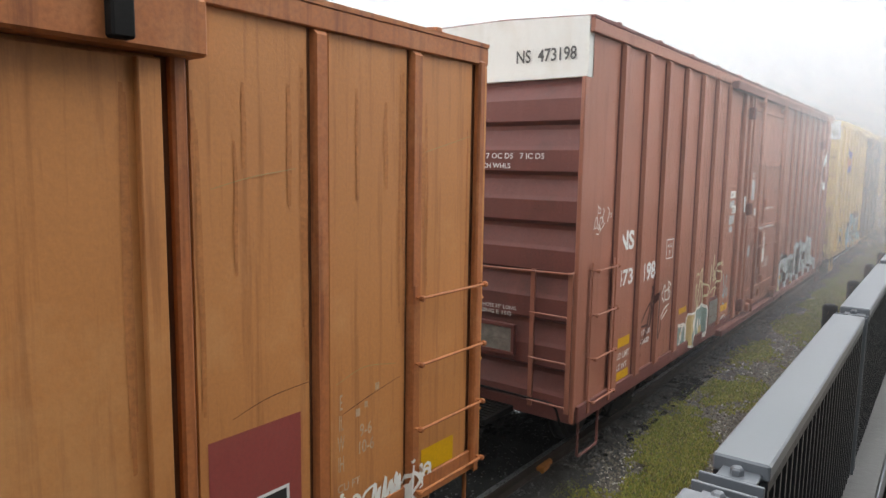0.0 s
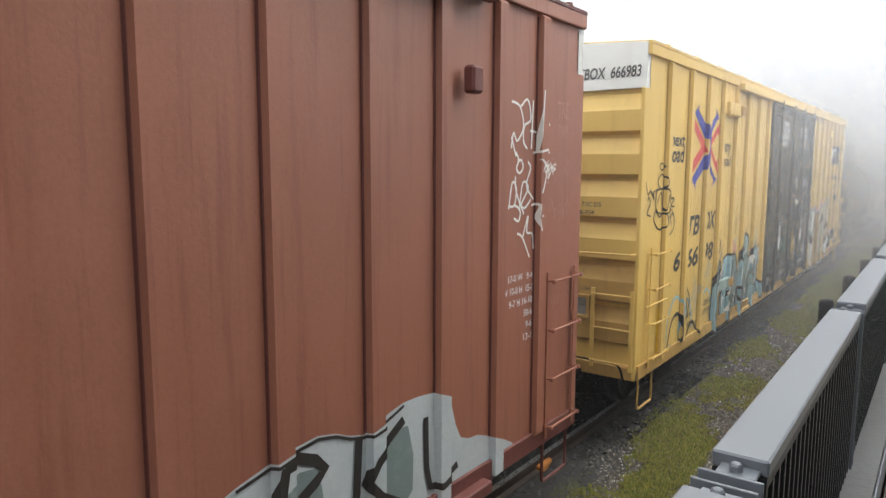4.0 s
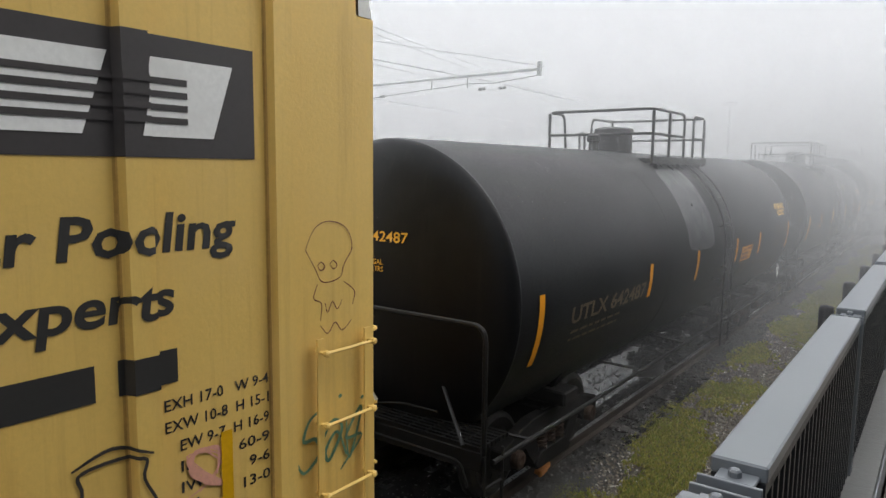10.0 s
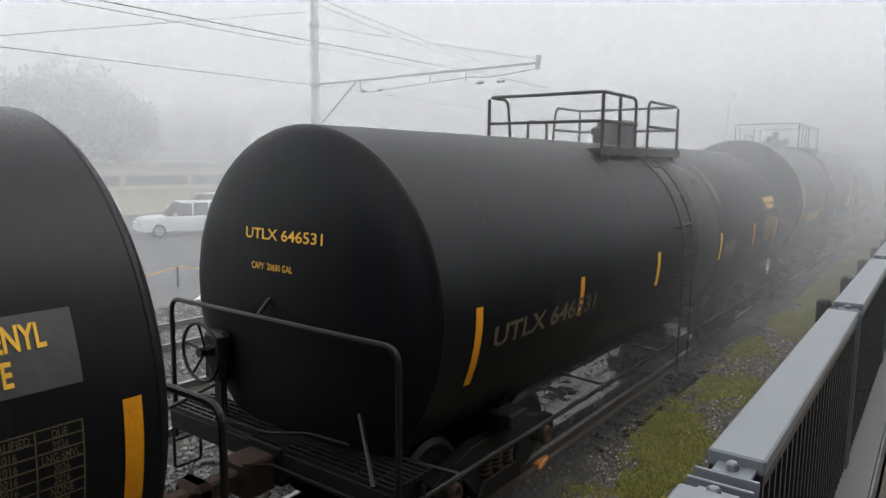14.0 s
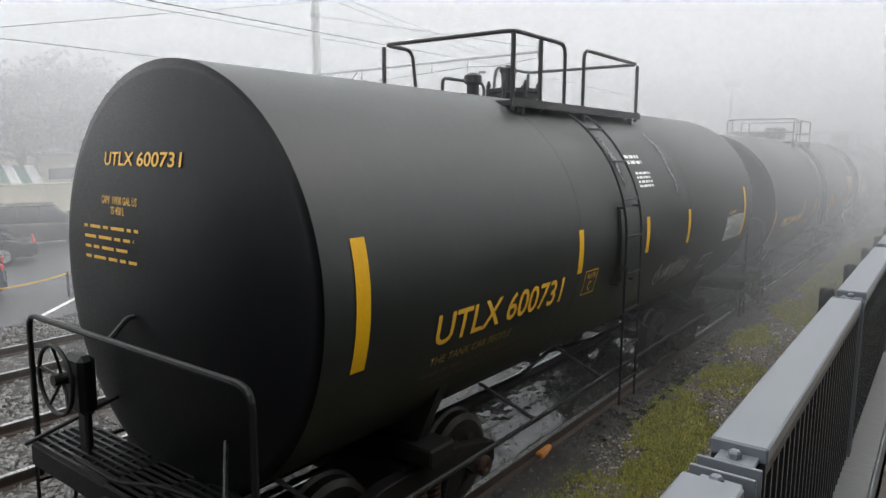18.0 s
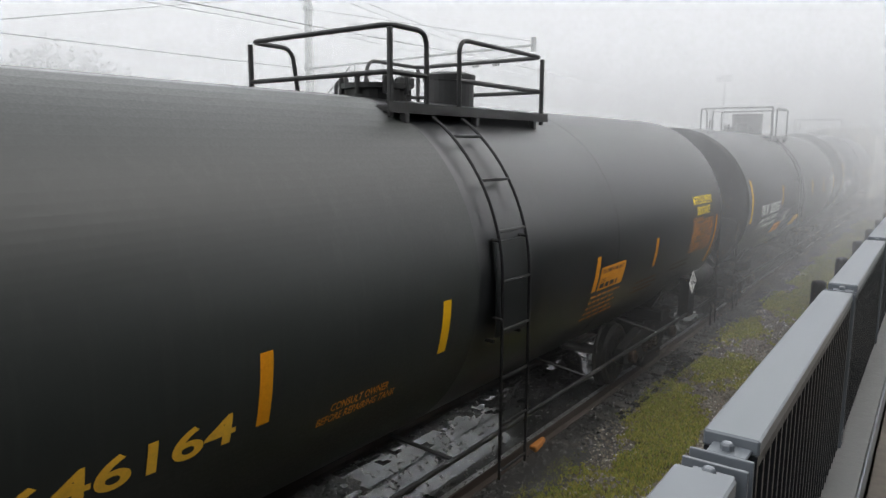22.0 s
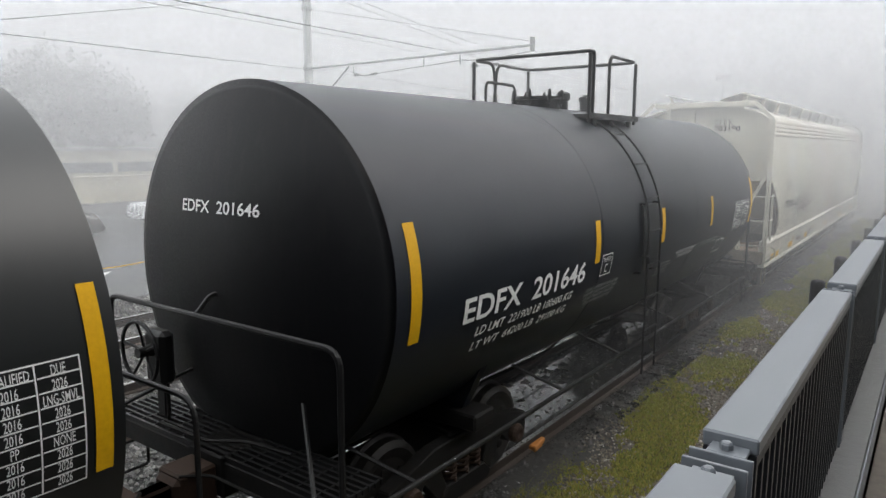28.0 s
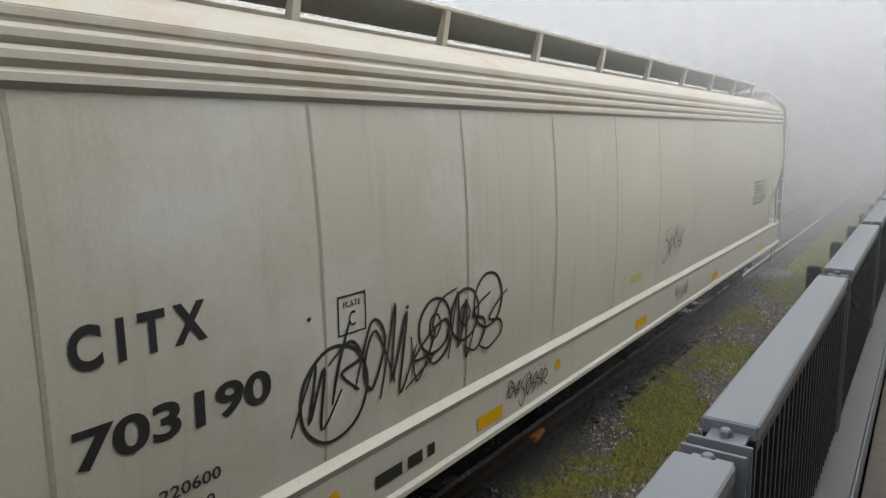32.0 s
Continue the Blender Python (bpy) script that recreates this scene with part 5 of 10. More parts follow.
def ladder(parent, mat, y0, y1, z0, z1, x, rungs, name="ladder", brackets=True):
    """A side ladder: two uprights and rungs, each a part."""
    st = part(name, boxes((x, x + 0.012, y0 - 0.025, y0 + 0.025, z0, z1), (x, x + 0.012, y1 - 0.025, y1 + 0.025, z0, z1)), mat, parent)
    for k in range(rungs):
        z = z0 + 0.12 + (z1 - z0 - 0.2) * k / (rungs - 1)
        part("rung", tubes([arc([(x - 0.03, y0, z), (x + 0.06, y0, z), (x + 0.06, y1, z), (x - 0.03, y1, z)], 0.03, 3)], 0.011, 6), mat, st)
        if brackets:
            for yy in (y0, y1):
                part("rung_bolt", lathe(bmesh.new(), [(x + 0.05, 0.022), (x + 0.075, 0.022), (x + 0.085, 0.012)], "x", 8, (yy, z)), mat, st)
    return st


def end_face(car, mat, mat_dk, half, sill, eave, y, s, bands, header, header_mat):
    """Pressed-steel end: broad flat bands standing proud of a sheet, under a plain header, with corner posts."""
    out = lambda d: y - s * d
    # brown ends take the dark copy, with the shade between the cars in it
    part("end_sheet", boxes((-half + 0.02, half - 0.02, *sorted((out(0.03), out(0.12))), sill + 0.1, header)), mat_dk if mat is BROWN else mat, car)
    top, tall, pitch = bands
    c = top
    while c > sill + 0.2:
        a = max(c - tall, sill + 0.15)
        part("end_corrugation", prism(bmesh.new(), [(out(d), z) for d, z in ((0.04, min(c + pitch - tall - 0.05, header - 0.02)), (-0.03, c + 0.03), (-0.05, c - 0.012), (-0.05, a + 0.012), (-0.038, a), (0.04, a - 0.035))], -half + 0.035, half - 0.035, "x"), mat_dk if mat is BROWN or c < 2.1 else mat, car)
        c -= pitch
    g = (y - 0.02, y + 0.1) if s < 0 else (y - 0.1, y + 0.02)
    part("end_header", prism(bmesh.new(), [(-half, header), (half, header), (half, eave + 0.02), (0.5, eave + 0.075), (-0.5, eave + 0.075), (-half, eave + 0.02)], *g), header_mat, car)
    part("header_lip", boxes((-half, half, *((y - 0.035, y - 0.02) if s < 0 else (y + 0.02, y + 0.035)), header + 0.0, header + 0.05)), header_mat, car)
    for x in (-1, 1):
        part("corner_post", boxes((half - 0.045, half, *((y - 0.058, y + 0.09) if s < 0 else (y - 0.09, y + 0.058)), sill, header) if x > 0 else (-half, -half + 0.045, *((y - 0.058, y + 0.09) if s < 0 else (y - 0.09, y + 0.058)), sill, header), bevel=0.008), mat, car)
    part("end_sill", boxes((-half, half, *((y - 0.04, y + 0.12) if s < 0 else (y - 0.12, y + 0.04)), sill - 0.02, sill + 0.14), bevel=0.01), mat_dk, car)


def boxcar(y0, L, sill, eave, mat, rib_mat, mat_dk, ribs, label, half=1.485, header=None, header_mat=None, bands=(4.10, 0.265, 0.52), roof_mat=None, doors=(), trucks=2.3, plat=True, rib_w=1.0, end_rungs=((0.92, 1.43, 1.91), (-1.31, -0.86, 1.86))):
    car = thing("boxcar", label, "boxcar", "railway cars of the train")
    CARS.append((car, y0))
    R = [r - y0 for r in ribs]
    d0, d1 = (min(d[0] for d in doors) - y0, max(d[1] for d in doors) - y0) if doors else (L / 2, L / 2)
    part("side_wall", boxes((-half, half, 0.08, L - 0.08, sill + 0.16, eave - 0.02)), mat, car)
    for r in R:
        prof = [(half - 0.002, r - RIB_FOOT * rib_w), (half + 0.055, r - RIB_TOP * rib_w), (half + 0.055, r + RIB_TOP * rib_w), (half - 0.002, r + RIB_FOOT * rib_w)]
        bm = prism(bmesh.new(), prof, sill + 0.10, eave - 0.10, "z")
        for v in bm.verts:
            if v.co.z > eave - 0.2 and v.co.x > half + 0.01:
                v.co.z -= 0.06
            if v.co.z < sill + 0.2 and v.co.x > half + 0.01:
                v.co.z += 0.06
        part("rib", bm, rib_mat, car)
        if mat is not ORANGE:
            # dark strip at the near foot paints in the rib's shade line with its grime
            mark_side(car, flat_rects([(r - RIB_FOOT - 0.014, r - RIB_FOOT + 0.004, sill + 0.17, eave - 0.16)]), mat_dk, R, half, 0.0015, "crease_grime", "dark line of shade and grime painted beside the rib")
    for x0, x1 in ((half - 0.03, half + 0.045), (-half - 0.045, -half + 0.03)):
        part("top_chord", boxes((x0, x1, 0.0, L, eave - 0.13, eave), bevel=0.008), rib_mat, car)
    for x0, x1 in ((half - 0.02, half + 0.03), (-half - 0.03, -half + 0.02)):
        part("side_sill", boxes((x0, x1, 0.0, L, sill, sill + 0.17), bevel=0.006), mat_dk, car)
    part("centre_sill", boxes((-0.25, 0.25, 0.1, L - 0.1, sill - 0.18, sill + 0.1), (-1.2, 1.2, trucks - 0.15, trucks + 0.15, sill - 0.12, sill + 0.1), (-1.2, 1.2, L - trucks - 0.15, L - trucks + 0.15, sill - 0.12, sill + 0.1)), RUN_GEAR, car)
    part("floor", boxes((-half + 0.02, half - 0.02, 0.1, L - 0.1, sill + 0.02, sill + 0.16)), RUN_GEAR, car)
    rm = roof_mat or rib_mat
    part("roof", prism(bmesh.new(), [(-half - 0.05, eave), (-half - 0.05, eave + 0.03), (-0.5, eave + 0.09), (0.5, eave + 0.09), (half + 0.05, eave + 0.03), (half + 0.05, eave)], 0.0, L), rm, car)
    k = 0.6
    while k < L:
        part("roof_rib", prism(bmesh.new(), [(-half - 0.05, eave + 0.025), (-half - 0.05, eave + 0.055), (-0.5, eave + 0.115), (0.5, eave + 0.115), (half + 0.05, eave + 0.055), (half + 0.05, eave + 0.025), (0.5, eave + 0.085), (-0.5, eave + 0.085)], k - 0.03, k + 0.03), rm, car)
        k += 1.2
    hd = header or eave - 0.12
    end_face(car, mat, mat_dk, half, sill, eave, 0.0, -1, bands, hd, header_mat or mat)
    end_face(car, mat, mat_dk, half, sill, eave, L, 1, bands, hd, header_mat or mat)
    for yy in (trucks, L - trucks):
        truck(car, yy)
    coupler(car, 0.0, -1), coupler(car, L, 1)
    for yy, s in ((0.0, -1), (L, 1)):
        a, c = (yy - 0.62, yy - 0.06) if s < 0 else (yy + 0.06, yy + 0.62)
        bm = bmesh.new()
        for i in range(9):
            q = a + (c - a) * i / 8
            box(bm, -0.75, 0.75, q - 0.012, q + 0.012, sill + 0.0, sill + 0.035)
        box(bm, -0.78, -0.74, a, c, sill - 0.02, sill + 0.04), box(bm, 0.74, 0.78, a, c, sill - 0.02, sill + 0.04)
        for xx in (-0.4, 0, 0.4):
            box(bm, xx - 0.012, xx + 0.012, a, c, sill, sill + 0.03)
        part("crossover_step", bm, RUN_GEAR, car, "perforated steel crossover step")["kind"] = "stuff"
        e = yy + s * 0.09
        part("end_grab_rail", tubes([arc([(-1.38, yy, 2.31), (-1.38, e + s * 0.06, 2.31), (1.44, e + s * 0.06, 2.365), (1.44, yy, 2.365)], 0.05, 3)], 0.013, 6), mat, car)
        for x0, x1, zt in end_rungs:
            st = part("end_ladder", boxes((x0 - 0.025, x0 + 0.025, min(e, e - s * 0.02), max(e, e - s * 0.02), sill + 0.1, zt), (x1 - 0.025, x1 + 0.025, min(e, e - s * 0.02), max(e, e - s * 0.02), sill + 0.1, zt)), mat, car)
            for z in ((1.0, (zt + 0.94) / 2, zt - 0.06) if zt < 2 else (0.98, 1.44, 1.92)):
                part("rung", tubes([((x0, e + s * 0.05, z), (x1, e + s * 0.05, z))], 0.012, 6), mat, st)
    part("sill_step", tubes([arc([(half - 0.02, 0.12, sill), (half - 0.02, 0.12, sill - 0.42), (half - 0.02, 0.6, sill - 0.42), (half - 0.02, 0.6, sill)], 0.04, 3), ], 0.016, 6), mat_dk, car, "stirrup step")
    part("sill_step", tubes([arc([(half - 0.02, L - 0.6, sill), (half - 0.02, L - 0.6, sill - 0.42), (half - 0.02, L - 0.12, sill - 0.42), (half - 0.02, L - 0.12, sill)], 0.04, 3), ], 0.016, 6), mat_dk, car, "stirrup step")
    return car, R


def route_board(car, x0, x1, z0, z1, mat, label):
    """Card board on a car end: two planks in a steel frame."""
    fr = part("route_board", boxes((x0, x1, -0.1, -0.045, z0, z0 + 0.04), (x0, x1, -0.1, -0.045, z1 - 0.04, z1), (x0, x0 + 0.04, -0.1, -0.045, z0 + 0.04, z1 - 0.04), (x1 - 0.04, x1, -0.1, -0.045, z0 + 0.04, z1 - 0.04), bevel=0.004), mat, car, label)
    zm = (z0 + z1) / 2
    for a, c in ((z0 + 0.04, zm - 0.004), (zm + 0.004, z1 - 0.04)):
        part("plank", boxes((x0 + 0.04, x1 - 0.04, -0.085, -0.05, a, c), bevel=0.003), OLD_PLANK, fr)


def plug_door(car, y0, y1, z0, z1, mat, half, rods, beams, gear_y, label, mullions=()):
    """A plug door: sheet, stiles, beams, locking rods with their clamps, and the gear in the middle with its levers."""
    d = part("door", boxes((half - 0.01, half + 0.05, y0, y1, z0, z1), bevel=0.006), mat, car, label)
    x = half + 0.05
    for a in (y0, y1 - 0.11):
        part("door_stile", boxes((x - 0.004, x + 0.04, a, a + 0.11, z0, z1), bevel=0.006), mat, d)
    for z, h in beams:
        part("door_beam", boxes((x - 0.004, x + (0.045 if h > 0.05 else 0.016), y0 + 0.11, y1 - 0.11, z, z + h), bevel=0.005), mat, d)
    for m in mullions:
        part("door_seam", boxes((x - 0.004, x + 0.014, m - 0.05, m + 0.05, 2.42, 3.46), bevel=0.004), mat, d)
    for r in rods:
        part("lock_rod", tubes([((x + 0.08, r, z0 - 0.06), (x + 0.08, r, z1 + 0.06))], 0.026, 10), mat, d, "upright locking rod", smooth=True)
        for z in (z0 + 0.12, 2.36, z1 - 0.1):
            part("rod_guide", boxes((x, x + 0.115, r - 0.05, r + 0.05, z - 0.045, z + 0.045), bevel=0.012), mat, d)
            part("guide_bolt", lathe(bmesh.new(), [(x + 0.112, 0.016), (x + 0.128, 0.016), (x + 0.132, 0.006)], "x", 6, (r + 0.03, z)), mat, d)
    if rods:
        part("gear_panel", boxes((x - 0.004, x + 0.06, gear_y - 0.2, gear_y + 0.14, 1.62, 2.29), bevel=0.012), mat, d)
        part("latch_box", boxes((x, x + 0.07, gear_y - 0.09, gear_y + 0.09, 2.73, 2.87), bevel=0.012), mat, d)
        part("latch_stem", boxes((x, x + 0.035, gear_y - 0.05, gear_y + 0.05, 2.44, 2.73), bevel=0.006), mat, d)
        part("operating_lever", tubes([((x + 0.08, rods[0], 2.03), (x + 0.08, gear_y - 0.18, 2.04))], 0.02, 8), mat, d)
        part("operating_lever", tubes([((x + 0.08, gear_y + 0.12, 2.02), (x + 0.08, rods[-1], 2.0))], 0.02, 8), mat, d)
        part("gear_hub", boxes((x, x + 0.09, gear_y - 0.08, gear_y + 0.06, 1.32, 1.46), bevel=0.02), mat, d)
        part("gear_stem", boxes((x, x + 0.03, gear_y - 0.035, gear_y + 0.015, z0 + 0.1, 1.6), bevel=0.006), mat, d)
        b = bmesh.new()
        stroke(b, [(gear_y - 0.03 + 0.07 * math.cos(k * math.pi / 6), 2.09 + 0.085 * math.sin(k * math.pi / 6)) for k in range(12)], 0.028, closed=True)
        decal("ring_sign", drape(b, on_side(x + 0.06), 0.004), INK_WHITE, d, "white ring sign")
        decal("sign_bar", drape(flat_rects([(gear_y - 0.042, gear_y - 0.018, 2.045, 2.135)]), on_side(x + 0.06), 0.005), INK_WHITE, d)
        decal("placard", drape(flat_rects([(gear_y - 0.12, gear_y + 0.05, 1.70, 1.96)]), on_side(x + 0.06), 0.004), SPRAY_WHITE, d, "white paper placard")
    else:
        part("gear_box", boxes((x, x + 0.09, gear_y - 0.06, gear_y + 0.06, z0 + 0.72, z0 + 0.98), bevel=0.02), mat, d)
    for a in (y0 + 0.3, y1 - 0.5):
        part("roller", boxes((x, x + 0.07, a, a + 0.2, z0 - 0.05, z0 + 0.1), bevel=0.02), mat, d)
    return d


def hinge_block(car, mat, mat_dk, y0, y1, z0, z1, half):
    part("hinge_pad", boxes((half, half + 0.11, y0, y1, z0, z1), bevel=0.012), mat, car)
    part("hinge_lug", boxes((half + 0.1, half + 0.15, y1 - 0.14, y1 + 0.06, z0 + 0.02, z1 - 0.02), bevel=0.02), mat_dk, car)


def write_side(car, text, y0, z0, w, h, mat, R, half, bold=0.02, lean=0.0, rise=0.0, label="", name="lettering"):
    cuts = sorted([c for r in R for c in (r - RIB_FOOT, r - RIB_TOP, r + RIB_TOP, r + RIB_FOOT)])
    bm = fit_to(letters(text, bold, lean), y0, z0, w, h, rise)
    return decal(name, drape(bm, lambda u, v: ((rib_bump(u, R, half), u, v), (1, 0, 0)), 0.004, cuts), mat, car, label)


def mark_side(car, bm, mat, R, half, proud=0.004, name="marking", label=""):
    cuts = sorted([c for r in R for c in (r - RIB_FOOT, r - RIB_TOP, r + RIB_TOP, r + RIB_FOOT)])
    return decal(name, drape(bm, lambda u, v: ((rib_bump(u, R, half), u, v), (1, 0, 0)), proud, cuts), mat, car, label)


def sprayed_piece(car, R, half, seed, y0, z0, w, h, fills, line, n, halo=None, tall=None, proud=0.004):
    """A row of fat hand-sprayed letter shapes with outlines and inner strokes."""
    rng = random.Random(seed)
    step = w / n
    layers = {}
    for k in range(n):
        hh = h * (tall[k] if tall else rng.uniform(0.75, 1.0))
        cy, cz = y0 + step * (k + 0.5), z0 + hh / 2
        pts = []
        m = 11
        for i in range(m):
            a = 2 * math.pi * i / m
            sq = 1 / max(abs(math.cos(a)), abs(math.sin(a))) ** 0.75
            pts.append((cy + step * 0.56 * math.cos(a) * sq * rng.uniform(0.78, 1.06), cz + hh * 0.5 * math.sin(a) * sq * rng.uniform(0.8, 1.04)))
        pts = [(a, max(z0, b)) for a, b in pts]
        if halo:
            blob(layers.setdefault((halo, k), bmesh.new()), [(cy + (a - cy) * 1.22, max(z0, cz + (b - cz) * 1.22)) for a, b in pts], lift=0.0)
        f = fills[k % len(fills)]
        blob(layers.setdefault((f, k), bmesh.new()), pts, lift=0.002 + 0.0006 * k)
        stroke(layers.setdefault((line, k), bmesh.new()), pts, rng.uniform(0.03, 0.05), True, 6)
        for j in range(3):
            a = (cy + step * rng.uniform(-0.3, 0.3), cz + hh * rng.uniform(-0.35, 0.35))
            q = [(a[0] + step * rng.uniform(-0.22, 0.22) * i / 3, a[1] + hh * rng.uniform(-0.16, 0.16)) for i in range(4)]
            stroke(layers[line, k], q, rng.uniform(0.02, 0.06), False, 5)
        g = fills[(k + 1) % len(fills)]
        if g != f:
            c2 = (cy + step * rng.uniform(-0.2, 0.2), cz + hh * rng.uniform(-0.25, 0.25))
            r2 = step * rng.uniform(0.1, 0.2)
            blob(layers.setdefault((g, k), bmesh.new()), [(c2[0] + r2 * rng.uniform(0.6, 1.3) * math.cos(t), c2[1] + r2 * rng.uniform(0.8, 1.7) * math.sin(t)) for t in [i * 0.9 for i in range(7)]], lift=0.0065)
    for (m_, k), bm in layers.items():
        up = 0.009 if m_ is line else 0.0
        for v in bm.verts:
            v.co.z += up
        mark_side(car, bm, m_, R, half, proud, "graffiti", "sprayed graffiti letter")


def orange_boxcar():
    y0, L, sill, eave, H = -11.2, 15.62, 1.0, 4.30, 1.485
    ribs = [2.72, 3.58] + [-8.9, -8.05, -7.2, -6.35, -5.5, -4.65, -10.4]
    car, R = boxcar(y0, L, sill, eave, ORANGE, ORANGE_RIB, ORANGE_RIB, ribs, "weathered orange-brown boxcar streaked with rust", rib_w=0.62)
    L2 = lambda y: y - y0
    for y in (1.83, 4.36 - 0.03):
        part("door_post" if y < 3 else "corner_strip", boxes((H, H + 0.06, L2(y) - 0.04, L2(y) + 0.04, sill + 0.05, eave - 0.1), bevel=0.015), ORANGE_RIB, car)
    part("door_track_cover", boxes((H, H + 0.16, L2(-4.2), L2(1.92), 3.90, 4.16), bevel=0.015), ORANGE_RIB, car, "rusty cover over the door track")
    part("track_stop", boxes((H + 0.15, H + 0.22, L2(1.44), L2(1.54), 3.92, 4.3), bevel=0.01), RUN_GEAR, car)
    plug_door(car, L2(-1.6), L2(1.72), sill + 0.12, 3.88, ORANGE, H, [], [(1.6, 0.08)], L2(0.0), "rust-streaked orange sliding door")
    for a, c in ((1.90, 2.64), (2.80, 3.50), (3.66, 4.25)):
        part("side_sheet", boxes((H - 0.004, H + 0.016, L2(a), L2(c), sill + 0.17, eave - 0.12), bevel=0.004), ORANGE, car)
    # strips beside the ribs carry rust and the recess shade in one dark colour
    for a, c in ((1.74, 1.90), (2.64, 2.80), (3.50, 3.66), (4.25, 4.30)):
        part("rust_groove", boxes((H - 0.004, H + 0.003, L2(a), L2(c), sill + 0.17, eave - 0.12)), ORANGE_GROOVE, car, "rusty groove beside the rib, coloured dark for its shade")
    ladder(car, ORANGE_RIB, L2(3.57), L2(4.34), 1.0, 2.6, H + 0.05, 4)
    mark_side(car, flat_rects([(L2(1.95), L2(2.565), 1.18, 1.99)]), PATCH_RED, R, H, 0.019, label="faded dull red repaint patch")
    mark_side(car, flat_rects([(L2(2.25), L2(2.46), 1.02, 1.58)]), INK_BLACK, R, H, 0.022, label="black consolidated stencil panel")
    mark_side(car, flat_rects(frame_rects(L2(2.24), L2(2.47), 1.02, 1.59, 0.02)), INK_WHITE, R, H, 0.025)
    mark_side(car, flat_rects([(L2(3.69), L2(4.08), 1.18, 1.37)]), REFLECT, R, H, 0.02, label="yellow reflective tape")
    mark_side(car, flat_rects([(L2(3.70), L2(4.09), 1.05, 1.165)]), ORANGE_TAPE, R, H, 0.02, label="dull orange plate under the tape")
    for t, a, z, w, h in (("E\nIL\nW\nIH", 2.86, 1.50, 0.06, 0.5), ("CU FT", 2.86, 1.36, 0.2, 0.055), ("BL", 2.86, 1.24, 0.05, 0.05), ("9-6\n10-6", 3.05, 1.56, 0.14, 0.2)):
        write_side(car, t, L2(a), z, w, h, INK_PALE, [], H + 0.016, bold=0.012, label="worn pale stencil lettering")
    mark_side(car, flat_rects([(L2(3.02), L2(3.06), 1.82, 1.87), (L2(3.1), L2(3.13), 1.86, 1.9), (L2(3.2), L2(3.24), 1.95, 2.0)]), INK_PALE, [], H + 0.016, label="traces of worn stencil")
    mark_side(car, scribble(11, L2(2.85), 1.05, 0.95, 0.28, width=0.03), SPRAY_WHITE, R, H, 0.020, "graffiti", "white spray tag")
    for s in range(5):
        rng = random.Random(s)
        a = (L2((2.0, 2.9, 3.7, 2.1, 2.85)[s]), rng.uniform(1.6, 3.6))
        bm = stroke(bmesh.new(), [a, (a[0] + 0.25, a[1] + 0.06), (a[0] + 0.55, a[1] + rng.uniform(0, 0.14))], 0.006)
        mark_side(car, bm, ORANGE_GROOVE if s % 2 else SPRAY_TAN, [], H + 0.017, 0.003, "scratch")
    rng = random.Random(17)
    for a, c, n, x in ((1.91, 2.63, 7, 0.016), (2.81, 3.49, 6, 0.016), (3.67, 4.24, 5, 0.016), (0.2, 1.6, 8, 0.05)):
        for k in range(n):
            edge = rng.random() < 0.55
            u = L2(rng.choice((a + 0.03, c - 0.04)) + rng.uniform(-0.02, 0.03) if edge else rng.uniform(a, c))
            top = rng.uniform(3.5, 4.15) if x < 0.02 else rng.uniform(3.3, 3.85)
            end = top - rng.uniform(0.3, 1.9 if edge else 0.7)
            mark_side(car, stroke(bmesh.new(), [(u + rng.uniform(-0.006, 0.006), top + (end - top) * i / 4) for i in range(5)], rng.uniform(0.015, 0.045)), RUST_RUN, [], H + x, 0.002 + 0.0002 * k, "rust_run", "brown rust run")


# hand-drawn spray tags, in shares of their width and height
TAG_TOP = (((0, .8), (.2, .75), (.3, .5), (.15, .3), (.05, .4), (0, .2)), ((.12, .1), (0, .35)), ((.22, .75), (.4, .85), (.48, .6), (.32, .5), (.3, .3), (.4, .2)),
           ((.54, .85), (.5, .2)), ((.46, .45), (.63, .43)), ((.7, 1), (.63, .15)), ((.55, .15), (.82, .2)), ((1, .55), (.9, .55), (.9, .25), (.93, .12), (1, .18)))
TAG_MID = (((.18, 1), (.25, .9), (.2, .8), (.27, .74), (.36, .8), (.32, .9), (.22, .88)), ((.02, .3), (.1, .62), (.2, .55), (.16, .35), (.04, .33)), ((.16, .35), (.3, .27), (.27, .14), (.15, .18)),
           ((.17, .7), (.2, .5), (.4, .22)), ((.28, .3), (.36, .62), (.5, .55), (.33, .35), (.42, .3), (.57, .4)), ((.48, .88), (.55, .8), (.45, .58), (.64, .4)), ((.72, .92), (.85, .8), (.8, .6), (.74, .48)), ((.88, .66), (.96, .72), (1, .64), (.92, .6)))
TAG_SAND = (((.1, .75), (.25, .95), (.42, .9)), ((.12, .5), (.13, .8)), ((.1, .62), (.32, .67)), ((.45, .55), (.54, .97), (.65, 1), (.62, .52)), ((.5, .72), (.63, .74)), ((0, .58), (.04, .2), (.15, .12), (.22, .62)),
            ((.3, .55), (.44, .47), (.32, .3), (.45, .18), (.34, .1), (.29, .3)), ((.6, .5), (.52, .2)), ((.72, .68), (.73, .4), (.79, .06)), ((.72, .66), (1, .5), (.8, .3)), ((.18, -.06), (.3, .06), (.52, .05)))
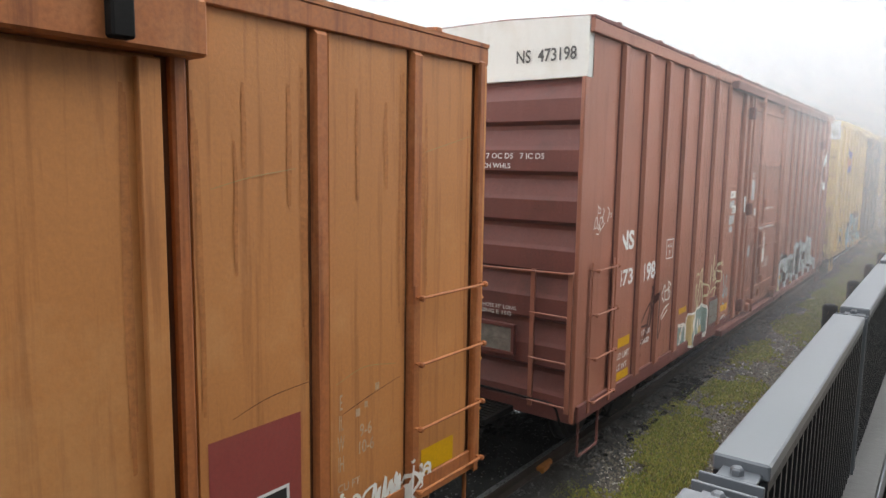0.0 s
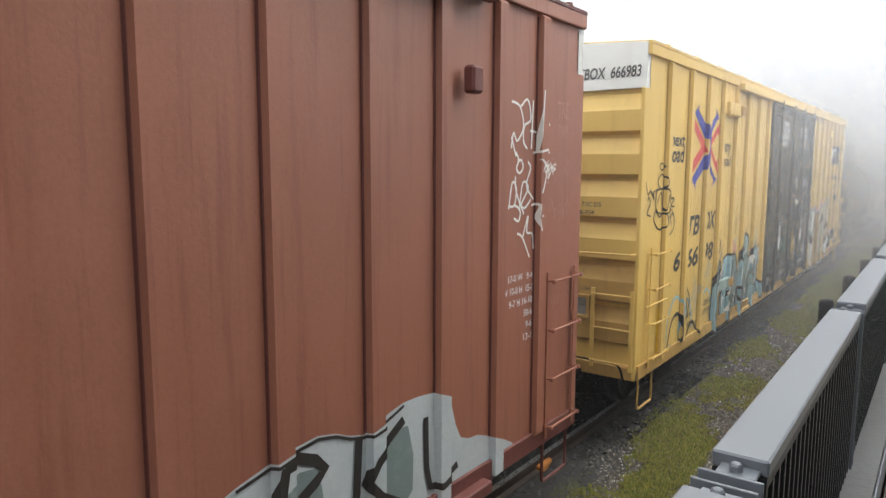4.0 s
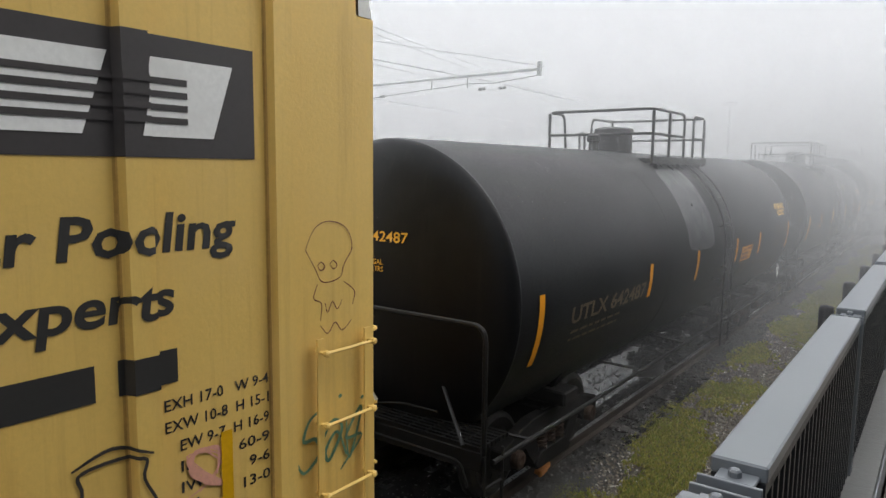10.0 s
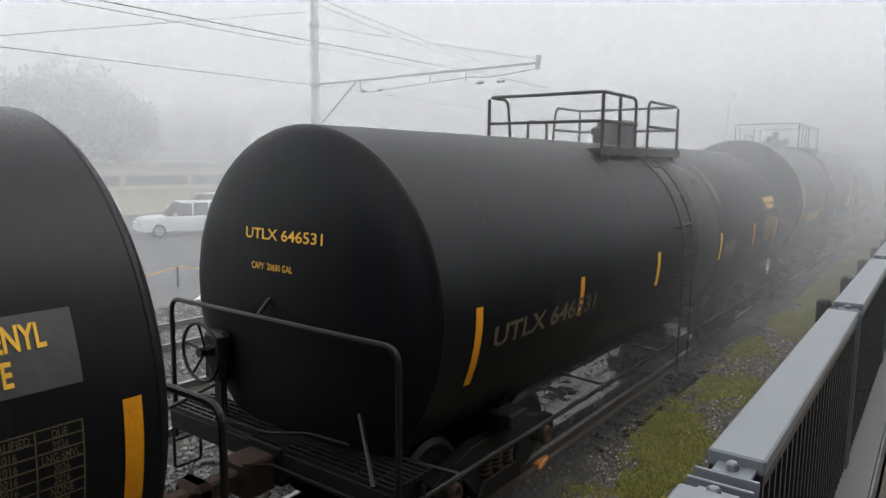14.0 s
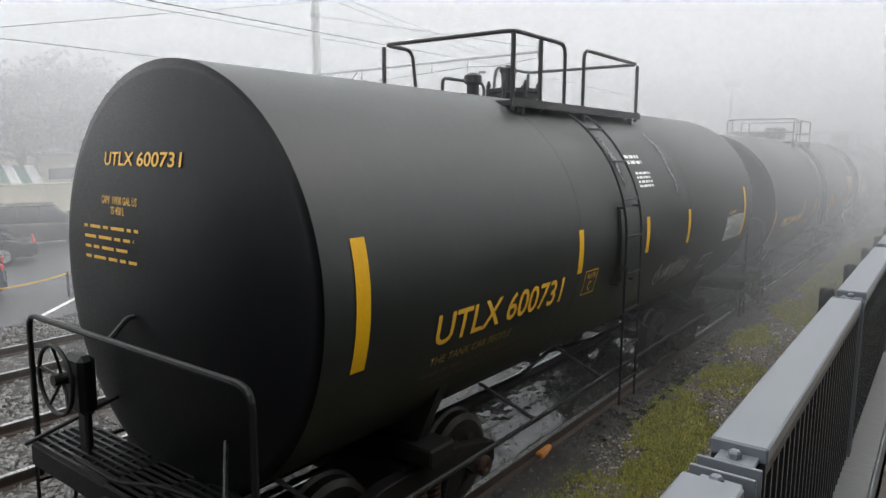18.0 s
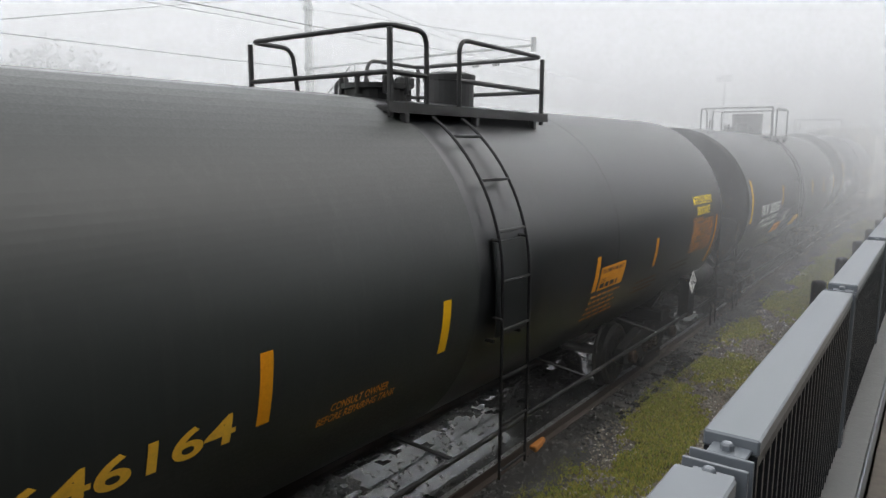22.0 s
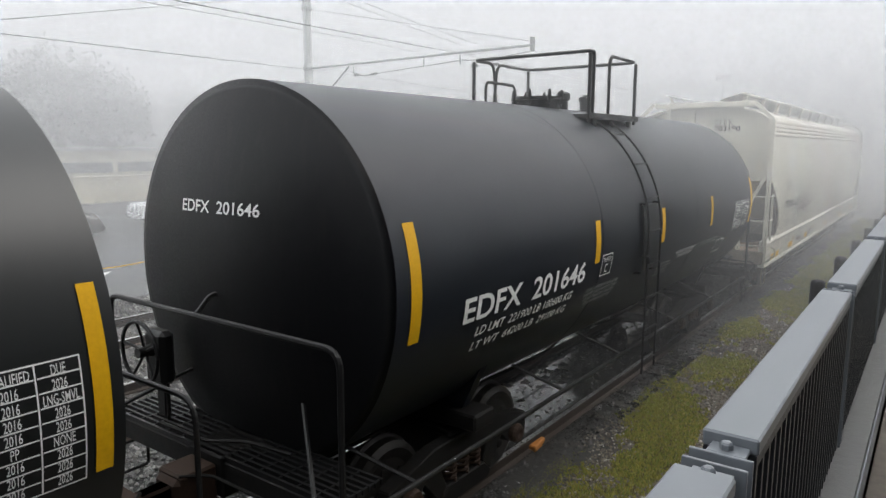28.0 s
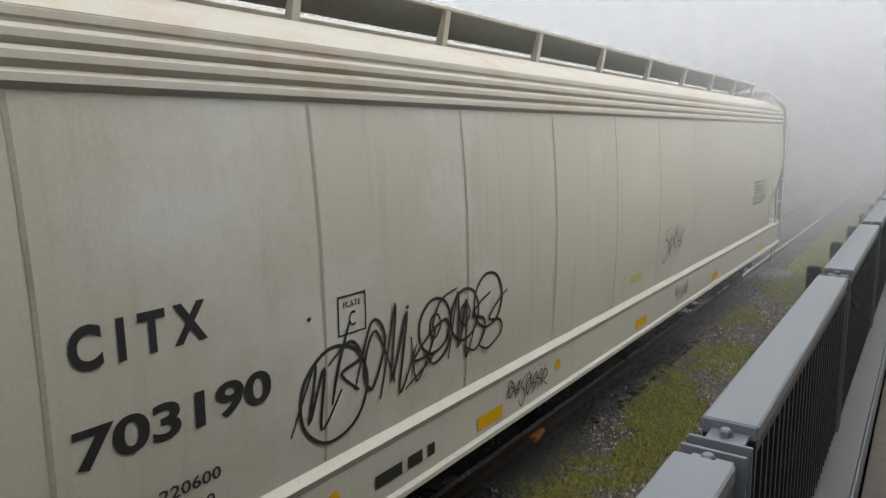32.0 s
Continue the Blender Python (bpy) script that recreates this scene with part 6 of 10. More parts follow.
TAG_HOOK = (((.03, .82), (.05, .52), (.2, .5), (.22, .78)), ((.2, .5), (.14, .34)), ((.45, 1), (.42, .5), (.5, .4), (.56, .66)), ((.6, .6), (.62, .42), (.76, .42)), ((.95, .82), (.8, .76), (.74, .62), (.9, .55), (.86, .38), (.64, .32)),
            ((.18, .12), (.45, .22), (.72, .2), (.55, .06), (.5, 0)), ((.92, .72), (1, .74)))
TAG_LOOP = (((.05, 1), (.25, .5), (.1, .3), (.5, .4)), ((.55, .85), (.7, .92), (.68, .7), (.55, .74), (.56, .86)), ((.3, .2), (.5, .62), (.6, .2)), ((.6, .45), (.86, .5), (.7, .25), (1, .36)), ((.1, .1), (.42, 0)))
TAG_HILL = (((0, 0), (.42, .5), (.6, .5), (1, .62)), ((.45, .5), (.5, .95)), ((.6, .55), (.62, .9)), ((.3, .3), (.45, .33), (.7, .25)), ((.45, .1), (.6, .14), (.8, .08)), ((1, .62), (.75, .2)))
TAG_STAR = (((0, .5), (.14, .82), (.2, .4)), ((.2, .6), (.45, .92)), ((.2, .6), (.5, .4)), ((.5, .9), (.54, .5), (.8, .45)), ((.5, .7), (.75, .76)), ((.8, 1), (.85, .45), (1, .6), (.86, .74), (1, .86), (.82, .96)), ((.2, 0), (.5, .2), (.92, .3)), ((.3, -.06), (.8, .15)))
TAG_LOW = (((0, .5), (.25, .4), (.6, 0)), ((.25, .4), (.5, .8), (.45, .5), (.7, .45), (.78, .15)), ((.65, 1), (.88, 1), (.85, .75), (.95, .5)), ((.95, .8), (1, .78)))


def tag(marks, y0, z0, w, h, width):
    bm = bmesh.new()
    for k, pts in enumerate(marks):
        first = len(bm.verts)
        stroke(bm, [(y0 + w * u, z0 + h * v) for u, v in pts], width, taper=False)
        bm.verts.ensure_lookup_table()
        for v in bm.verts[first:]:
            v.co.z += 0.0007 * k
    return bm


def brown_boxcar():
    y0, L, sill, eave, H = 6.25, 15.35, 0.80, 4.85, 1.485
    ribs = [7.09, 7.79, 8.45, 9.16, 9.865, 10.55, 11.235, 15.72, 16.41, 17.1, 17.82, 18.6, 19.34, 20.1, 20.8]
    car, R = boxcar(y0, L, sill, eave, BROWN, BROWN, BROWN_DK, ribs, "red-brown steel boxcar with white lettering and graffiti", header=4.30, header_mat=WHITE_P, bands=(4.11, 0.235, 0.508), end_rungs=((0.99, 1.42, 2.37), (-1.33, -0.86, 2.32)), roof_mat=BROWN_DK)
    q = lambda y: y - y0
    for a, c in ((12.05, 12.2), (12.42, 12.52), (15.42, 15.54)):
        part("door_post", boxes((H, H + 0.07, q(a), q(c), sill + 0.1, eave - 0.12), bevel=0.012), BROWN, car)
    plug_door(car, q(12.56), q(15.38), sill + 0.14, eave - 0.2, BROWN, H, [q(13.02), q(14.78)], [(1.2, 0.09), (2.315, 0.09), (2.785, 0.035), (3.485, 0.08), (4.42, 0.07)], q(13.8), "closed red-brown plug door", [q(13.79)])
    part("door_track", boxes((H + 0.03, H + 0.14, q(11.2), q(19.9), eave - 0.2, eave - 0.08), bevel=0.01), BROWN_DK, car, "overhead door track")
    part("door_bottom_track", boxes((H + 0.0, H + 0.12, q(11.2), q(19.9), sill - 0.04, sill + 0.06), bevel=0.01), BROWN_DK, car)
    for y, z in ((12.32, 4.35), (12.32, 1.1), (12.5, 2.75), (19.6, 4.05)):
        part("door_stop", boxes((H + 0.05, H + 0.15, q(y) - 0.07, q(y) + 0.07, z - 0.1, z + 0.1), bevel=0.02), BROWN_DK, car)
    ladder(car, BROWN, q(6.48), q(7.0), 0.85, 2.45, H + 0.03, 4)
    ladder(car, BROWN, q(20.95), q(21.5), 0.85, 2.45, H + 0.03, 4)
    W = lambda t, a, z, w, h, **k: write_side(car, t, q(a), z, w, h, k.pop("m", INK_WHITE), R, H, **k)
    W("NS", 7.20, 2.50, 0.42, 0.225, bold=0.035, rise=-0.01, label="white reporting mark")
    W("473", 7.15, 2.085, 0.48, 0.19, bold=0.03, label="white car number")
    W("198", 7.97, 2.055, 0.40, 0.225, bold=0.03, label="white car number")
    mark_side(car, flat_rects(frame_rects(q(8.74), q(9.0), 2.25, 2.51, 0.014)), INK_WHITE, R, H)
    W("PLATE", 8.79, 2.40, 0.16, 0.045, bold=0.01)
    W("F", 8.85, 2.29, 0.045, 0.075, bold=0.01)
    for a, c, z0, z1 in ((7.17, 7.62, 1.37, 1.48), (9.29, 9.71, 1.41, 1.49), (11.44, 11.88, 1.10, 1.205), (7.17, 7.62, 0.98, 1.08), (16.9, 17.15, 0.86, 0.92)):
        mark_side(car, flat_rects([(q(a), q(c), z0, z1)]), REFLECT, R, H, label="yellow reflective tape")
    W("LD LMT", 7.27, 1.23, 0.36, 0.075, bold=0.015), W("LT WT", 7.27, 1.10, 0.3, 0.07, bold=0.015)
    W("217600", 7.93, 1.37, 0.36, 0.075, bold=0.015), W("68400", 7.95, 1.26, 0.32, 0.07, bold=0.015)
    mark_side(car, flat_rects([(q(7.19), q(7.57), 0.83, 0.95)]), REFLECT, R, H, 0.004, label="yellow notice plate")
    W("THIS CAR", 7.23, 0.90, 0.28, 0.035, m=INK_BLACK, bold=0.01), W("EXCESS HEIGHT", 7.22, 0.85, 0.32, 0.03, m=INK_BLACK, bold=0.01)
    for a, c, z0, z1, up in ((11.655, 11.975, 2.955, 3.065, 0.006), (11.785, 12.025, 2.70, 2.83, 0.009), (12.265, 12.375, 2.71, 2.966, 0.076), (12.58, 12.81, 2.55, 2.69, 0.056), (13.085, 13.285, 2.61, 2.735, 0.056)):
        mark_side(car, flat_rects([(q(a), q(c), z0, z1)]), SPRAY_WHITE, R, H, up, label="white bar-coded paper label")
        up_right = z1 - z0 > c - a
        n = 11
        bc = [(q(a) + 0.02, q(c) - 0.02, z0 + 0.02 + (z1 - z0 - 0.04) * k / n, z0 + 0.02 + (z1 - z0 - 0.04) * (k + 0.25 + 0.35 * (k % 2)) / n) if up_right else
              (q(a) + 0.03 + (c - a - 0.06) * 0.6 * k / n, q(a) + 0.03 + (c - a - 0.06) * 0.6 * (k + 0.25 + 0.35 * (k % 2)) / n, z0 + 0.02, z1 - 0.03) for k in range(n)]
        mark_side(car, flat_rects(bc), INK_BLACK, R, H, up + 0.003, label="printed bar code")
    for a, c, z0, z1, up, cut in ((11.65, 11.925, 2.80, 2.91, 0.005, 1), (11.655, 11.955, 2.53, 2.67, 0.005, 2), (11.69, 11.89, 2.40, 2.49, 0.005, 3), (12.2, 12.36, 2.545, 2.645, 0.005, 4), (12.82, 13.03, 2.9, 3.22, 0.056, 5), (12.59, 12.83, 2.9, 3.01, 0.056, 6), (12.775, 12.97, 1.89, 2.075, 0.056, 7)):
        rng = random.Random(cut)
        m = 14
        edge = [(q(a) + (c - a) * (0.5 + 0.5 * max(-1, min(1, 1.5 * math.cos(t)))) + rng.uniform(-0.012, 0.012), z0 + (z1 - z0) * (0.5 + 0.5 * max(-1, min(1, 1.5 * math.sin(t)))) + rng.uniform(-0.012, 0.012)) for t in [2 * math.pi * k / m for k in range(m)]]
        mark_side(car, blob(bmesh.new(), edge, 2), LABEL_GREY, R, H, up, label="torn grey paper label")
    W("SECURITY\nDEVICE\nONLY", 12.69, 3.14, 0.22, 0.19, bold=0.01).location.x = 0.06
    mark_side(car, flat_rects(frame_rects(q(12.67), q(12.94), 3.11, 3.36, 0.01)), INK_WHITE, R, H, 0.064)
    W("OPENING W 10-0 H 12-4", 13.98, 2.68, 0.6, 0.045, bold=0.014).location.x = 0.06
    W("CLOSE AND LOCK DOORS BEFORE MOVING CAR", 13.3, 2.335, 1.25, 0.05, bold=0.014).location.x = 0.098
    W("OPEN", 13.68, 2.2, 0.12, 0.045, bold=0.014, rise=0.03).location.x = 0.114
    W("CLOSE", 13.97, 2.22, 0.14, 0.04, bold=0.014).location.x = 0.06
    W("STANDARD CAR\nSEAL ONLY", 14.09, 1.60, 0.4, 0.11, bold=0.012).location.x = 0.06
    mark_side(car, flat_rects(frame_rects(q(14.05), q(14.53), 1.57, 1.74, 0.01)), INK_WHITE, R, H, 0.062)
    mark_side(car, flat_rects([(q(13.24), q(13.45), 1.6, 1.8)]), INK_BLACK, R, H, 0.055, label="small black painted-out square")
    mark_side(car, tag(TAG_MID, q(6.50), 2.68, 0.43, 0.36, 0.009), SPRAY_WHITE, R, H, 0.005, "graffiti", "thin white scrawled tag")
    mark_side(car, tag(TAG_STAR, q(8.56), 1.5, 0.4, 0.46, 0.022), SPRAY_WHITE, R, H, 0.005, "graffiti", "white spray tag")
    mark_side(car, scribble(5, q(7.9), 1.0, 0.6, 1.0, width=0.035), BLACK_FAINT, R, H, 0.005, "graffiti", "faint dark spray tag")
    mark_side(car, tag(TAG_SAND, q(9.98), 1.34, 0.6, 0.58, 0.03), SPRAY_PALE_SAND, R, H, 0.005, "graffiti", "sand-coloured spray tag")
    mark_side(car, tag(TAG_HOOK, q(10.72), 1.42, 0.55, 0.68, 0.032), SPRAY_PALE_SAND, R, H, 0.005, "graffiti", "sand-coloured spray tag")
    mark_side(car, tag(TAG_LOOP, q(11.53), 1.2, 0.34, 0.52, 0.02), SPRAY_BLUE, R, H, 0.005, "graffiti", "small pale blue tag")
    mark_side(car, tag(TAG_HILL, q(9.28), 1.62, 0.4, 0.45, 0.007), SPRAY_FAINT_PINK, R, H, 0.005, "graffiti", "thin scratched hill drawing")
    mark_side(car, tag(TAG_LOOP, q(12.57), 1.6, 0.25, 0.36, 0.008), SPRAY_WHITE, R, H, 0.056, "graffiti", "thin white scrawl on the door")
    sprayed_piece(car, R, H, 31, q(9.28), 0.83, 1.25, 0.6, [SPRAY_TEAL, SPRAY_SAND], SPRAY_WHITE, 3, proud=0.005)
    # pale angular piece past the door: one mass of paint with black letters in it
    mark_side(car, blob(bmesh.new(), [(q(a), z) for a, z in ((15.48, 0.83), (15.55, 1.3), (15.85, 1.72), (16.2, 1.62), (16.7, 1.5), (17.1, 1.55), (17.5, 1.7), (18.1, 1.8), (18.5, 1.68), (18.9, 1.78), (19.4, 1.7), (19.6, 1.3), (19.95, 1.2), (20.2, 0.83))], 3), SPRAY_PALE, R, H, 0.004, "graffiti", "pale sprayed mass of paint")
    mark_side(car, blob(bmesh.new(), [(q(a), z) for a, z in ((15.47, 0.83), (15.5, 1.25), (15.62, 1.3), (15.7, 0.98), (16.2, 0.9), (16.3, 0.83))], 3), SPRAY_PALE_SAND, R, H, 0.007, "graffiti", "cream sprayed edge")
    blue = [((16.0, 1.3), (16.25, 1.4), (16.3, 1.05), (16.05, 1.0)), ((16.95, 1.35), (17.25, 1.5), (17.3, 1.15), (17.0, 1.1)), ((17.8, 1.55), (18.1, 1.6), (18.1, 1.2), (17.85, 1.15)), ((18.7, 1.5), (18.95, 1.6), (19.0, 1.1), (18.7, 1.0))]
    for pts in blue:
        mark_side(car, blob(bmesh.new(), [(q(a), z) for a, z in pts], 2), SPRAY_GREYBLUE, R, H, 0.007, "graffiti", "grey-blue sprayed facet")
    for pts, wd in ((((16.35, 1.55), (15.95, 1.5), (15.9, 1.3), (16.3, 1.2), (16.28, 0.98), (15.85, 0.95)), 0.075), (((16.55, 0.92), (16.75, 1.48), (17.0, 0.95)), 0.07), (((16.62, 1.12), (16.95, 1.14)), 0.05), (((17.15, 0.95), (17.2, 1.58), (17.5, 1.5), (17.25, 1.27), (17.55, 1.12), (17.2, 0.96)), 0.07),
                    (((17.75, 0.98), (17.8, 1.7), (18.15, 1.58), (17.85, 1.35), (18.25, 0.98)), 0.075), (((18.4, 1.0), (18.45, 1.68)), 0.07), (((18.9, 1.66), (18.5, 1.35), (18.95, 1.0)), 0.07), (((19.15, 1.6), (19.2, 1.05), (19.55, 1.1)), 0.06),
                    (((15.52, 1.3), (15.85, 1.7), (16.2, 1.6), (16.7, 1.48)), 0.022), (((17.5, 1.68), (18.1, 1.78), (18.5, 1.66), (18.9, 1.76)), 0.022)):
        mark_side(car, stroke(bmesh.new(), [(q(a), z) for a, z in pts], wd, False, 3, taper=False), SPRAY_BLACK, R, H, 0.0105, "graffiti", "black sprayed letter")
    mark_side(car, flat_rects([(q(15.66), q(16.02), 1.12, 1.2)]), ORANGE_TAPE, R, H, 0.013, label="amber reflective tape")
    fr = part("card_board", boxes((H, H + 0.03, q(10.68), q(11.33), 0.98, 1.43), bevel=0.006), BROWN_DK, car, "route card board with grey planks")
    for k in range(3):
        part("board_plank", boxes((H + 0.028, H + 0.042, q(10.73), q(11.28), 1.02 + 0.125 * k, 1.135 + 0.125 * k), bevel=0.004), OLD_PLANK, fr)
    W("60 K", 11.55, 0.955, 0.26, 0.075, bold=0.02)
    # far third, seen as the car leaves
    for k, (a, z, w, h, marks) in enumerate(((20.30, 3.44, 0.66, 0.64, TAG_TOP), (20.26, 2.86, 0.66, 0.68, TAG_MID), (20.42, 2.62, 0.36, 0.46, TAG_LOW))):
        mark_side(car, tag(marks, q(a), z, w, h, 0.021), SPRAY_WHITE, R, H, 0.005, "graffiti", "quick white spray tag")
    mark_side(car, scribble(250, q(20.78), 3.3, 0.3, 0.16, width=0.014), SPRAY_WHITE, R, H, 0.005, "graffiti", "thin white tag")
    for k, (a, z, w, h) in enumerate(((21.0, 3.3, 0.42, 0.24), (20.98, 2.9, 0.4, 0.24), (21.05, 2.05, 0.36, 0.2))):
        mark_side(car, scribble(260 + k, q(a), z, w, h, width=0.007), SPRAY_FAINT_PINK, R, H, 0.005, "graffiti", "thin pink scrawl")
    W("TRE", 21.12, 3.86, 0.22, 0.15, m=SPRAY_FAINT_PINK, bold=0.0), W("TWP", 21.13, 3.67, 0.2, 0.13, m=SPRAY_FAINT_PINK, bold=0.0)
    for k, t in enumerate(("H 17-0 W   9-4", "W 10-8 H  15-1", "9-7 H 16-10", "50-6", "9-6", "13-1")):
        w = 0.036 * len(t)
        W(t, 20.70 - w, 2.43 - 0.11 * k, w, 0.062, bold=0.014)
    E = lambda t, x, z, w, h, m=INK_WHITE, b=0.012: decal("lettering", drape(fit_to(letters(t, b), x, z, w, h), on_end(-0.056)), m, car)
    E("SPRG 7 OC D5   7 IC D5", 0.12, 3.50, 0.94, 0.06), E("36 INCH WHLS", 0.12, 3.40, 0.54, 0.055)
    E("BRAKE LINE HOSE 39\" LONG", 0.02, 1.89, 0.76, 0.045), E("CUSHIONING E 15G", 0.02, 1.825, 0.7, 0.045), E("DO NOT GROUND TO COUPLER WHEN WELDING", -0.3, 1.33, 0.6, 0.03, INK_GREY_Y)
    E2 = lambda t, x, z, w, h: decal("lettering", drape(fit_to(letters(t, 0.015), x, z, w, h), on_end(-0.024)), INK_GREY, car)
    E2("NS  473198", 0.68, 4.47, 0.68, 0.13), E2("EXCESS HEIGHT CAR", -1.38, 4.40, 0.95, 0.085)
    route_board(car, 0.17, 0.785, 1.4, 1.74, BROWN_DK, "red-brown card board with grey planks")
    return car


INK_GREY = paint("grey_stencil_paint", (0.09, 0.085, 0.08), 0.6, grain=0.2, bump=0.02)
BLACK_FAINT = paint("thin_dark_spray_paint", (0.085, 0.03, 0.022), 0.6, grain=0.2, bump=0.02)


def emblem(car, R, H, q):
    """The crossed red and blue bars between two ribs."""
    cy, cz = q(25.86), 3.70
    def bar(pts, mat, label):
        one = bmesh.new()
        f = one.faces.new([one.verts.new((cy + a, cz + b, 0)) for a, b in pts])
        f.normal_update()
        bmesh.ops.triangulate(one, faces=[f])
        mark_side(car, one, mat, R, H, 0.005, "emblem_bar", label)
    for pts in (((-0.66, 0.46), (-0.43, 0.59), (-0.47, 0.51), (-0.03, 0.30), (-0.11, 0.12), (-0.60, 0.43)),
                ((-0.68, -0.45), (-0.45, -0.60), (-0.48, -0.52), (-0.04, -0.29), (-0.15, -0.14), (-0.62, -0.43)),
                ((0.05, 0.28), (0.41, 0.50), (0.38, 0.59), (0.60, 0.45), (0.49, 0.42), (0.16, 0.19)),
                ((0.04, -0.26), (0.43, -0.49), (0.36, -0.59), (0.59, -0.47), (0.46, -0.43), (0.15, -0.19))):
        bar(pts, BLUE, "blue bar of the crossed emblem")
    bar(((-0.03, 0.30), (0.07, 0.20), (0.11, 0.02), (0.06, -0.17), (-0.04, -0.29), (-0.15, -0.14), (-0.05, -0.08), (-0.02, 0.02), (-0.04, 0.10), (-0.11, 0.12)), BLUE, "blue half ring of the crossed emblem")
    bar(((-0.67, 0.40), (-0.13, 0.09), (-0.10, -0.07), (-0.68, -0.40), (-0.68, -0.14), (-0.62, -0.19), (-0.27, 0.0), (-0.60, 0.21), (-0.67, 0.14)), RED, "red bar of the crossed emblem")
    bar(((0.63, 0.39), (0.19, 0.12), (0.17, -0.05), (0.61, -0.40), (0.60, -0.16), (0.51, -0.21), (0.21, 0.01), (0.52, 0.22), (0.62, 0.17)), RED, "red bar of the crossed emblem")


def yellow_boxcar():
    y0, L, sill, eave, H = 23.36, 17.72, 0.80, 4.85, 1.485
    ribs = [24.13, 25.0, 25.82, 26.59, 27.41, 28.18, 29.0, 29.80, 35.6, 36.42, 37.23, 38.04, 38.81, 39.54, 40.37]
    car, R = boxcar(y0, L, sill, eave, YELLOW, YELLOW, YELLOW_DK, ribs, "yellow steel boxcar with black doors, lettering and graffiti", header=4.34, header_mat=WHITE_P, roof_mat=YELLOW)
    q = lambda y: y - y0
    z1 = eave - 0.2
    plug_door(car, q(29.95), q(32.33), sill + 0.14, z1, BLACK_DOOR, H, [q(30.5), q(31.79)], [(1.2, 0.09), (2.315, 0.09), (2.70, 0.035), (3.485, 0.09), (4.42, 0.07)], q(31.0), "closed black plug door", [q(31.0)])
    plug_door(car, q(32.40), q(34.66), sill + 0.14, z1, BLACK_DOOR, H, [q(32.89), q(34.24)], [(1.2, 0.09), (2.315, 0.09), (2.70, 0.035), (3.485, 0.09), (4.42, 0.07)], q(33.44), "closed black plug door", [q(33.44)])
    part("door_astragal", boxes((H, H + 0.075, q(32.3), q(32.43), sill + 0.1, z1), bevel=0.008), BLACK_DOOR, car, "black strip over the joint of the doors")
    part("latch_tongue", boxes((H + 0.09, H + 0.13, q(32.28), q(32.44), 2.74, 2.80), bevel=0.012), RUST_BARE, car, "rusty latch tongue")
    part("door_post", boxes((H, H + 0.06, q(34.66), q(34.74), sill + 0.1, z1), bevel=0.008), BLACK_DOOR, car)
    part("door_track", boxes((H + 0.03, H + 0.13, q(27.4), q(39.3), eave - 0.19, eave - 0.08), bevel=0.01), YELLOW, car, "overhead door track")
    part("door_bottom_track", boxes((H, H + 0.05, q(27.4), q(39.3), sill - 0.03, sill + 0.04), bevel=0.008), YELLOW_DK, car)
    for y in (30.02, 34.6):
        for z in (2.55, 3.0):
            part("hinge", boxes((H + 0.05, H + 0.12, q(y) - 0.06, q(y) + 0.06, z - 0.05, z + 0.05), bevel=0.012), BLACK_DOOR, car)
    hinge_block(car, YELLOW, YELLOW_DK, q(26.66), q(27.42), 4.22, 4.42, H)
    hinge_block(car, SPRAY_TEAL, YELLOW_DK, q(26.66), q(27.42), 1.40, 1.58, H - 0.05)
    hinge_block(car, YELLOW, YELLOW_DK, q(37.3), q(38.04), 4.22, 4.42, H)
    hinge_block(car, SPRAY_CREAM, YELLOW_DK, q(37.3), q(38.04), 1.40, 1.58, H - 0.05)
    ladder(car, YELLOW, q(23.62), q(24.16), 0.9, 2.42, H + 0.04, 4)
    ladder(car, YELLOW, q(40.62), q(41.02), 0.9, 2.42, H + 0.04, 4)
    part("long_rung", tubes([((H + 0.06, q(22.9) + 0.55, 1.7), (H + 0.06, q(24.2), 1.7))], 0.012, 6), YELLOW, car)
    W = lambda t, a, z, w, h, **k: write_side(car, t, q(a), z, w, h, k.pop("m", INK_BLACK), R, H, **k)
    W("next", 24.28, 3.68, 0.56, 0.155, bold=0.022, lean=0.15), W("load", 24.27, 3.47, 0.57, 0.22, bold=0.022, lean=0.15)
    W("any", 26.80, 3.58, 0.42, 0.2, bold=0.02, lean=0.15), W("road", 26.73, 3.42, 0.52, 0.18, bold=0.02, lean=0.15)
    emblem(car, R, H, q)
    W("TB", 25.10, 2.43, 0.58, 0.29, bold=0.03, lean=0.2), W("OX", 25.94, 2.46, 0.56, 0.28, bold=0.03, lean=0.2)
    W("6", 24.58, 1.99, 0.27, 0.27, bold=0.03, lean=0.2), W("66", 25.12, 1.97, 0.56, 0.29, bold=0.03, lean=0.2)
    W("98", 25.94, 1.97, 0.52, 0.29, bold=0.03, lean=0.2), W("3", 26.72, 1.98, 0.2, 0.26, bold=0.03, lean=0.2)
    mark_side(car, flat_rects(frame_rects(q(27.62), q(27.85), 2.28, 2.55, 0.012)), INK_BLACK, R, H)
    W("PLATE\nF", 27.66, 2.33, 0.15, 0.16, bold=0.01)
    W("208500", 26.05, 1.28, 0.5, 0.085, bold=0.01, rise=0.02), W("77500", 26.08, 1.13, 0.46, 0.085, bold=0.01, rise=0.02)
    W("LD LMT", 25.1, 1.24, 0.45, 0.08, bold=0.01), W("LT WT", 25.1, 1.08, 0.4, 0.08, bold=0.01)
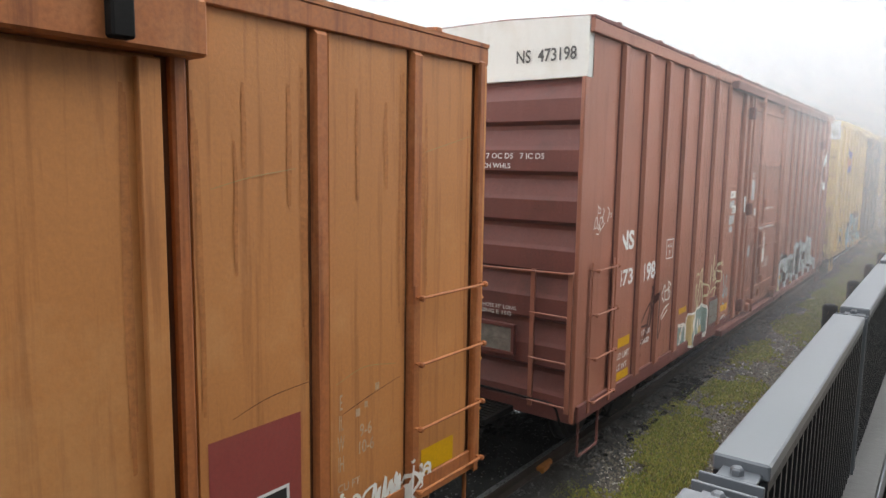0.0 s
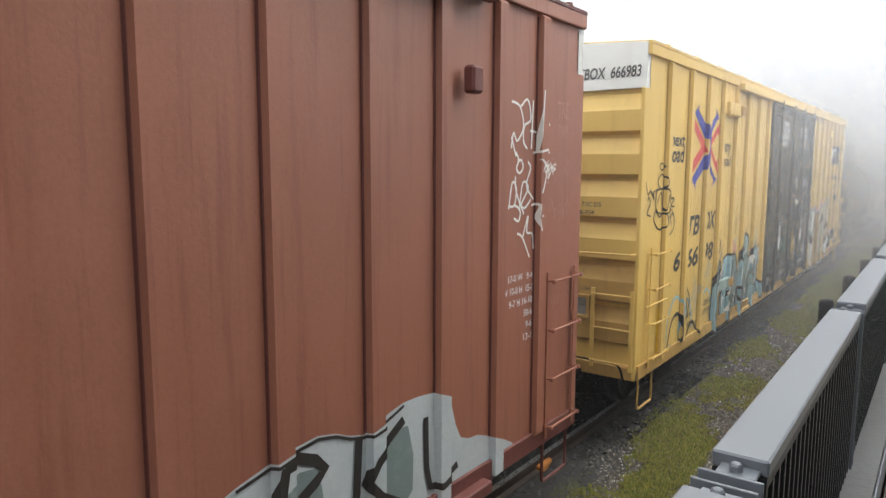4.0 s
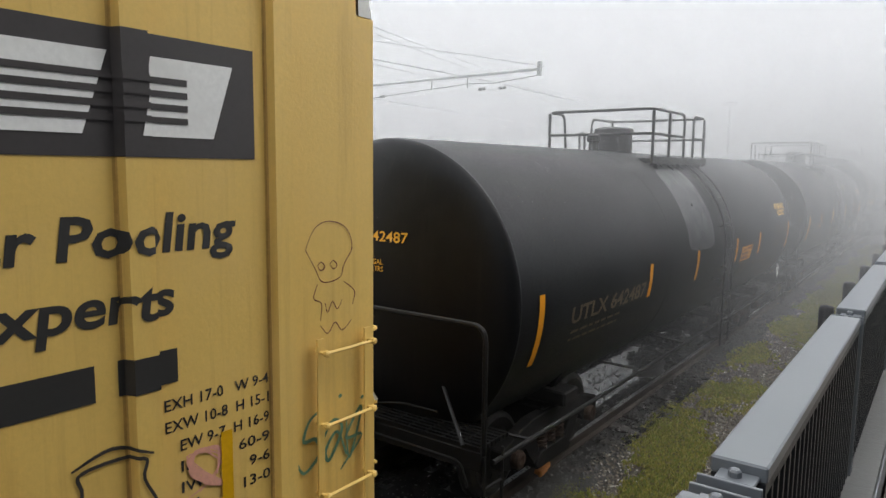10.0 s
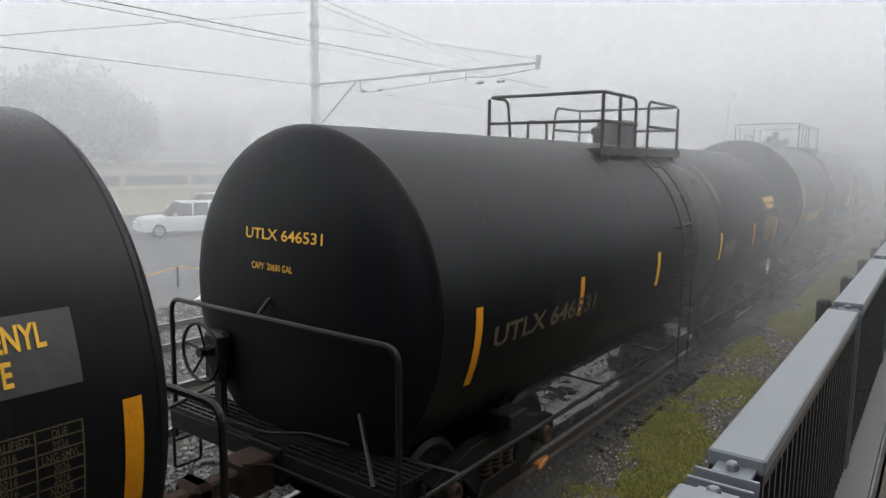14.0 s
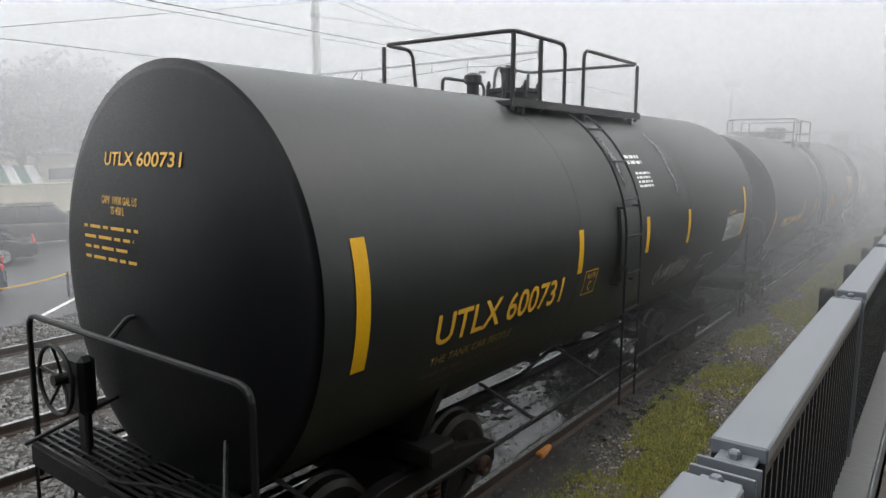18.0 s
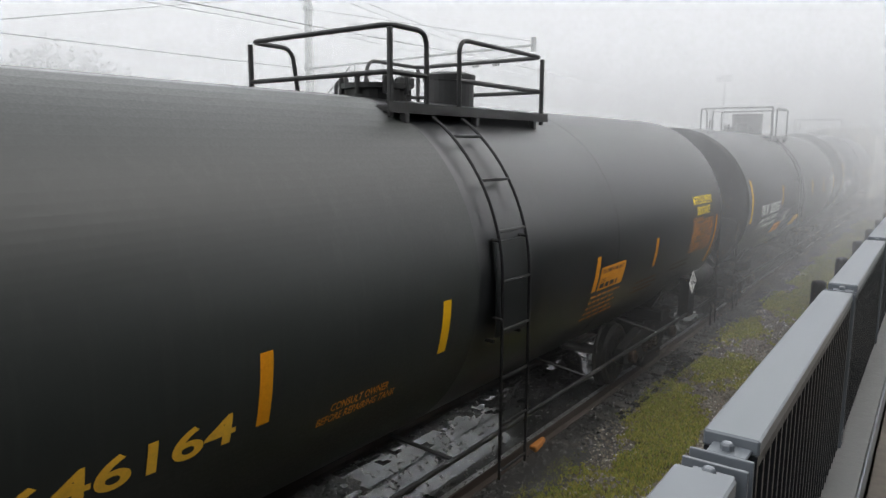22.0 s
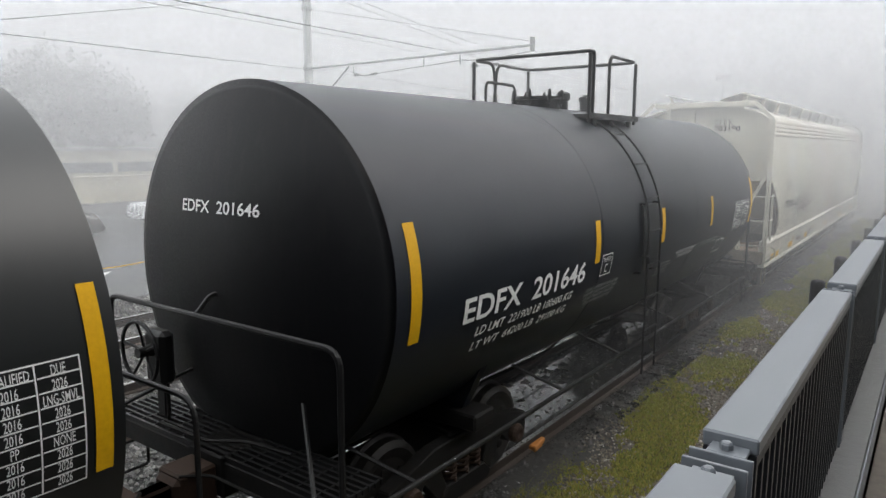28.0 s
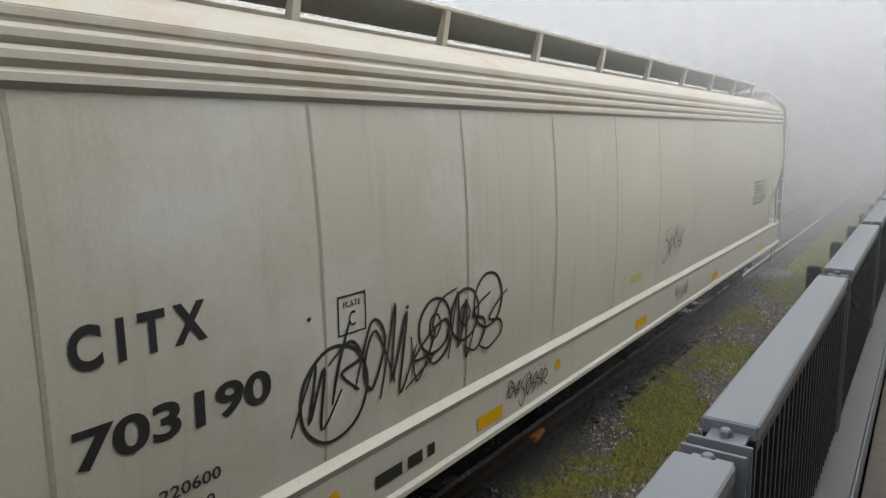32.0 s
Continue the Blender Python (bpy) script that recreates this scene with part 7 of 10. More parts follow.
    for a, c, z0, z1_ in ((24.2, 24.29, 0.95, 1.65), (23.98, 24.05, 1.0, 1.6), (26.74, 26.92, 0.98, 1.5), (35.15, 35.33, 0.95, 1.5), (37.62, 37.82, 0.9, 1.4), (39.95, 40.02, 1.15, 2.05)):
        mark_side(car, flat_rects([(q(a), q(c), z0, z1_)]), REFLECT, R, H, 0.013, label="yellow reflective tape")
    W("-IMPORTANT-\nCLOSE THIS DOOR\nBEFORE CLOSING\nMAIN DOOR", 30.62, 3.85, 1.12, 0.5, m=INK_WHITE, bold=0.02).location.x = 0.058
    W("CLOSE AND LOCK\nBOTH DOORS\nBEFORE\nMOVING CAR", 32.96, 3.83, 0.92, 0.46, m=INK_WHITE, bold=0.02).location.x = 0.058
    W("SECURITY\nDEVICE\nONLY", 32.485, 2.97, 0.25, 0.2, m=INK_WHITE, bold=0.016).location.x = 0.096
    mark_side(car, flat_rects(frame_rects(q(32.455), q(32.765), 2.94, 3.2, 0.01)), INK_WHITE, R, H, 0.1)
    W("OPENING\nMAIN W 8'-0\"   H 12'-4\"\nTOTAL W 16'-0\"   H 12'-4\"", 33.68, 2.95, 0.62, 0.2, m=INK_WHITE, bold=0.01).location.x = 0.058
    W("OPEN", 30.86, 2.2, 0.14, 0.045, m=INK_WHITE, bold=0.014, rise=0.03).location.x = 0.114
    W("CLOSE", 31.06, 2.23, 0.15, 0.045, m=INK_WHITE, bold=0.014).location.x = 0.114
    mark_side(car, flat_rects([(q(32.44), q(32.53), 1.5, 2.03), (q(32.6), q(32.69), 1.3, 1.83)]), REFLECT, R, H, 0.1, label="yellow reflective tape")
    W("STANDARD CAR\nSEAL ONLY", 31.5, 0.98, 0.42, 0.15, m=INK_WHITE, bold=0.01).location.x = 0.058
    mark_side(car, flat_rects(frame_rects(q(31.46), q(31.96), 0.95, 1.16, 0.012)), INK_WHITE, R, H, 0.06)
    for a, c, z0, z1 in ((32.57, 32.7, 2.6, 2.69), (32.95, 33.24, 2.53, 2.66)):
        rng = random.Random(int(a * 100))
        mark_side(car, blob(bmesh.new(), [(q(a) + (c - a) * (0.5 + 0.5 * math.cos(t)) + rng.uniform(-0.01, 0.01), (z0 + z1) / 2 + (z1 - z0) / 2 * math.sin(t) * rng.uniform(0.7, 1.2)) for t in [k * 0.57 for k in range(11)]], 2), SPRAY_WHITE, R, H, 0.056 if a > 32.8 else 0.095, label="white paint blot")
    for s, a, z, w, h, m in ((61, 30.1, 1.0, 0.4, 0.25, LABEL_GREY), (62, 31.3, 1.55, 1.0, 0.35, SPRAY_AQUA), (63, 33.0, 1.0, 1.4, 0.7, LABEL_GREY), (64, 33.9, 1.1, 0.5, 0.4, LABEL_GREY), (65, 30.7, 1.2, 0.7, 0.5, SPRAY_AQUA)):
        mark_side(car, scribble(s, q(a), z, w, h, width=0.03), m, R, H, 0.06, "graffiti", "sprayed tag on the black door")
    # worn paint on the lower door: aqua smears, a black notice area with its signs, white and pink left-overs
    def smear(m, label, proud, *loops):
        b = bmesh.new()
        for pts in loops:
            blob(b, [(q(u), v) for u, v in pts])
        mark_side(car, b, m, R, H, proud, "graffiti", label)

    for pts in (((31.82, 2.09), (31.88, 2.12), (31.91, 1.95), (31.93, 1.6), (31.86, 1.25), (31.79, 1.5), (31.8, 1.9)), ((30.3, 1.75), (30.38, 1.8), (30.42, 1.5), (30.36, 1.2), (30.28, 1.4))):
        smear(SPRAY_AQUA, "aqua spray smear", 0.061, pts)
    b = bmesh.new()
    stroke(b, [(q(32.36), 2.02), (q(32.22), 1.9), (q(32.2), 1.6), (q(32.3), 1.25), (q(32.42), 1.05)], 0.045)
    stroke(b, [(q(32.45), 2.06), (q(32.56), 1.85), (q(32.57), 1.5), (q(32.5), 1.2)], 0.035)
    mark_side(car, b, SPRAY_AQUA, R, H, 0.079, "graffiti", "aqua sprayed loop")
    W("OPEN", 33.27, 2.20, 0.18, 0.065, m=INK_WHITE, bold=0.02, rise=0.02).location.x = 0.114
    W("AS", 33.47, 2.17, 0.08, 0.055, m=INK_WHITE, bold=0.015).location.x = 0.114
    smear(SPRAY_WHITE, "white sprayed hook", 0.063, ((33.79, 2.42), (33.86, 2.44), (33.83, 2.2), (33.88, 2.08), (33.8, 2.06), (33.78, 2.2)))
    for k, (a, z, w, h) in enumerate(((33.2, 1.45, 0.25, 0.25), (33.9, 1.35, 0.55, 0.75), (34.2, 1.7, 0.35, 0.45), (30.6, 1.0, 0.6, 0.5), (31.3, 1.0, 0.5, 0.4), (32.95, 1.0, 0.35, 0.5))):
        mark_side(car, scribble(170 + k, q(a), z, w, h, width=0.018), SPRAY_DULL_PINK if k % 2 else LABEL_GREY, R, H, 0.061, "graffiti", "dull worn spray scrawl")
    for s, a, z, w, h in ((161, 32.86, 1.55, 0.22, 0.3), (162, 33.6, 1.1, 0.5, 0.25), (163, 33.55, 1.8, 0.55, 0.4), (164, 33.1, 1.25, 0.3, 0.2)):
        mark_side(car, scribble(s, q(a), z, w, h, width=0.014), SPRAY_WHITE, R, H, 0.0635, "graffiti", "thin white scrawl on the black door")
    W("-IMPORTANT-\nCLOSE THIS\nDOOR BEFORE\nMAIN DOOR", 34.1, 2.08, 0.3, 0.26, m=INK_WHITE, bold=0.01).location.x = 0.062
    # emblem plate by the far end: drawn as plain shapes
    mark_side(car, flat_rects([(q(38.13), q(40.21), 3.465, 4.02)]), DARK_GREY, R, H, 0.004, "emblem_panel", "dark grey emblem panel")
    for a in (38.28, 38.92, 39.56):
        bm = bmesh.new()
        bm.faces.new([bm.verts.new((q(a) + u, v, 0)) for u, v in ((0.0, 3.56), (0.40, 3.56), (0.52, 3.92), (0.08, 3.92))])
        mark_side(car, bm, INK_WHITE, R, H, 0.008, "emblem_block", "white slanted block of the emblem")
    for k in range(4):
        mark_side(car, flat_rects([(q(38.62), q(39.82), 3.62 + 0.06 * k, 3.65 + 0.06 * k)]), DARK_GREY, R, H, 0.011, "emblem_line")
    W("Railcar Pooling", 38.3, 2.96, 1.78, 0.25, bold=0.025, lean=0.12), W("Experts", 38.80, 2.66, 0.92, 0.24, bold=0.025, lean=0.12)
    mark_side(car, bars(q(38.88), 2.36, 0.9, 0.21, 1, 6, 0.8), INK_BLACK, R, H)
    for k, t in enumerate(("EXH 17-0   W 9-4", "EXW 10-8  H 15-1", "EW 9-7  H 16-9", "IL        60-9", "IW         9-6", "IH        13-0")):
        w = 0.039 * len(t)
        W(t, 40.27 - w, 2.24 - 0.11 * k, w, 0.06, bold=0.012, rise=0.0)
    mark_side(car, flat_rects([(q(39.15), q(39.6), 1.2, 1.5)]), INK_BLACK, R, H, 0.01, label="black stencil panel")
    mark_side(car, flat_rects(frame_rects(q(39.13), q(39.62), 1.18, 1.52, 0.018) + [(q(39.37), q(39.385), 1.2, 1.5)]), INK_WHITE, R, H, 0.013)
    mark_side(car, flat_rects([(q(40.0), q(40.45), 0.98, 1.17)]), SPRAY_SAND, R, H, 0.006, label="tan notice plate")
    W("THIS CAR\nEXCESS HEIGHT", 40.03, 1.01, 0.38, 0.12, bold=0.01).location.x = 0.004
    mark_side(car, flat_rects([(q(24.2), q(24.62), 0.86, 1.0)]), SPRAY_SAND, R, H, 0.004, label="tan notice plate")
    # graffiti
    bm = bmesh.new()
    for shut, wd, pts in ((1, 0.018, ((23.88, 3.42), (23.96, 3.46), (24.05, 3.42), (23.96, 3.37))), (1, 0.02, ((23.84, 3.23), (23.98, 3.32), (24.11, 3.22), (23.98, 3.13))),
                          (0, 0.024, ((23.43, 3.23), (23.51, 3.08), (23.60, 3.12), (23.73, 3.01), (23.69, 3.09), (23.85, 3.14))), (0, 0.024, ((23.49, 3.0), (23.55, 3.04), (23.6, 2.97), (23.5, 2.85), (23.63, 2.81))),
                          (1, 0.024, ((23.82, 3.11), (24.16, 3.11), (24.19, 2.85), (23.84, 2.86))), (0, 0.026, ((23.85, 2.96), (23.98, 3.09), (24.06, 2.86), (24.16, 3.06), (24.22, 2.87))),
                          (1, 0.024, ((23.79, 2.86), (23.75, 2.75), (23.95, 2.62), (24.14, 2.70), (24.06, 2.82), (23.95, 2.78), (23.85, 2.84))), (0, 0.028, ((24.21, 3.06), (24.26, 2.88), (24.14, 2.77))),
                          (0, 0.03, ((24.16, 2.89), (24.39, 2.85))), (0, 0.026, ((24.32, 3.0), (24.49, 3.0), (24.37, 2.91), (24.51, 2.89))), (0, 0.03, ((24.42, 2.65), (24.37, 2.74), (24.45, 2.81), (24.53, 2.70), (24.48, 2.57), (24.36, 2.53)))):
        stroke(bm, [(q(u), v) for u, v in pts], wd, bool(shut))
    mark_side(car, bm, SPRAY_BLACK, R, H, 0.005, "graffiti", "black looping spray tag")
    bm = bmesh.new()
    for c, r in ((24.75, 0.36), (25.2, 0.3), (26.2, 0.3)):
        stroke(bm, [(q(c) + r * math.cos(a), 1.05 + r * 1.6 * math.sin(a)) for a in [k * math.pi / 8 for k in range(9)]], 0.045)
    mark_side(car, bm, SPRAY_BLUE, R, H, 0.005, "graffiti", "pale blue sprayed arcs")
    bm = bmesh.new()
    stroke(bm, [(q(24.4), 0.85), (q(24.6), 1.3), (q(24.9), 1.35), (q(24.95), 1.0), (q(24.7), 0.9)], 0.05)
    stroke(bm, [(q(25.2), 1.7), (q(25.35), 1.5), (q(25.2), 1.2), (q(25.05), 1.5), (q(25.2), 1.7)], 0.04)
    stroke(bm, [(q(25.2), 0.9), (q(25.5), 1.15), (q(25.8), 0.9)], 0.05)
    mark_side(car, bm, SPRAY_BLACK, R, H, 0.006, "graffiti", "black sprayed outline")
    for c, z, s in ((25.6, 1.55, 0.28), (26.25, 1.82, 0.24)):
        bm = bmesh.new()
        star = [(q(c) + (s if k % 2 == 0 else s * 0.4) * math.cos(k * math.pi / 4 + 0.3), z + (s * 1.2 if k % 2 == 0 else s * 0.45) * math.sin(k * math.pi / 4 + 0.3)) for k in range(8)]
        f = bm.faces.new([bm.verts.new((*p, 0)) for p in star])
        bmesh.ops.triangulate(bm, faces=[f])
        mark_side(car, bm, SPRAY_SAND, R, H, 0.005, "graffiti", "sand-coloured sprayed star")
    # pale blue piece beside the doors
    def shape(pts, fill, lift, line=0.04, label="sprayed graffiti letter", halo=False):
        pts = [(q(a), z) for a, z in pts]
        mark_side(car, blob(bmesh.new(), pts, 3), fill, R, H, 0.004 + lift, "graffiti", label)
        if halo:
            mark_side(car, stroke(bmesh.new(), pts, line + 0.07, True, 4), SPRAY_WHITE, R, H, 0.0045, "graffiti_outline", "white sprayed halo")
        if line:
            mark_side(car, stroke(bmesh.new(), pts, line, True, 4), SPRAY_BLACK, R, H, 0.012 + lift * 0.3, "graffiti_outline", "black sprayed outline")

    def gash(pts, mt, wd, up=0.014):
        mark_side(car, stroke(bmesh.new(), [(q(a), z) for a, z in pts], wd, False, 5), mt, R, H, up, "graffiti_stroke")
    mark_side(car, blob(bmesh.new(), [(q(a), z) for a, z in ((27.5, 2.08), (27.7, 2.16), (27.9, 2.05), (27.85, 1.85), (27.6, 1.85))]), SPRAY_PINK, R, H, 0.004, "graffiti", "pink sprayed cloud")
    shape([(26.45, 0.85), (26.55, 1.75), (26.8, 1.9), (26.95, 1.75), (27.0, 0.85)], SPRAY_BLUE, 0.001)
    shape([(26.95, 0.85), (27.05, 1.7), (27.1, 1.92), (27.45, 1.92), (27.48, 1.5), (27.4, 0.85)], SPRAY_BLUE, 0.002)
    shape([(27.4, 0.85), (27.45, 1.75), (27.65, 1.93), (27.9, 1.85), (28.0, 1.5), (27.95, 0.85)], SPRAY_TEAL, 0.003)
    shape([(28.0, 0.85), (28.05, 1.6), (28.2, 2.0), (28.3, 1.6), (28.3, 0.85)], SPRAY_BLUE, 0.0035)
    shape([(28.14, 1.80), (28.16, 2.06), (28.28, 2.2), (28.49, 2.21), (28.67, 2.17), (28.75, 2.07), (28.74, 1.96), (28.64, 1.84), (28.4, 1.76)], SPRAY_BLUE, 0.004, 0.055)
    shape([(28.21, 2.0), (28.27, 2.06), (28.46, 2.1), (28.62, 2.08), (28.66, 1.99), (28.58, 1.9), (28.39, 1.91), (28.24, 1.94)], SPRAY_TEAL, 0.0055, 0)
    shape([(28.28, 2.0), (28.38, 2.04), (28.5, 2.03), (28.54, 1.97), (28.45, 1.93), (28.34, 1.94)], SPRAY_BLUE, 0.0065, 0)
    gash([(28.22, 1.93), (28.43, 1.87), (28.6, 1.88), (28.66, 1.96), (28.63, 2.06)], SPRAY_WHITE, 0.028)
    for pts in (((29.05, 2.13), (29.08, 2.24), (29.22, 2.29), (29.39, 2.24), (29.45, 2.13), (29.44, 1.95), (29.35, 2.0), (29.32, 2.12), (29.16, 2.15)), ((28.95, 1.98), (28.99, 2.12), (29.05, 2.16), (29.06, 1.98)), ((27.72, 2.15), (27.84, 2.2), (27.93, 2.2), (27.89, 2.09), (27.8, 2.05))):
        shape(pts, SPRAY_THIN_BLUE, 0, 0, "thin pale blue overspray")
    for pts in (((28.92, 1.84), (28.96, 1.97), (29.06, 1.97), (29.11, 1.84)), ((29.32, 1.9), (29.38, 1.98), (29.43, 1.9), (29.42, 1.75))):
        shape(pts, SPRAY_PINK, 0.0005, 0, "pink sprayed arch")
    shape([(28.2, 0.9), (28.3, 1.75), (28.6, 1.86), (28.85, 1.7), (28.88, 1.3), (28.75, 0.86)], SPRAY_TEAL, 0.0045)
    shape([(28.88, 0.86), (28.95, 1.92), (29.18, 1.82), (29.3, 2.02), (29.4, 1.85), (29.56, 1.9), (29.5, 1.2), (29.6, 0.86)], SPRAY_BLUE, 0.005)
    shape([(29.4, 0.86), (29.5, 1.22), (29.75, 1.16), (29.88, 0.9)], SPRAY_BLUE, 0.0055)
    rng = random.Random(33)
    for k in range(110):
        a, z = rng.uniform(26.55, 29.6), rng.uniform(0.9, 1.6)
        m_ = rng.choice((SPRAY_WHITE, SPRAY_BLACK, SPRAY_GREYBLUE, SPRAY_GREYBLUE, SPRAY_WHITE, SPRAY_TEAL, SPRAY_BLACK))
        d = rng.uniform(0.08, 0.3)
        gash([(a, z), (a + d * rng.uniform(-0.4, 0.6), z + d), (a + d * rng.uniform(0.2, 1.0), z + d * rng.uniform(0.4, 1.8))], m_, rng.uniform(0.02, 0.06), 0.0135 + 0.0001 * k)
    # cream and tan piece beyond the doors, on a pink cloud
    mark_side(car, blob(bmesh.new(), [(q(a), z) for a, z in ((34.72, 0.85), (34.74, 2.0), (34.86, 2.16), (34.98, 2.12), (35.12, 2.3), (35.3, 2.28), (35.42, 2.44), (35.55, 2.34), (35.7, 2.4), (35.84, 2.5), (35.95, 2.36), (36.2, 2.4), (36.35, 2.3), (36.6, 2.38), (36.8, 2.34), (36.95, 2.5), (37.15, 2.46), (37.3, 2.58), (37.5, 2.44), (37.7, 2.46), (37.9, 2.36), (38.1, 2.44), (38.3, 2.3), (38.36, 2.1), (38.52, 1.95), (38.6, 1.7), (38.82, 1.5), (38.9, 1.3), (38.7, 0.85))], 4), SPRAY_PINK, R, H, 0.004, "graffiti", "pink sprayed cloud")
    for a, z, r in ((35.95, 2.36, 0.1), (36.05, 2.3, 0.09), (36.8, 2.36, 0.1), (38.0, 2.42, 0.08)):
        mark_side(car, blob(bmesh.new(), [(q(a) + r * 0.9 * math.cos(t) * (1 + 0.3 * (i % 2)), z + r * 0.9 * math.sin(t) * (1 + 0.3 * (i % 2))) for i, t in [(i, i * 0.628) for i in range(10)]], 2), SPRAY_CREAM, R, H, 0.006, "graffiti", "pale sprayed blot")
    shape([(34.74, 0.86), (34.8, 1.6), (34.95, 2.22), (35.28, 2.05), (35.35, 0.86)], SPRAY_WHITE, 0.003, halo=True)
    shape([(35.26, 0.86), (35.32, 2.05), (35.42, 2.28), (35.9, 2.18), (35.95, 1.6), (35.85, 1.2), (35.95, 0.86)], SPRAY_WHITE, 0.0035, halo=True)
    shape([(35.86, 0.86), (35.9, 2.08), (36.05, 2.22), (36.38, 2.16), (36.45, 2.2), (36.85, 2.18), (36.85, 1.9), (36.75, 0.86)], SPRAY_TAN, 0.004, halo=True)
    shape([(36.75, 0.86), (36.72, 1.85), (36.9, 2.15), (37.1, 2.3), (37.3, 2.28), (37.5, 2.1), (37.56, 2.34), (38.15, 2.27), (38.27, 2.1), (38.25, 1.72), (38.0, 1.45), (37.6, 0.86)], SPRAY_CREAM, 0.0045, halo=True)
    shape([(37.95, 0.9), (38.05, 1.5), (38.5, 1.66), (38.74, 1.35), (38.65, 0.95)], SPRAY_WHITE, 0.005, halo=True)
    for pts, wd in ((((36.15, 2.02), (36.16, 1.96), (36.1, 1.75), (36.12, 1.55)), 0.06), (((37.15, 2.08), (37.18, 1.98), (37.05, 1.7), (36.95, 1.3)), 0.05), (((38.22, 2.1), (38.2, 1.85), (38.0, 1.72), (37.8, 1.66)), 0.12),
                    (((37.55, 1.8), (37.45, 1.62), (37.6, 1.5), (37.75, 1.55)), 0.1), (((36.5, 2.02), (36.7, 2.04), (36.66, 1.8), (36.85, 1.5)), 0.03), (((35.5, 2.1), (35.46, 1.7), (35.55, 1.4)), 0.1), (((35.8, 2.0), (35.75, 1.9), (35.6, 1.9)), 0.08),
                    (((35.05, 1.7), (35.12, 1.3), (35.05, 1.0)), 0.09), (((36.8, 1.75), (36.85, 1.55), (36.7, 1.35)), 0.11), (((37.3, 1.4), (37.45, 1.1), (37.4, 0.9)), 0.06), (((38.15, 1.35), (38.4, 1.1), (38.55, 1.2)), 0.05)):
        gash(pts, SPRAY_BLACK, wd)
    for k in range(16):
        a, z = rng.uniform(34.9, 38.2), rng.uniform(0.95, 1.9)
        gash([(a, z), (a + 0.05, z + 0.12), (a + rng.uniform(-0.1, 0.15), z + 0.25)], rng.choice((SPRAY_TAN, SPRAY_BLACK, SPRAY_TEAL, SPRAY_WHITE)), rng.uniform(0.015, 0.03), 0.0145)
    mark_side(car, scribble(73, q(35.0), 2.05, 0.5, 0.3, width=0.03), SPRAY_GREEN, R, H, 0.014, "graffiti", "green spray tag")
    W("TA..", 37.35, 2.45, 0.45, 0.2, m=SPRAY_GREEN, bold=0.01).location.x = 0.005
    W("SV..", 38.25, 2.42, 0.35, 0.16, m=SPRAY_GREEN, bold=0.005).location.x = 0.005
    W("KTC", 38.36, 2.15, 0.36, 0.2, m=SPRAY_GREEN, bold=0.005).location.x = 0.005
    # thin doodles by the far ladder: a round head on a scrap of body, a jar, a pink loop
    for shut, pts in ((1, ((40.55, 2.95), (40.62, 3.07), (40.74, 3.11), (40.88, 3.06), (40.93, 2.94), (40.86, 2.84), (40.82, 2.76), (40.68, 2.75), (40.62, 2.84))), (1, ((40.64, 2.85), (40.67, 2.87), (40.70, 2.84), (40.67, 2.82))), (1, ((40.74, 2.85), (40.77, 2.87), (40.80, 2.84), (40.77, 2.82))),
                      (0, ((40.64, 2.74), (40.61, 2.66), (40.67, 2.62), (40.66, 2.52))), (0, ((40.86, 2.73), (40.95, 2.66), (40.93, 2.58))), (0, ((40.70, 2.62), (40.72, 2.56), (40.76, 2.62), (40.80, 2.57), (40.84, 2.62))), (0, ((40.66, 2.49), (40.72, 2.43), (40.78, 2.49), (40.84, 2.43), (40.92, 2.48)))):
        gash([*pts, *(pts[:1] if shut else ())], BROWN_DK, 0.007, 0.006)
    for pts in (((39.22, 1.62), (39.18, 1.8), (39.24, 1.98), (39.24, 2.08), (39.5, 2.08), (39.5, 1.98), (39.57, 1.8), (39.52, 1.6)), ((39.2, 2.1), (39.38, 2.15), (39.55, 2.09)), ((39.3, 1.9), (39.34, 1.75), (39.42, 1.86), (39.46, 1.72))):
        gash(pts, SPRAY_BLACK, 0.018, 0.008)
    for k in range(7):
        gash([(39.86 + 0.11 * math.cos(a * 1.9 + k), 1.88 + 0.12 * math.sin(a * 1.4 + k * 0.7)) for a in range(6)], SPRAY_PINK, 0.012, 0.007)
    mark_side(car, scribble(76, q(40.5), 1.5, 0.5, 0.5, width=0.025), SPRAY_GREEN, R, H, 0.008, "graffiti", "green scrawl by the ladder")
    E = lambda t, x, z, w, h, m=INK_GREY, b=0.012: decal("lettering", drape(fit_to(letters(t, b), x, z, w, h), on_end(-0.056)), m, car)
    E("SPRG 7 OC D5   7 IC D5", 0.12, 2.92, 0.86, 0.06), E("2 B-353  2 B-354", 0.33, 2.82, 0.56, 0.055), E("36 INCH WHLS", 0.13, 2.42, 0.555, 0.065)
    E("BRAKE LINE HOSE 39\" LONG", 0.135, 1.86, 0.765, 0.05)
    E2 = lambda t, x, z, w, h: decal("lettering", drape(fit_to(letters(t, 0.02, 0.15), x, z, w, h), on_end(-0.024)), INK_GREY, car)
    E2("TBOX  666983", 0.62, 4.47, 0.8, 0.14), E2("EXCESS HEIGHT CAR", -1.18, 4.46, 1.14, 0.09)
    route_board(car, 0.20, 0.88, 1.51, 1.81, YELLOW_DK, "yellow card board with dull planks")
    return car


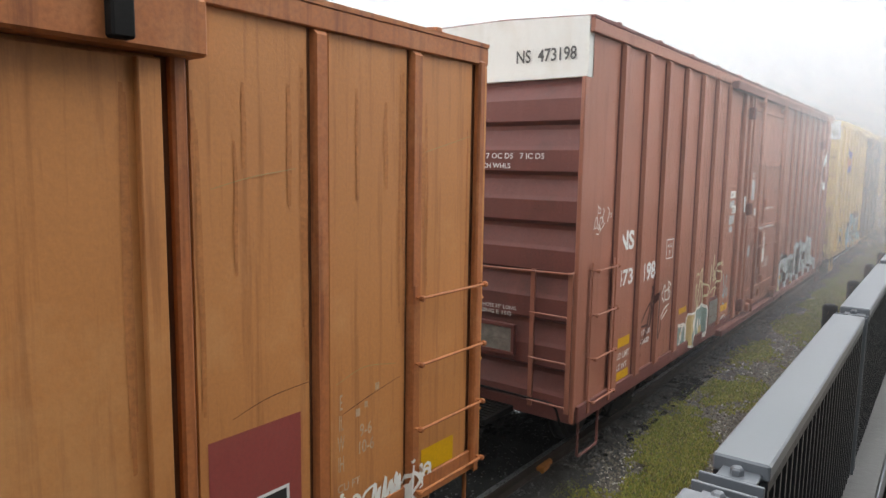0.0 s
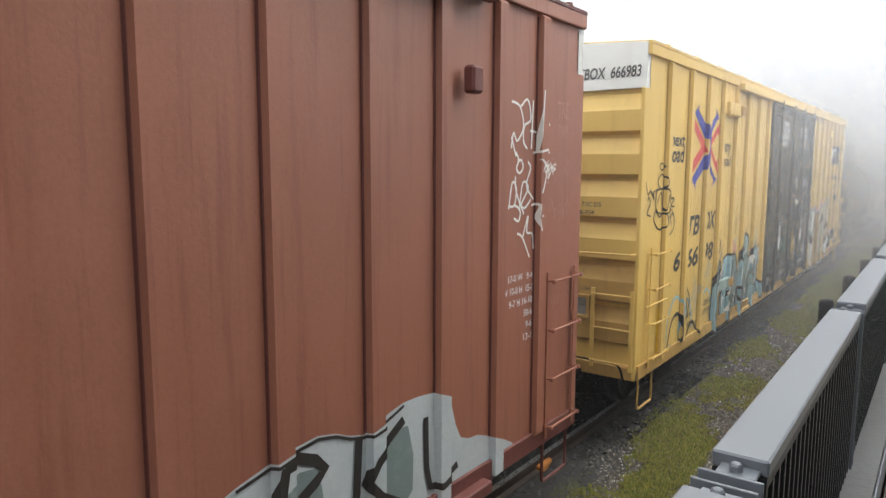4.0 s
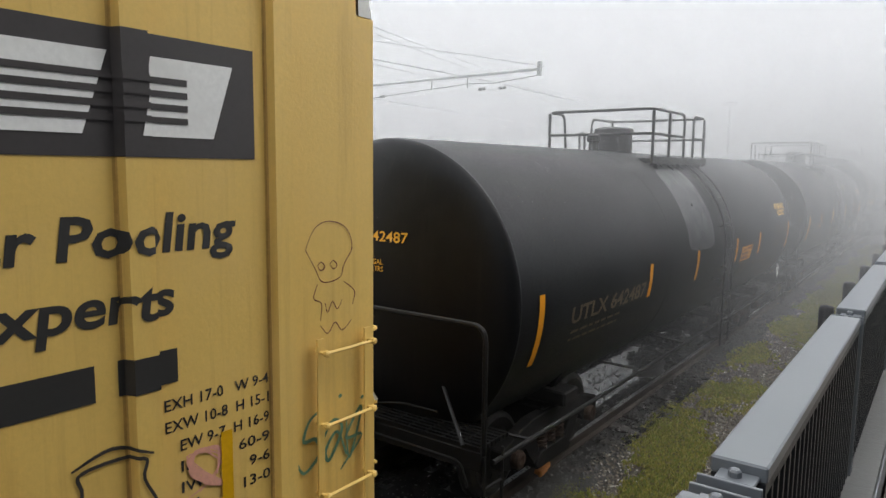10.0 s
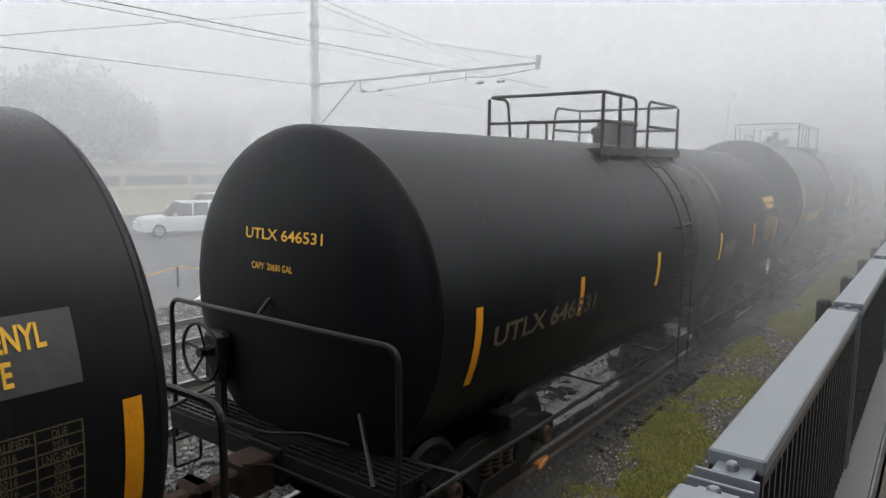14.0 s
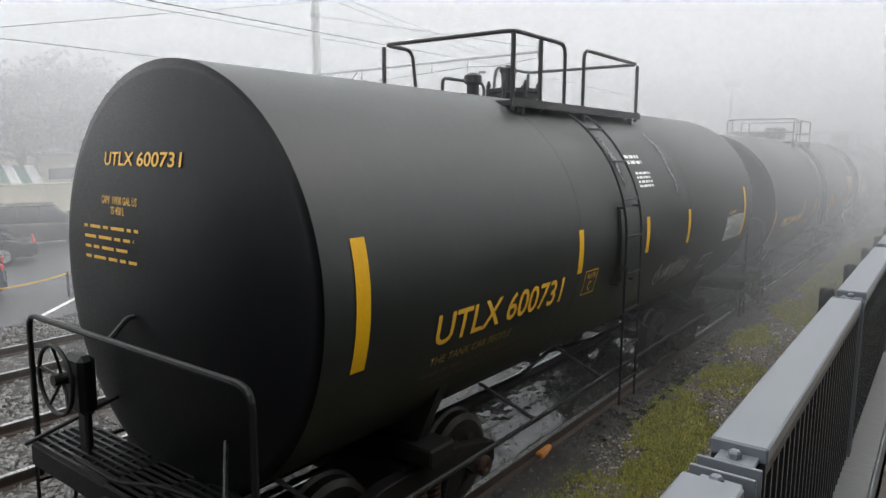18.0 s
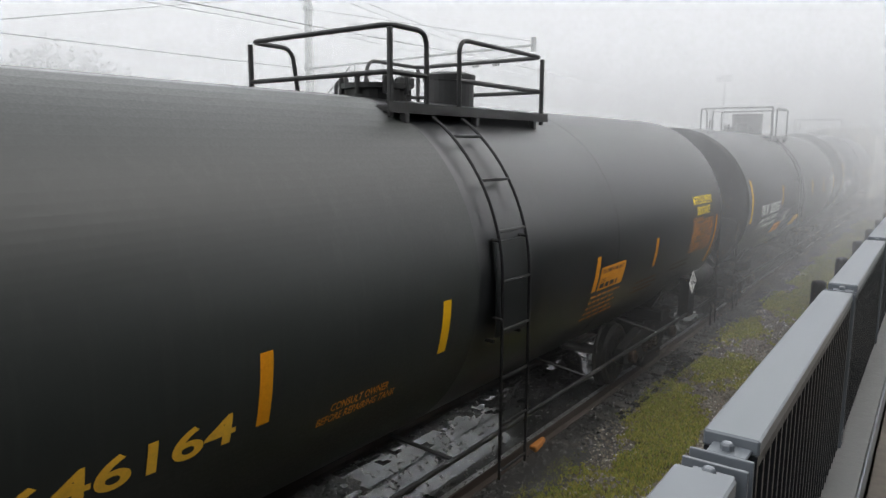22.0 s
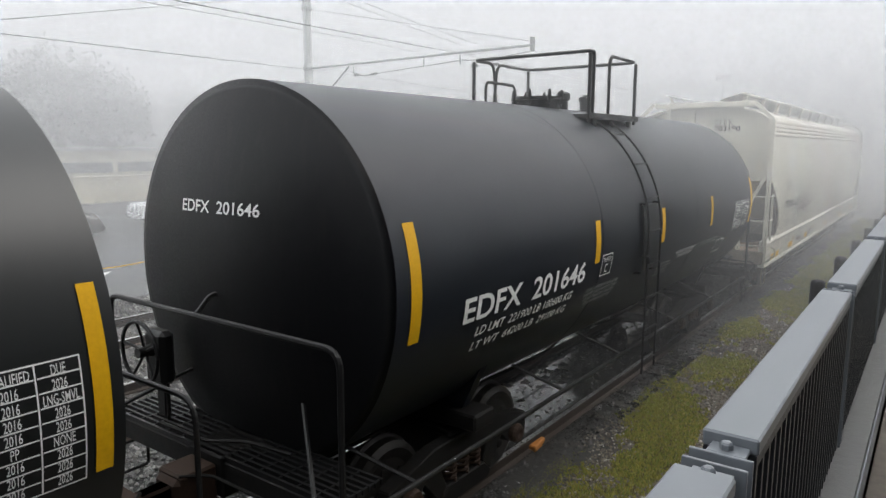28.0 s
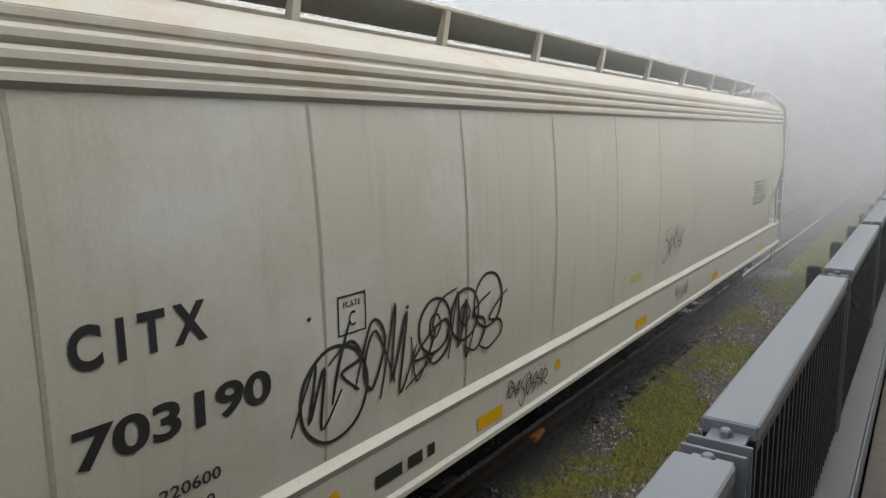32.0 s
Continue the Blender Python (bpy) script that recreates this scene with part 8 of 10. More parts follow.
# ---- tank cars ----
def head_bulge(r, crisp):
    """How far a tank end stands out at a share r of its radius: a flat dish with a sharp rim, or a round-shouldered one."""
    return 0.24 * (1 - r * r) if crisp else 0.28 * max(0.0, 1 - r ** 2.4) ** 0.5


def tank_car(y0, L, R, top, mat, label, rail, lad, dome, stripes, zr=0.0, tube_r=0.022, dome_h=0.42, dome_r=0.40, head_mat=None, end_rail=2.12, mid=True, thin=0.024, hatch=None, backing=False, crisp=False, beam=0.035):
    """rail: front ends of the top railing; lad: middle of the side ladder; dome: middle of the manway. All in train metres."""
    car = thing("tank_car", label, "tank car", "railway cars of the train")
    CARS.append((car, y0))
    zc = top - R
    q = lambda y: y - y0
    bm = bmesh.new()
    n = 28
    lathe(bm, [(L * k / n, R) for k in range(n + 1)], "y", 96, (0, zc))
    bmesh.ops.delete(bm, geom=[f for f in bm.faces if len(f.verts) > 4], context="FACES")
    part("tank_shell", bm, mat, car, smooth=True)
    for s, e in ((-1, 0.0), (1, L)):
        prof = [(e + s * head_bulge(k / 20, crisp), R * k / 20) for k in range(20, 0, -1)] if crisp else [(e + s * head_bulge(math.cos(math.pi / 40 * k), crisp), R * math.cos(math.pi / 40 * k)) for k in range(20)]
        prof.append((e + s * head_bulge(0.0, crisp), 0.0))
        bm = lathe(bmesh.new(), prof, "y", 96, (0, zc))
        bmesh.ops.remove_doubles(bm, verts=bm.verts, dist=1e-4)
        part("tank_head", bm, head_mat or mat, car, "domed tank end", smooth=True)
    for f in (0.33, 0.66):
        part("weld_seam", lathe(bmesh.new(), [(L * f - 0.007, R - 0.001), (L * f - 0.004, R + 0.002), (L * f + 0.004, R + 0.002), (L * f + 0.007, R - 0.001)], "y", 96, (0, zc)), mat, car, smooth=True)
    wh = lambda u, v: ((math.sqrt(max(1e-4, R * R - (v - zc) ** 2)), u, v), (math.sqrt(max(1e-4, R * R - (v - zc) ** 2)) / R, 0, (v - zc) / R))
    cz = [zc - R + 0.05 * k for k in range(int(2 * R / 0.05))]
    car_info = dict(car=car, crisp=crisp, q=q, wh=wh, cz=cz, R=R, zc=zc, L=L)
    for a, z0, z1, w, m in stripes:
        decal("reflective_stripe", drape(flat_rects([(q(a), q(a) + w, z0, z1)]), wh, 0.005, (), cz), m, car, "yellow reflective stripe")
    # manway, fittings and top platform
    d = q(dome)
    lathe_d = lathe(bmesh.new(), [(top - 0.08, dome_r), (top + dome_h - 0.03, dome_r), (top + dome_h, dome_r - 0.02), (top + dome_h + 0.02, dome_r - 0.12), (top + dome_h + 0.025, 0.05)], "z", 28, (0, d))
    dm = part("manway", lathe_d, STEEL_BLK, car, "upright valve housing", smooth=False)
    part("manway_lid", lathe(bmesh.new(), [(top + dome_h - 0.05, dome_r + 0.015), (top + dome_h + 0.01, dome_r + 0.02), (top + dome_h + 0.04, dome_r - 0.06), (top + dome_h + 0.05, 0.05)], "z", 28, (0, d)), STEEL_BLK, dm)
    if hatch:
        flat = q(hatch)
        hd = part("hatch", lathe(bmesh.new(), [(top - 0.06, 0.29), (top + 0.08, 0.29), (top + 0.085, 0.34), (top + 0.13, 0.34), (top + 0.14, 0.18)], "z", 24, (0, flat)), STEEL_BLK, car, "bolted round hatch")
        for k in range(8):
            a = k * math.pi / 4 + 0.2
            part("eye_bolt", lathe(bmesh.new(), [(top + 0.03, 0.025), (top + 0.18, 0.025), (top + 0.22, 0.014)], "z", 8, (0.33 * math.cos(a), flat + 0.33 * math.sin(a))), STEEL_BLK, hd)
    vz = part("safety_valve", lathe(bmesh.new(), [(top - 0.04, 0.07), (top + 0.12, 0.07), (top + 0.14, 0.1), (top + 0.22, 0.1), (top + 0.25, 0.05)], "z", 14, (0.0, d - 0.76)), STEEL_BLK, car)
    r0, r1 = q(rail[0]), q(rail[1])
    x = 0.85
    zp = zc + math.sqrt(R * R - x * x) + 0.14
    pf = part("top_platform", boxes((x - 0.36, x + 0.02, r0 + 0.1, r1, zp - 0.03 - beam * 0.8, zp), bevel=0.004), STEEL_BLK, car, "steel grating platform")
    part("platform_beam", prism(bmesh.new(), [(x + 0.03, zp - 0.04 - beam), (x + 0.03, zp + beam), (x, zp + beam), (x, zp + beam - 0.013), (x + 0.018, zp + beam - 0.013), (x + 0.018, zp - 0.027 - beam), (x, zp - 0.027 - beam), (x, zp - 0.04 - beam)], r0 - 0.05, r1 + 0.1), STEEL_BLK, pf)
    k = r0 + 0.15
    while k < r1:
        part("grating_bar", boxes((x - 0.36, x, k, k + 0.02, zp, zp + 0.012)), STEEL_BLK, pf)
        k += 0.11
    for yy in (r0 + 0.2, (r0 + r1) / 2, r1 - 0.15):
        part("platform_bracket", boxes((x - 0.05, x + 0.012, yy - 0.03, yy + 0.03, zp - 0.22, zp - 0.05), bevel=0.006), STEEL_BLK, pf)
    zt, zm = rail[2], rail[2] - 0.36
    l0, l1 = q(lad) - 0.24, q(lad) + 0.24
    T = lambda pts, nm="railing_pipe": part(nm, tubes([pts], tube_r, 8), STEEL_BLK, car)
    xb = -0.85
    zb = zc + math.sqrt(R * R - xb * xb)
    # front run up to the ladder, then round the far end and along the back
    T(arc([(x, l0, zp), (x, l0, zt), (x, r0, zt), (xb * 0.2, r0, zt), (xb, r0, zt - 0.0), (xb, r0 + 0.5, zt), (xb, r0 + 0.62, zb)], 0.13))
    if mid:
        T(arc([(x, l0, zm), (x, r0, zm), (xb, r0, zm)], 0.08))
        T(arc([(x, l1, zm), (x, r1, zm), (xb, r1, zm), (xb, r1 - 0.95, zm)], 0.08))
    T(arc([(x, l1, zp), (x, l1, zt), (x, r1, zt), (xb, r1, zt), (xb, r1 - 0.9, zt), (xb, r1 - 1.02, zb)], 0.13))
    T(arc([(xb, r0 + 1.1, zb), (xb, r0 + 1.1, zm + 0.1), (xb, r1 - 1.2, zm + 0.1), (xb, r1 - 1.2, zb)], 0.1))
    for yy, xx, lo in ((r0, x, zp - 0.1), (r0, xb, zb - 0.05), (r1, x, zp - 0.1), (r1, xb, zb - 0.05)) + ((((r0 + l0) / 2, x, zp - 0.1),) if l0 - r0 > 0.5 else ()):
        part("railing_post", boxes((xx - 0.02, xx + 0.02, yy - 0.02, yy + 0.02, lo, zt - 0.02), bevel=0.006), STEEL_BLK, car)
    # side ladder: bent uprights that follow the shell and then hang straight
    for k, yy in enumerate((l0 + 0.02, l1 - 0.02)):
        a0 = math.asin(min(0.999, (x + 0.05) / (R + 0.07)))
        pts = [((R + 0.075) * math.sin(a), yy, zc + (R + 0.075) * math.cos(a)) for a in [a0 + (math.pi / 2 - a0) * i / 14 for i in range(15)]]
        pts += [(R + 0.075, yy, zc - 0.9), (R + 0.07, yy, 0.62)]
        part("ladder_upright", tubes([pts], 0.014, 6), STEEL_BLK, car)
    z = zc + R * 0.77
    while z > 0.66:
        xr = R + 0.075 if z < zc else math.sqrt((R + 0.075) ** 2 - (z - zc) ** 2)
        part("ladder_rung", tubes([((xr, l0 + 0.02, z), (xr, l1 - 0.02, z))], 0.014, 6), STEEL_BLK, car)
        z -= 0.36 if z > zc + R * 0.7 else 0.41
    for rz in (zc - 0.5, zc + 0.35):
        for yy in (l0 + 0.02, l1 - 0.02):
            xr = math.sqrt(R * R - (rz - zc) ** 2)
            part("ladder_standoff", tubes([((xr - 0.01, yy, rz), (xr + 0.08, yy, rz))], 0.016, 6), STEEL_BLK, car)
    if backing:
        pts = [(R + 0.03, zc - 0.45), (R + 0.045, zc - 0.45), (R + 0.045, zc + 0.02), (R + 0.01, zc + 0.34), (R - 0.01, zc + 0.34), (R + 0.03, zc)]
        part("ladder_backing", prism(bmesh.new(), pts, l0 - 0.02, l1 + 0.02), TANK_WET, car, "flat black plate behind the rungs")
    part("ladder_hoop", tubes([arc([(R + 0.02, l0 - 0.03, zc - 0.28), (R + 0.12, l0 - 0.05, zc - 0.28), (R + 0.12, l0 - 0.05, zc - 0.36)], 0.03)], 0.012, 6), STEEL_BLK, car)
    # sills, saddles, platforms and hand rails
    for s, e in ((-1, 0.0), (1, L)):
        a, c = sorted((e - s * 2.1, e + s * 0.5))
        part("stub_sill", boxes((-0.22, 0.22, a, c, 0.74, 1.08), bevel=0.015), RUN_GEAR, car)
        part("saddle", prism(bmesh.new(), [(-1.0, 0.95), (1.0, 0.95), (R * 0.82, zc - R * 0.55), (R * 0.4, zc - R * 0.9), (-R * 0.4, zc - R * 0.9), (-R * 0.82, zc - R * 0.55)], e - s * 1.6 - 0.06, e - s * 1.6 + 0.06), mat, car)
        part("body_bolster", boxes((-1.25, 1.25, e - s * 1.6 - 0.17, e - s * 1.6 + 0.17, 0.86, 1.02), bevel=0.02), RUN_GEAR, car)
        gr = bmesh.new()
        p0, p1 = sorted((e + s * 0.02, e + s * 0.46))
        for i in range(8):
            yy = p0 + (p1 - p0) * i / 7
            box(gr, -1.42, 1.42, yy - 0.012, yy + 0.012, 1.04, 1.08)
        for i in range(15):
            xx = -1.4 + 2.8 * i / 14
            box(gr, xx - 0.01, xx + 0.01, p0, p1, 1.045, 1.075)
        part("end_platform", gr, STEEL_BLK, car, "open grating end platform")["kind"] = "stuff"
        yh = e + s * 0.42
        part("end_hand_rail", tubes([arc([(-1.42, yh, 0.75), (-1.42, yh, end_rail), (1.42, yh, end_rail), (1.42, yh, 0.75)], 0.14)], thin, 8), STEEL_BLK, car)
        part("rail_stay", tubes([arc([(-0.15, yh, end_rail), (-0.15, yh - s * 0.15, end_rail + 0.14), (-0.1, e + s * 0.2, end_rail + 0.14)], 0.06)], 0.02, 6), STEEL_BLK, car)
        part("end_sill", boxes((-1.42, 1.42, min(e + s * 0.40, e + s * 0.48), max(e + s * 0.40, e + s * 0.48), 0.86, 1.04), bevel=0.01), RUN_GEAR, car)
        for xx in (-1.44, 1.44):
            part("corner_step", tubes([arc([(xx, e + s * 0.15, 1.0), (xx, e + s * 0.15, 0.42), (xx, e + s * 0.44, 0.42), (xx, e + s * 0.44, 1.0)], 0.04, 3), ((xx, e + s * 0.15, 0.7), (xx, e + s * 0.44, 0.7))], 0.016, 6), STEEL_BLK, car)
        truck(car, e - s * 1.6)
        coupler(car, e + s * 0.5, s)
    for xx in (-1.44, 1.44):
        part("side_hand_rail", tubes([[(xx, -0.3, 0.9), (xx, L + 0.3, 0.9)]], 0.022, 8), STEEL_BLK, car, "long pipe along the sill")
        for yy in (0.35, L * 0.27, L * 0.42, L * 0.62, L * 0.8, L - 0.35):
            part("rail_brace", tubes([((xx, yy, 0.9), (xx * 0.66, yy - 0.25, zc - R * 0.8))], 0.018, 6), STEEL_BLK, car)
    part("bottom_outlet", lathe(bmesh.new(), [(0.62, 0.1), (0.7, 0.16), (0.95, 0.18), (zc - R + 0.05, 0.22)], "z", 16, (0, L / 2)), STEEL_BLK, car)
    part("brake_pipe", tubes([[(0.5, 0.2, 0.86), (0.5, L * 0.4, 0.8), (0.3, L * 0.5, 0.8), (0.5, L * 0.6, 0.8), (0.5, L - 0.2, 0.86)]], 0.025, 6), RUN_GEAR, car)
    wx, wy, wz = -0.9, -0.47, 1.69
    bw = part("brake_wheel", tubes([[(wx + 0.27 * math.cos(a), wy, wz + 0.27 * math.sin(a)) for a in [k * math.pi / 14 for k in range(29)]]], 0.017, 8), STEEL_BLK, car, "spoked hand brake wheel")
    for k in range(5):
        a = 0.4 + k * 2 * math.pi / 5
        part("spoke", tubes([[(wx, wy + 0.05, wz), (wx + 0.14 * math.cos(a), wy + 0.03, wz + 0.14 * math.sin(a)), (wx + 0.27 * math.cos(a), wy, wz + 0.27 * math.sin(a))]], 0.012, 6), STEEL_BLK, bw)
    part("hub", lathe(bmesh.new(), [(wy - 0.02, 0.045), (wy + 0.07, 0.05), (wy + 0.14, 0.06)], "y", 12, (wx, wz)), STEEL_BLK, bw)
    part("brake_housing", boxes((wx - 0.13, wx + 0.15, -0.36, -0.22, 1.38, 1.86), bevel=0.04), STEEL_BLK, car)
    part("brake_stand", boxes((wx - 0.06, wx + 0.06, -0.3, -0.24, 1.08, 1.42), bevel=0.01), STEEL_BLK, car)
    part("brake_chain_rod", tubes([[(wx + 0.12, -0.3, 1.4), (wx + 0.14, -0.32, 1.0), (-0.4, -0.2, 0.8)]], 0.016, 6), RUN_GEAR, car)
    part("end_brace", tubes([[(-1.3, -0.56, 1.1), (-0.7, -0.1, 1.5)]], 0.018, 6), STEEL_BLK, car)
    part("end_brace", tubes([[(1.3, -0.56, 1.1), (0.7, -0.1, 1.5)]], 0.018, 6), STEEL_BLK, car)
    part("end_pipe", tubes([arc([(-0.6, -0.5, 1.16), (0.1, -0.54, 1.2), (0.55, -0.5, 1.3), (0.9, -0.4, 1.26)], 0.1)], 0.015, 6), RUN_GEAR, car, "pipe across the end platform")
    return car_info


def tank_text(T, text, a, z0, w, h, m, bold=0.015, lean=0.0, rise=0.0, label="", proud=0.006):
    bm = fit_to(letters(text, bold, lean), T["q"](a), z0, w, h, rise)
    return decal("lettering", drape(bm, T["wh"], proud, (), T["cz"]), m, T["car"], label)


def tank_mark(T, bm, m, label="", proud=0.005, name="marking"):
    return decal(name, drape(bm, T["wh"], proud, (), T["cz"]), m, T["car"], label)


def tank_end_text(T, text, x, z0, w, h, m, bold=0.012, label=""):
    def where(u, v):
        return (u, -head_bulge(min(0.999, math.hypot(u, v - T["zc"]) / T["R"]), T["crisp"]), v), (0, -1, 0)
    bm = fit_to(letters(text, bold), x, z0, w, h)
    return decal("lettering", drape(bm, where, 0.008, [x + w * k / 8 for k in range(1, 8)], [z0 + h / 2]), m, T["car"], label)


def placard(T, x, y, z, s, face):
    """White diamond with black upright stripes and the number 3082."""
    def place(bm, p):
        if face == "side":
            return drape(bm, lambda u, v: ((x, u, v), (1, 0, 0)), p)
        return drape(bm, lambda u, v: ((u, x, v), (0, -1, 0)), p)
    d = bmesh.new()
    d.faces.new([d.verts.new((y + a * s, z + b * s, 0)) for a, b in ((0, -1), (1, 0), (0, 1), (-1, 0))])
    plate = decal("placard", place(d, 0.0), INK_WHITE, T["car"], "white diamond hazard placard")
    b = bmesh.new()
    for k in range(-3, 4):
        u = k * 0.2
        hh = 1 - abs(u) - 0.14
        if hh > 0.2:
            b.faces.new([b.verts.new((y + (u + e) * s, z + v * s, 0)) for e, v in ((-0.05, 0.22), (0.05, 0.22), (0.05, hh), (-0.05, hh))])
    decal("placard_stripes", place(b, 0.003), INK_BLACK, plate)
    decal("placard_number", place(fit_to(letters("3082", 0.03), y - 0.62 * s, z - 0.18 * s, 1.24 * s, 0.34 * s), 0.003), INK_BLACK, plate)
    decal("placard_class", place(fit_to(letters("9", 0.02), y - 0.09 * s, z - 0.66 * s, 0.18 * s, 0.26 * s), 0.003), INK_BLACK, plate)
    return plate


def data_table(T, a, c, z0, z1, m, rows, seed, cols=(0.46, 0.62, 0.82)):
    """Ruled inspection table: row names, test mark, year done and year due."""
    tank_mark(T, flat_rects(table_rects(T["q"](a), T["q"](c), z0, z1, cols, rows, 0.007)), m, "ruled inspection table")
    w, p = c - a, (z1 - z0) / rows
    names = ["STATION", "TANK QUALIFICATION", "THICKNESS TEST", "SERVICE EQUIPMENT", "PRV: VALVE", "LINING", "RULE 88.B INSPECTION", "STUB SILL INSPECTION", "HEATER COILS"][:rows]
    done = (["QUALIFIED"] + ["2016", "2016", "2016", "2016", "PP", "2016", "2016", "2016"])[:rows]
    due = (["DUE"] + ["2026", "LNG-SMVL", "2026", "2026", "NONE", "2026", "2026", "2026"])[:rows]
    reqt = (["LOCATION"] + ["REQT"] * 8)[:rows]
    e = [0, *cols, 1]
    for lines, u, v in zip((names, reqt, done, due), e, e[1:]):
        bm = letters("\n".join(lines), 0.006, 0.0, "LEFT" if u == 0 else "CENTER")
        fit_to(bm, T["q"](a) + w * u + 0.02, z0 + p * 0.28, w * (v - u) - 0.04, z1 - z0 - p * 0.56)
        decal("lettering", drape(bm, T["wh"], 0.006, (), T["cz"]), m, T["car"])


def small_print(T, a, z0, w, h, rows, m, seed):
    tank_mark(T, bars(T["q"](a), z0, w, h, rows, seed, 0.34), m, "small stencilled lines")


def wet_runs(T, y0, y1, z0, z1, n, seed, wide=0.03):
    """Rainwater running down the shell in ragged films."""
    rng = random.Random(seed)
    for k in range(n):
        y, w = T["q"](rng.uniform(y0, y1)), wide * rng.uniform(0.4, 1.3)
        a, c = z1 - (z1 - z0) * 0.25 * rng.random(), z0 + (z1 - z0) * 0.5 * rng.random()
        pts = [(y + rng.uniform(-0.25, 0.25) * w, a + (c - a) * i / 7) for i in range(8)]
        tank_mark(T, stroke(bmesh.new(), pts, w, False, 3), RAIN_FILM, "film of rainwater", 0.004 + 0.0004 * k, "water_run")


def flecks(T, y0, y1, z0, z1, n, seed, m):
    """Small pale specks on the upper shell."""
    rng = random.Random(seed)
    out = []
    for k in range(n):
        y, z = T["q"](rng.uniform(y0, y1)), z0 + (z1 - z0) * rng.random() ** 0.6
        a = rng.uniform(0.002, 0.007)
        out.append((y, y + a * rng.uniform(1, 2.6), z, z + a))
    tank_mark(T, flat_rects(out), m, "scattered pale specks", 0.004)


RAIN_FILM = plain_material("rainwater_film", (0.012, 0.0125, 0.013), 0.16, **{"Specular IOR Level": 0.8})


def tank_cars():
    A, B, Y = ORANGE_TAPE, INK_FADED, REFLECT
    # first
    t = tank_car(43.0, 11.9, 1.52, 3.72, TANK_MATT, "black tank car with faded orange lettering and a repainted band", (47.85, 50.35, 4.33), 49.51, 48.42,
                 [(43.31, 1.60, 2.29, 0.10, A), (46.12, 1.863, 2.275, 0.10, A), (48.06, 1.833, 2.268, 0.10, A), (50.29, 1.881, 2.276, 0.10, A), (52.0, 1.881, 2.266, 0.10, A), (54.73, 1.766, 2.343, 0.09, A)], hatch=None, dome_h=0.34, dome_r=0.29)
    tank_mark(t, [blob(b_, [(t["q"](u), v) for u, v in ((47.8, 3.40), (47.66, 3.05), (47.68, 2.6), (47.75, 2.32), (48.3, 2.27), (48.88, 2.30), (48.93, 2.7), (48.9, 3.1), (48.95, 3.42), (48.4, 3.44))], 3) for b_ in [bmesh.new()]][0], PATCH, "smoother grey-black repainted band", 0.004)
    tank_text(t, "UTLX 642487", 44.01, 1.891, 2.02, 0.185, INK_FADED, 0.02, label="faded reporting mark and number")
    small_print(t, 44.06, 1.670, 1.7, 0.17, 2, INK_FADED, 1)
    tank_mark(t, flat_rects([(t["q"](53.46), t["q"](54.57), 2.468, 2.785)]), LABEL_DIM, "dark grey label panel")
    tank_text(t, "METHYLENE DIPHENYL\nDIISOCYANATE", 53.54, 2.506, 0.91, 0.24, INK_YELLOW, 0.025, label="yellow cargo name", proud=0.009)
    data_table(t, 53.46, 54.55, 1.891, 2.314, INK_FADED, 8, 5)
    tank_mark(t, flat_rects([(t["q"](50.72), t["q"](51.46), 1.83, 2.09)]), ORANGE_TAPE, "amber emergency notice")
    tank_text(t, "FOR CHEMICAL EMERGENCY", 50.75, 2.02, 0.67, 0.045, INK_BLACK, 0.012, proud=0.009)
    tank_mark(t, bars(t["q"](50.76), 1.85, 0.62, 0.15, 2, 3, 0.7), INK_BLACK, proud=0.009)
    small_print(t, 50.81, 1.573, 0.9, 0.24, 4, INK_FADED, 3), small_print(t, 52.14, 1.621, 0.9, 0.12, 2, INK_FADED, 4)
    tank_end_text(t, "UTLX 642487", -0.56, 2.73, 1.0, 0.1, INK_YELLOW), tank_end_text(t, "CAPY  20691 GAL\nCAPY  78324 LTRS", -0.38, 2.44, 0.53, 0.12, INK_YELLOW)
    placard(t, -0.32, -0.05, 1.19, 0.17, "end"), placard(t, 1.46, t["q"](54.23), 1.29, 0.18, "side")
    wet_runs(t, 49.3, 49.75, 2.75, 3.5, 7, 301), wet_runs(t, 48.3, 49.3, 3.42, 3.6, 6, 302, 0.1), flecks(t, 43.3, 48.0, 2.9, 3.66, 90, 303, INK_WHITE_DIM)
    # second
    t = tank_car(57.2, 12.02, 1.52, 3.74, TANK, "black tank car with yellow markings and a grey-patched top", (61.4, 64.3, 4.33), 62.75, 63.92,
                 [(57.60, 1.621, 2.285, 0.10, A), (59.50, 1.881, 2.285, 0.09, A), (61.75, 1.881, 2.314, 0.10, Y), (64.68, 1.900, 2.333, 0.10, Y), (66.97, 1.920, 2.35, 0.09, A), (68.93, 1.72, 2.33, 0.08, A)], hatch=None, dome_h=0.34, dome_r=0.31)
    tank_mark(t, flat_rects([(t["q"](64.79), t["q"](65.03), 2.776, 3.420)]), LABEL_DIM, "grey weathered patch", 0.004)
    tank_text(t, "UTLX 646531", 57.90, 1.891, 2.02, 0.19, INK_FADED, 0.02, label="faded reporting mark and number")
    tank_mark(t, flat_rects([(t["q"](67.94), t["q"](68.98), 2.535, 2.81)]), LABEL_DIM, "dark grey label panel")
    tank_text(t, "METHYLENE DIPHENYL\nDIISOCYANATE", 67.99, 2.565, 0.92, 0.215, INK_YELLOW, 0.025, label="yellow cargo name", proud=0.009)
    tank_text(t, "DOT 111A100W1", 67.91, 2.425, 0.44, 0.05, INK_YELLOW_DIM, 0.01)
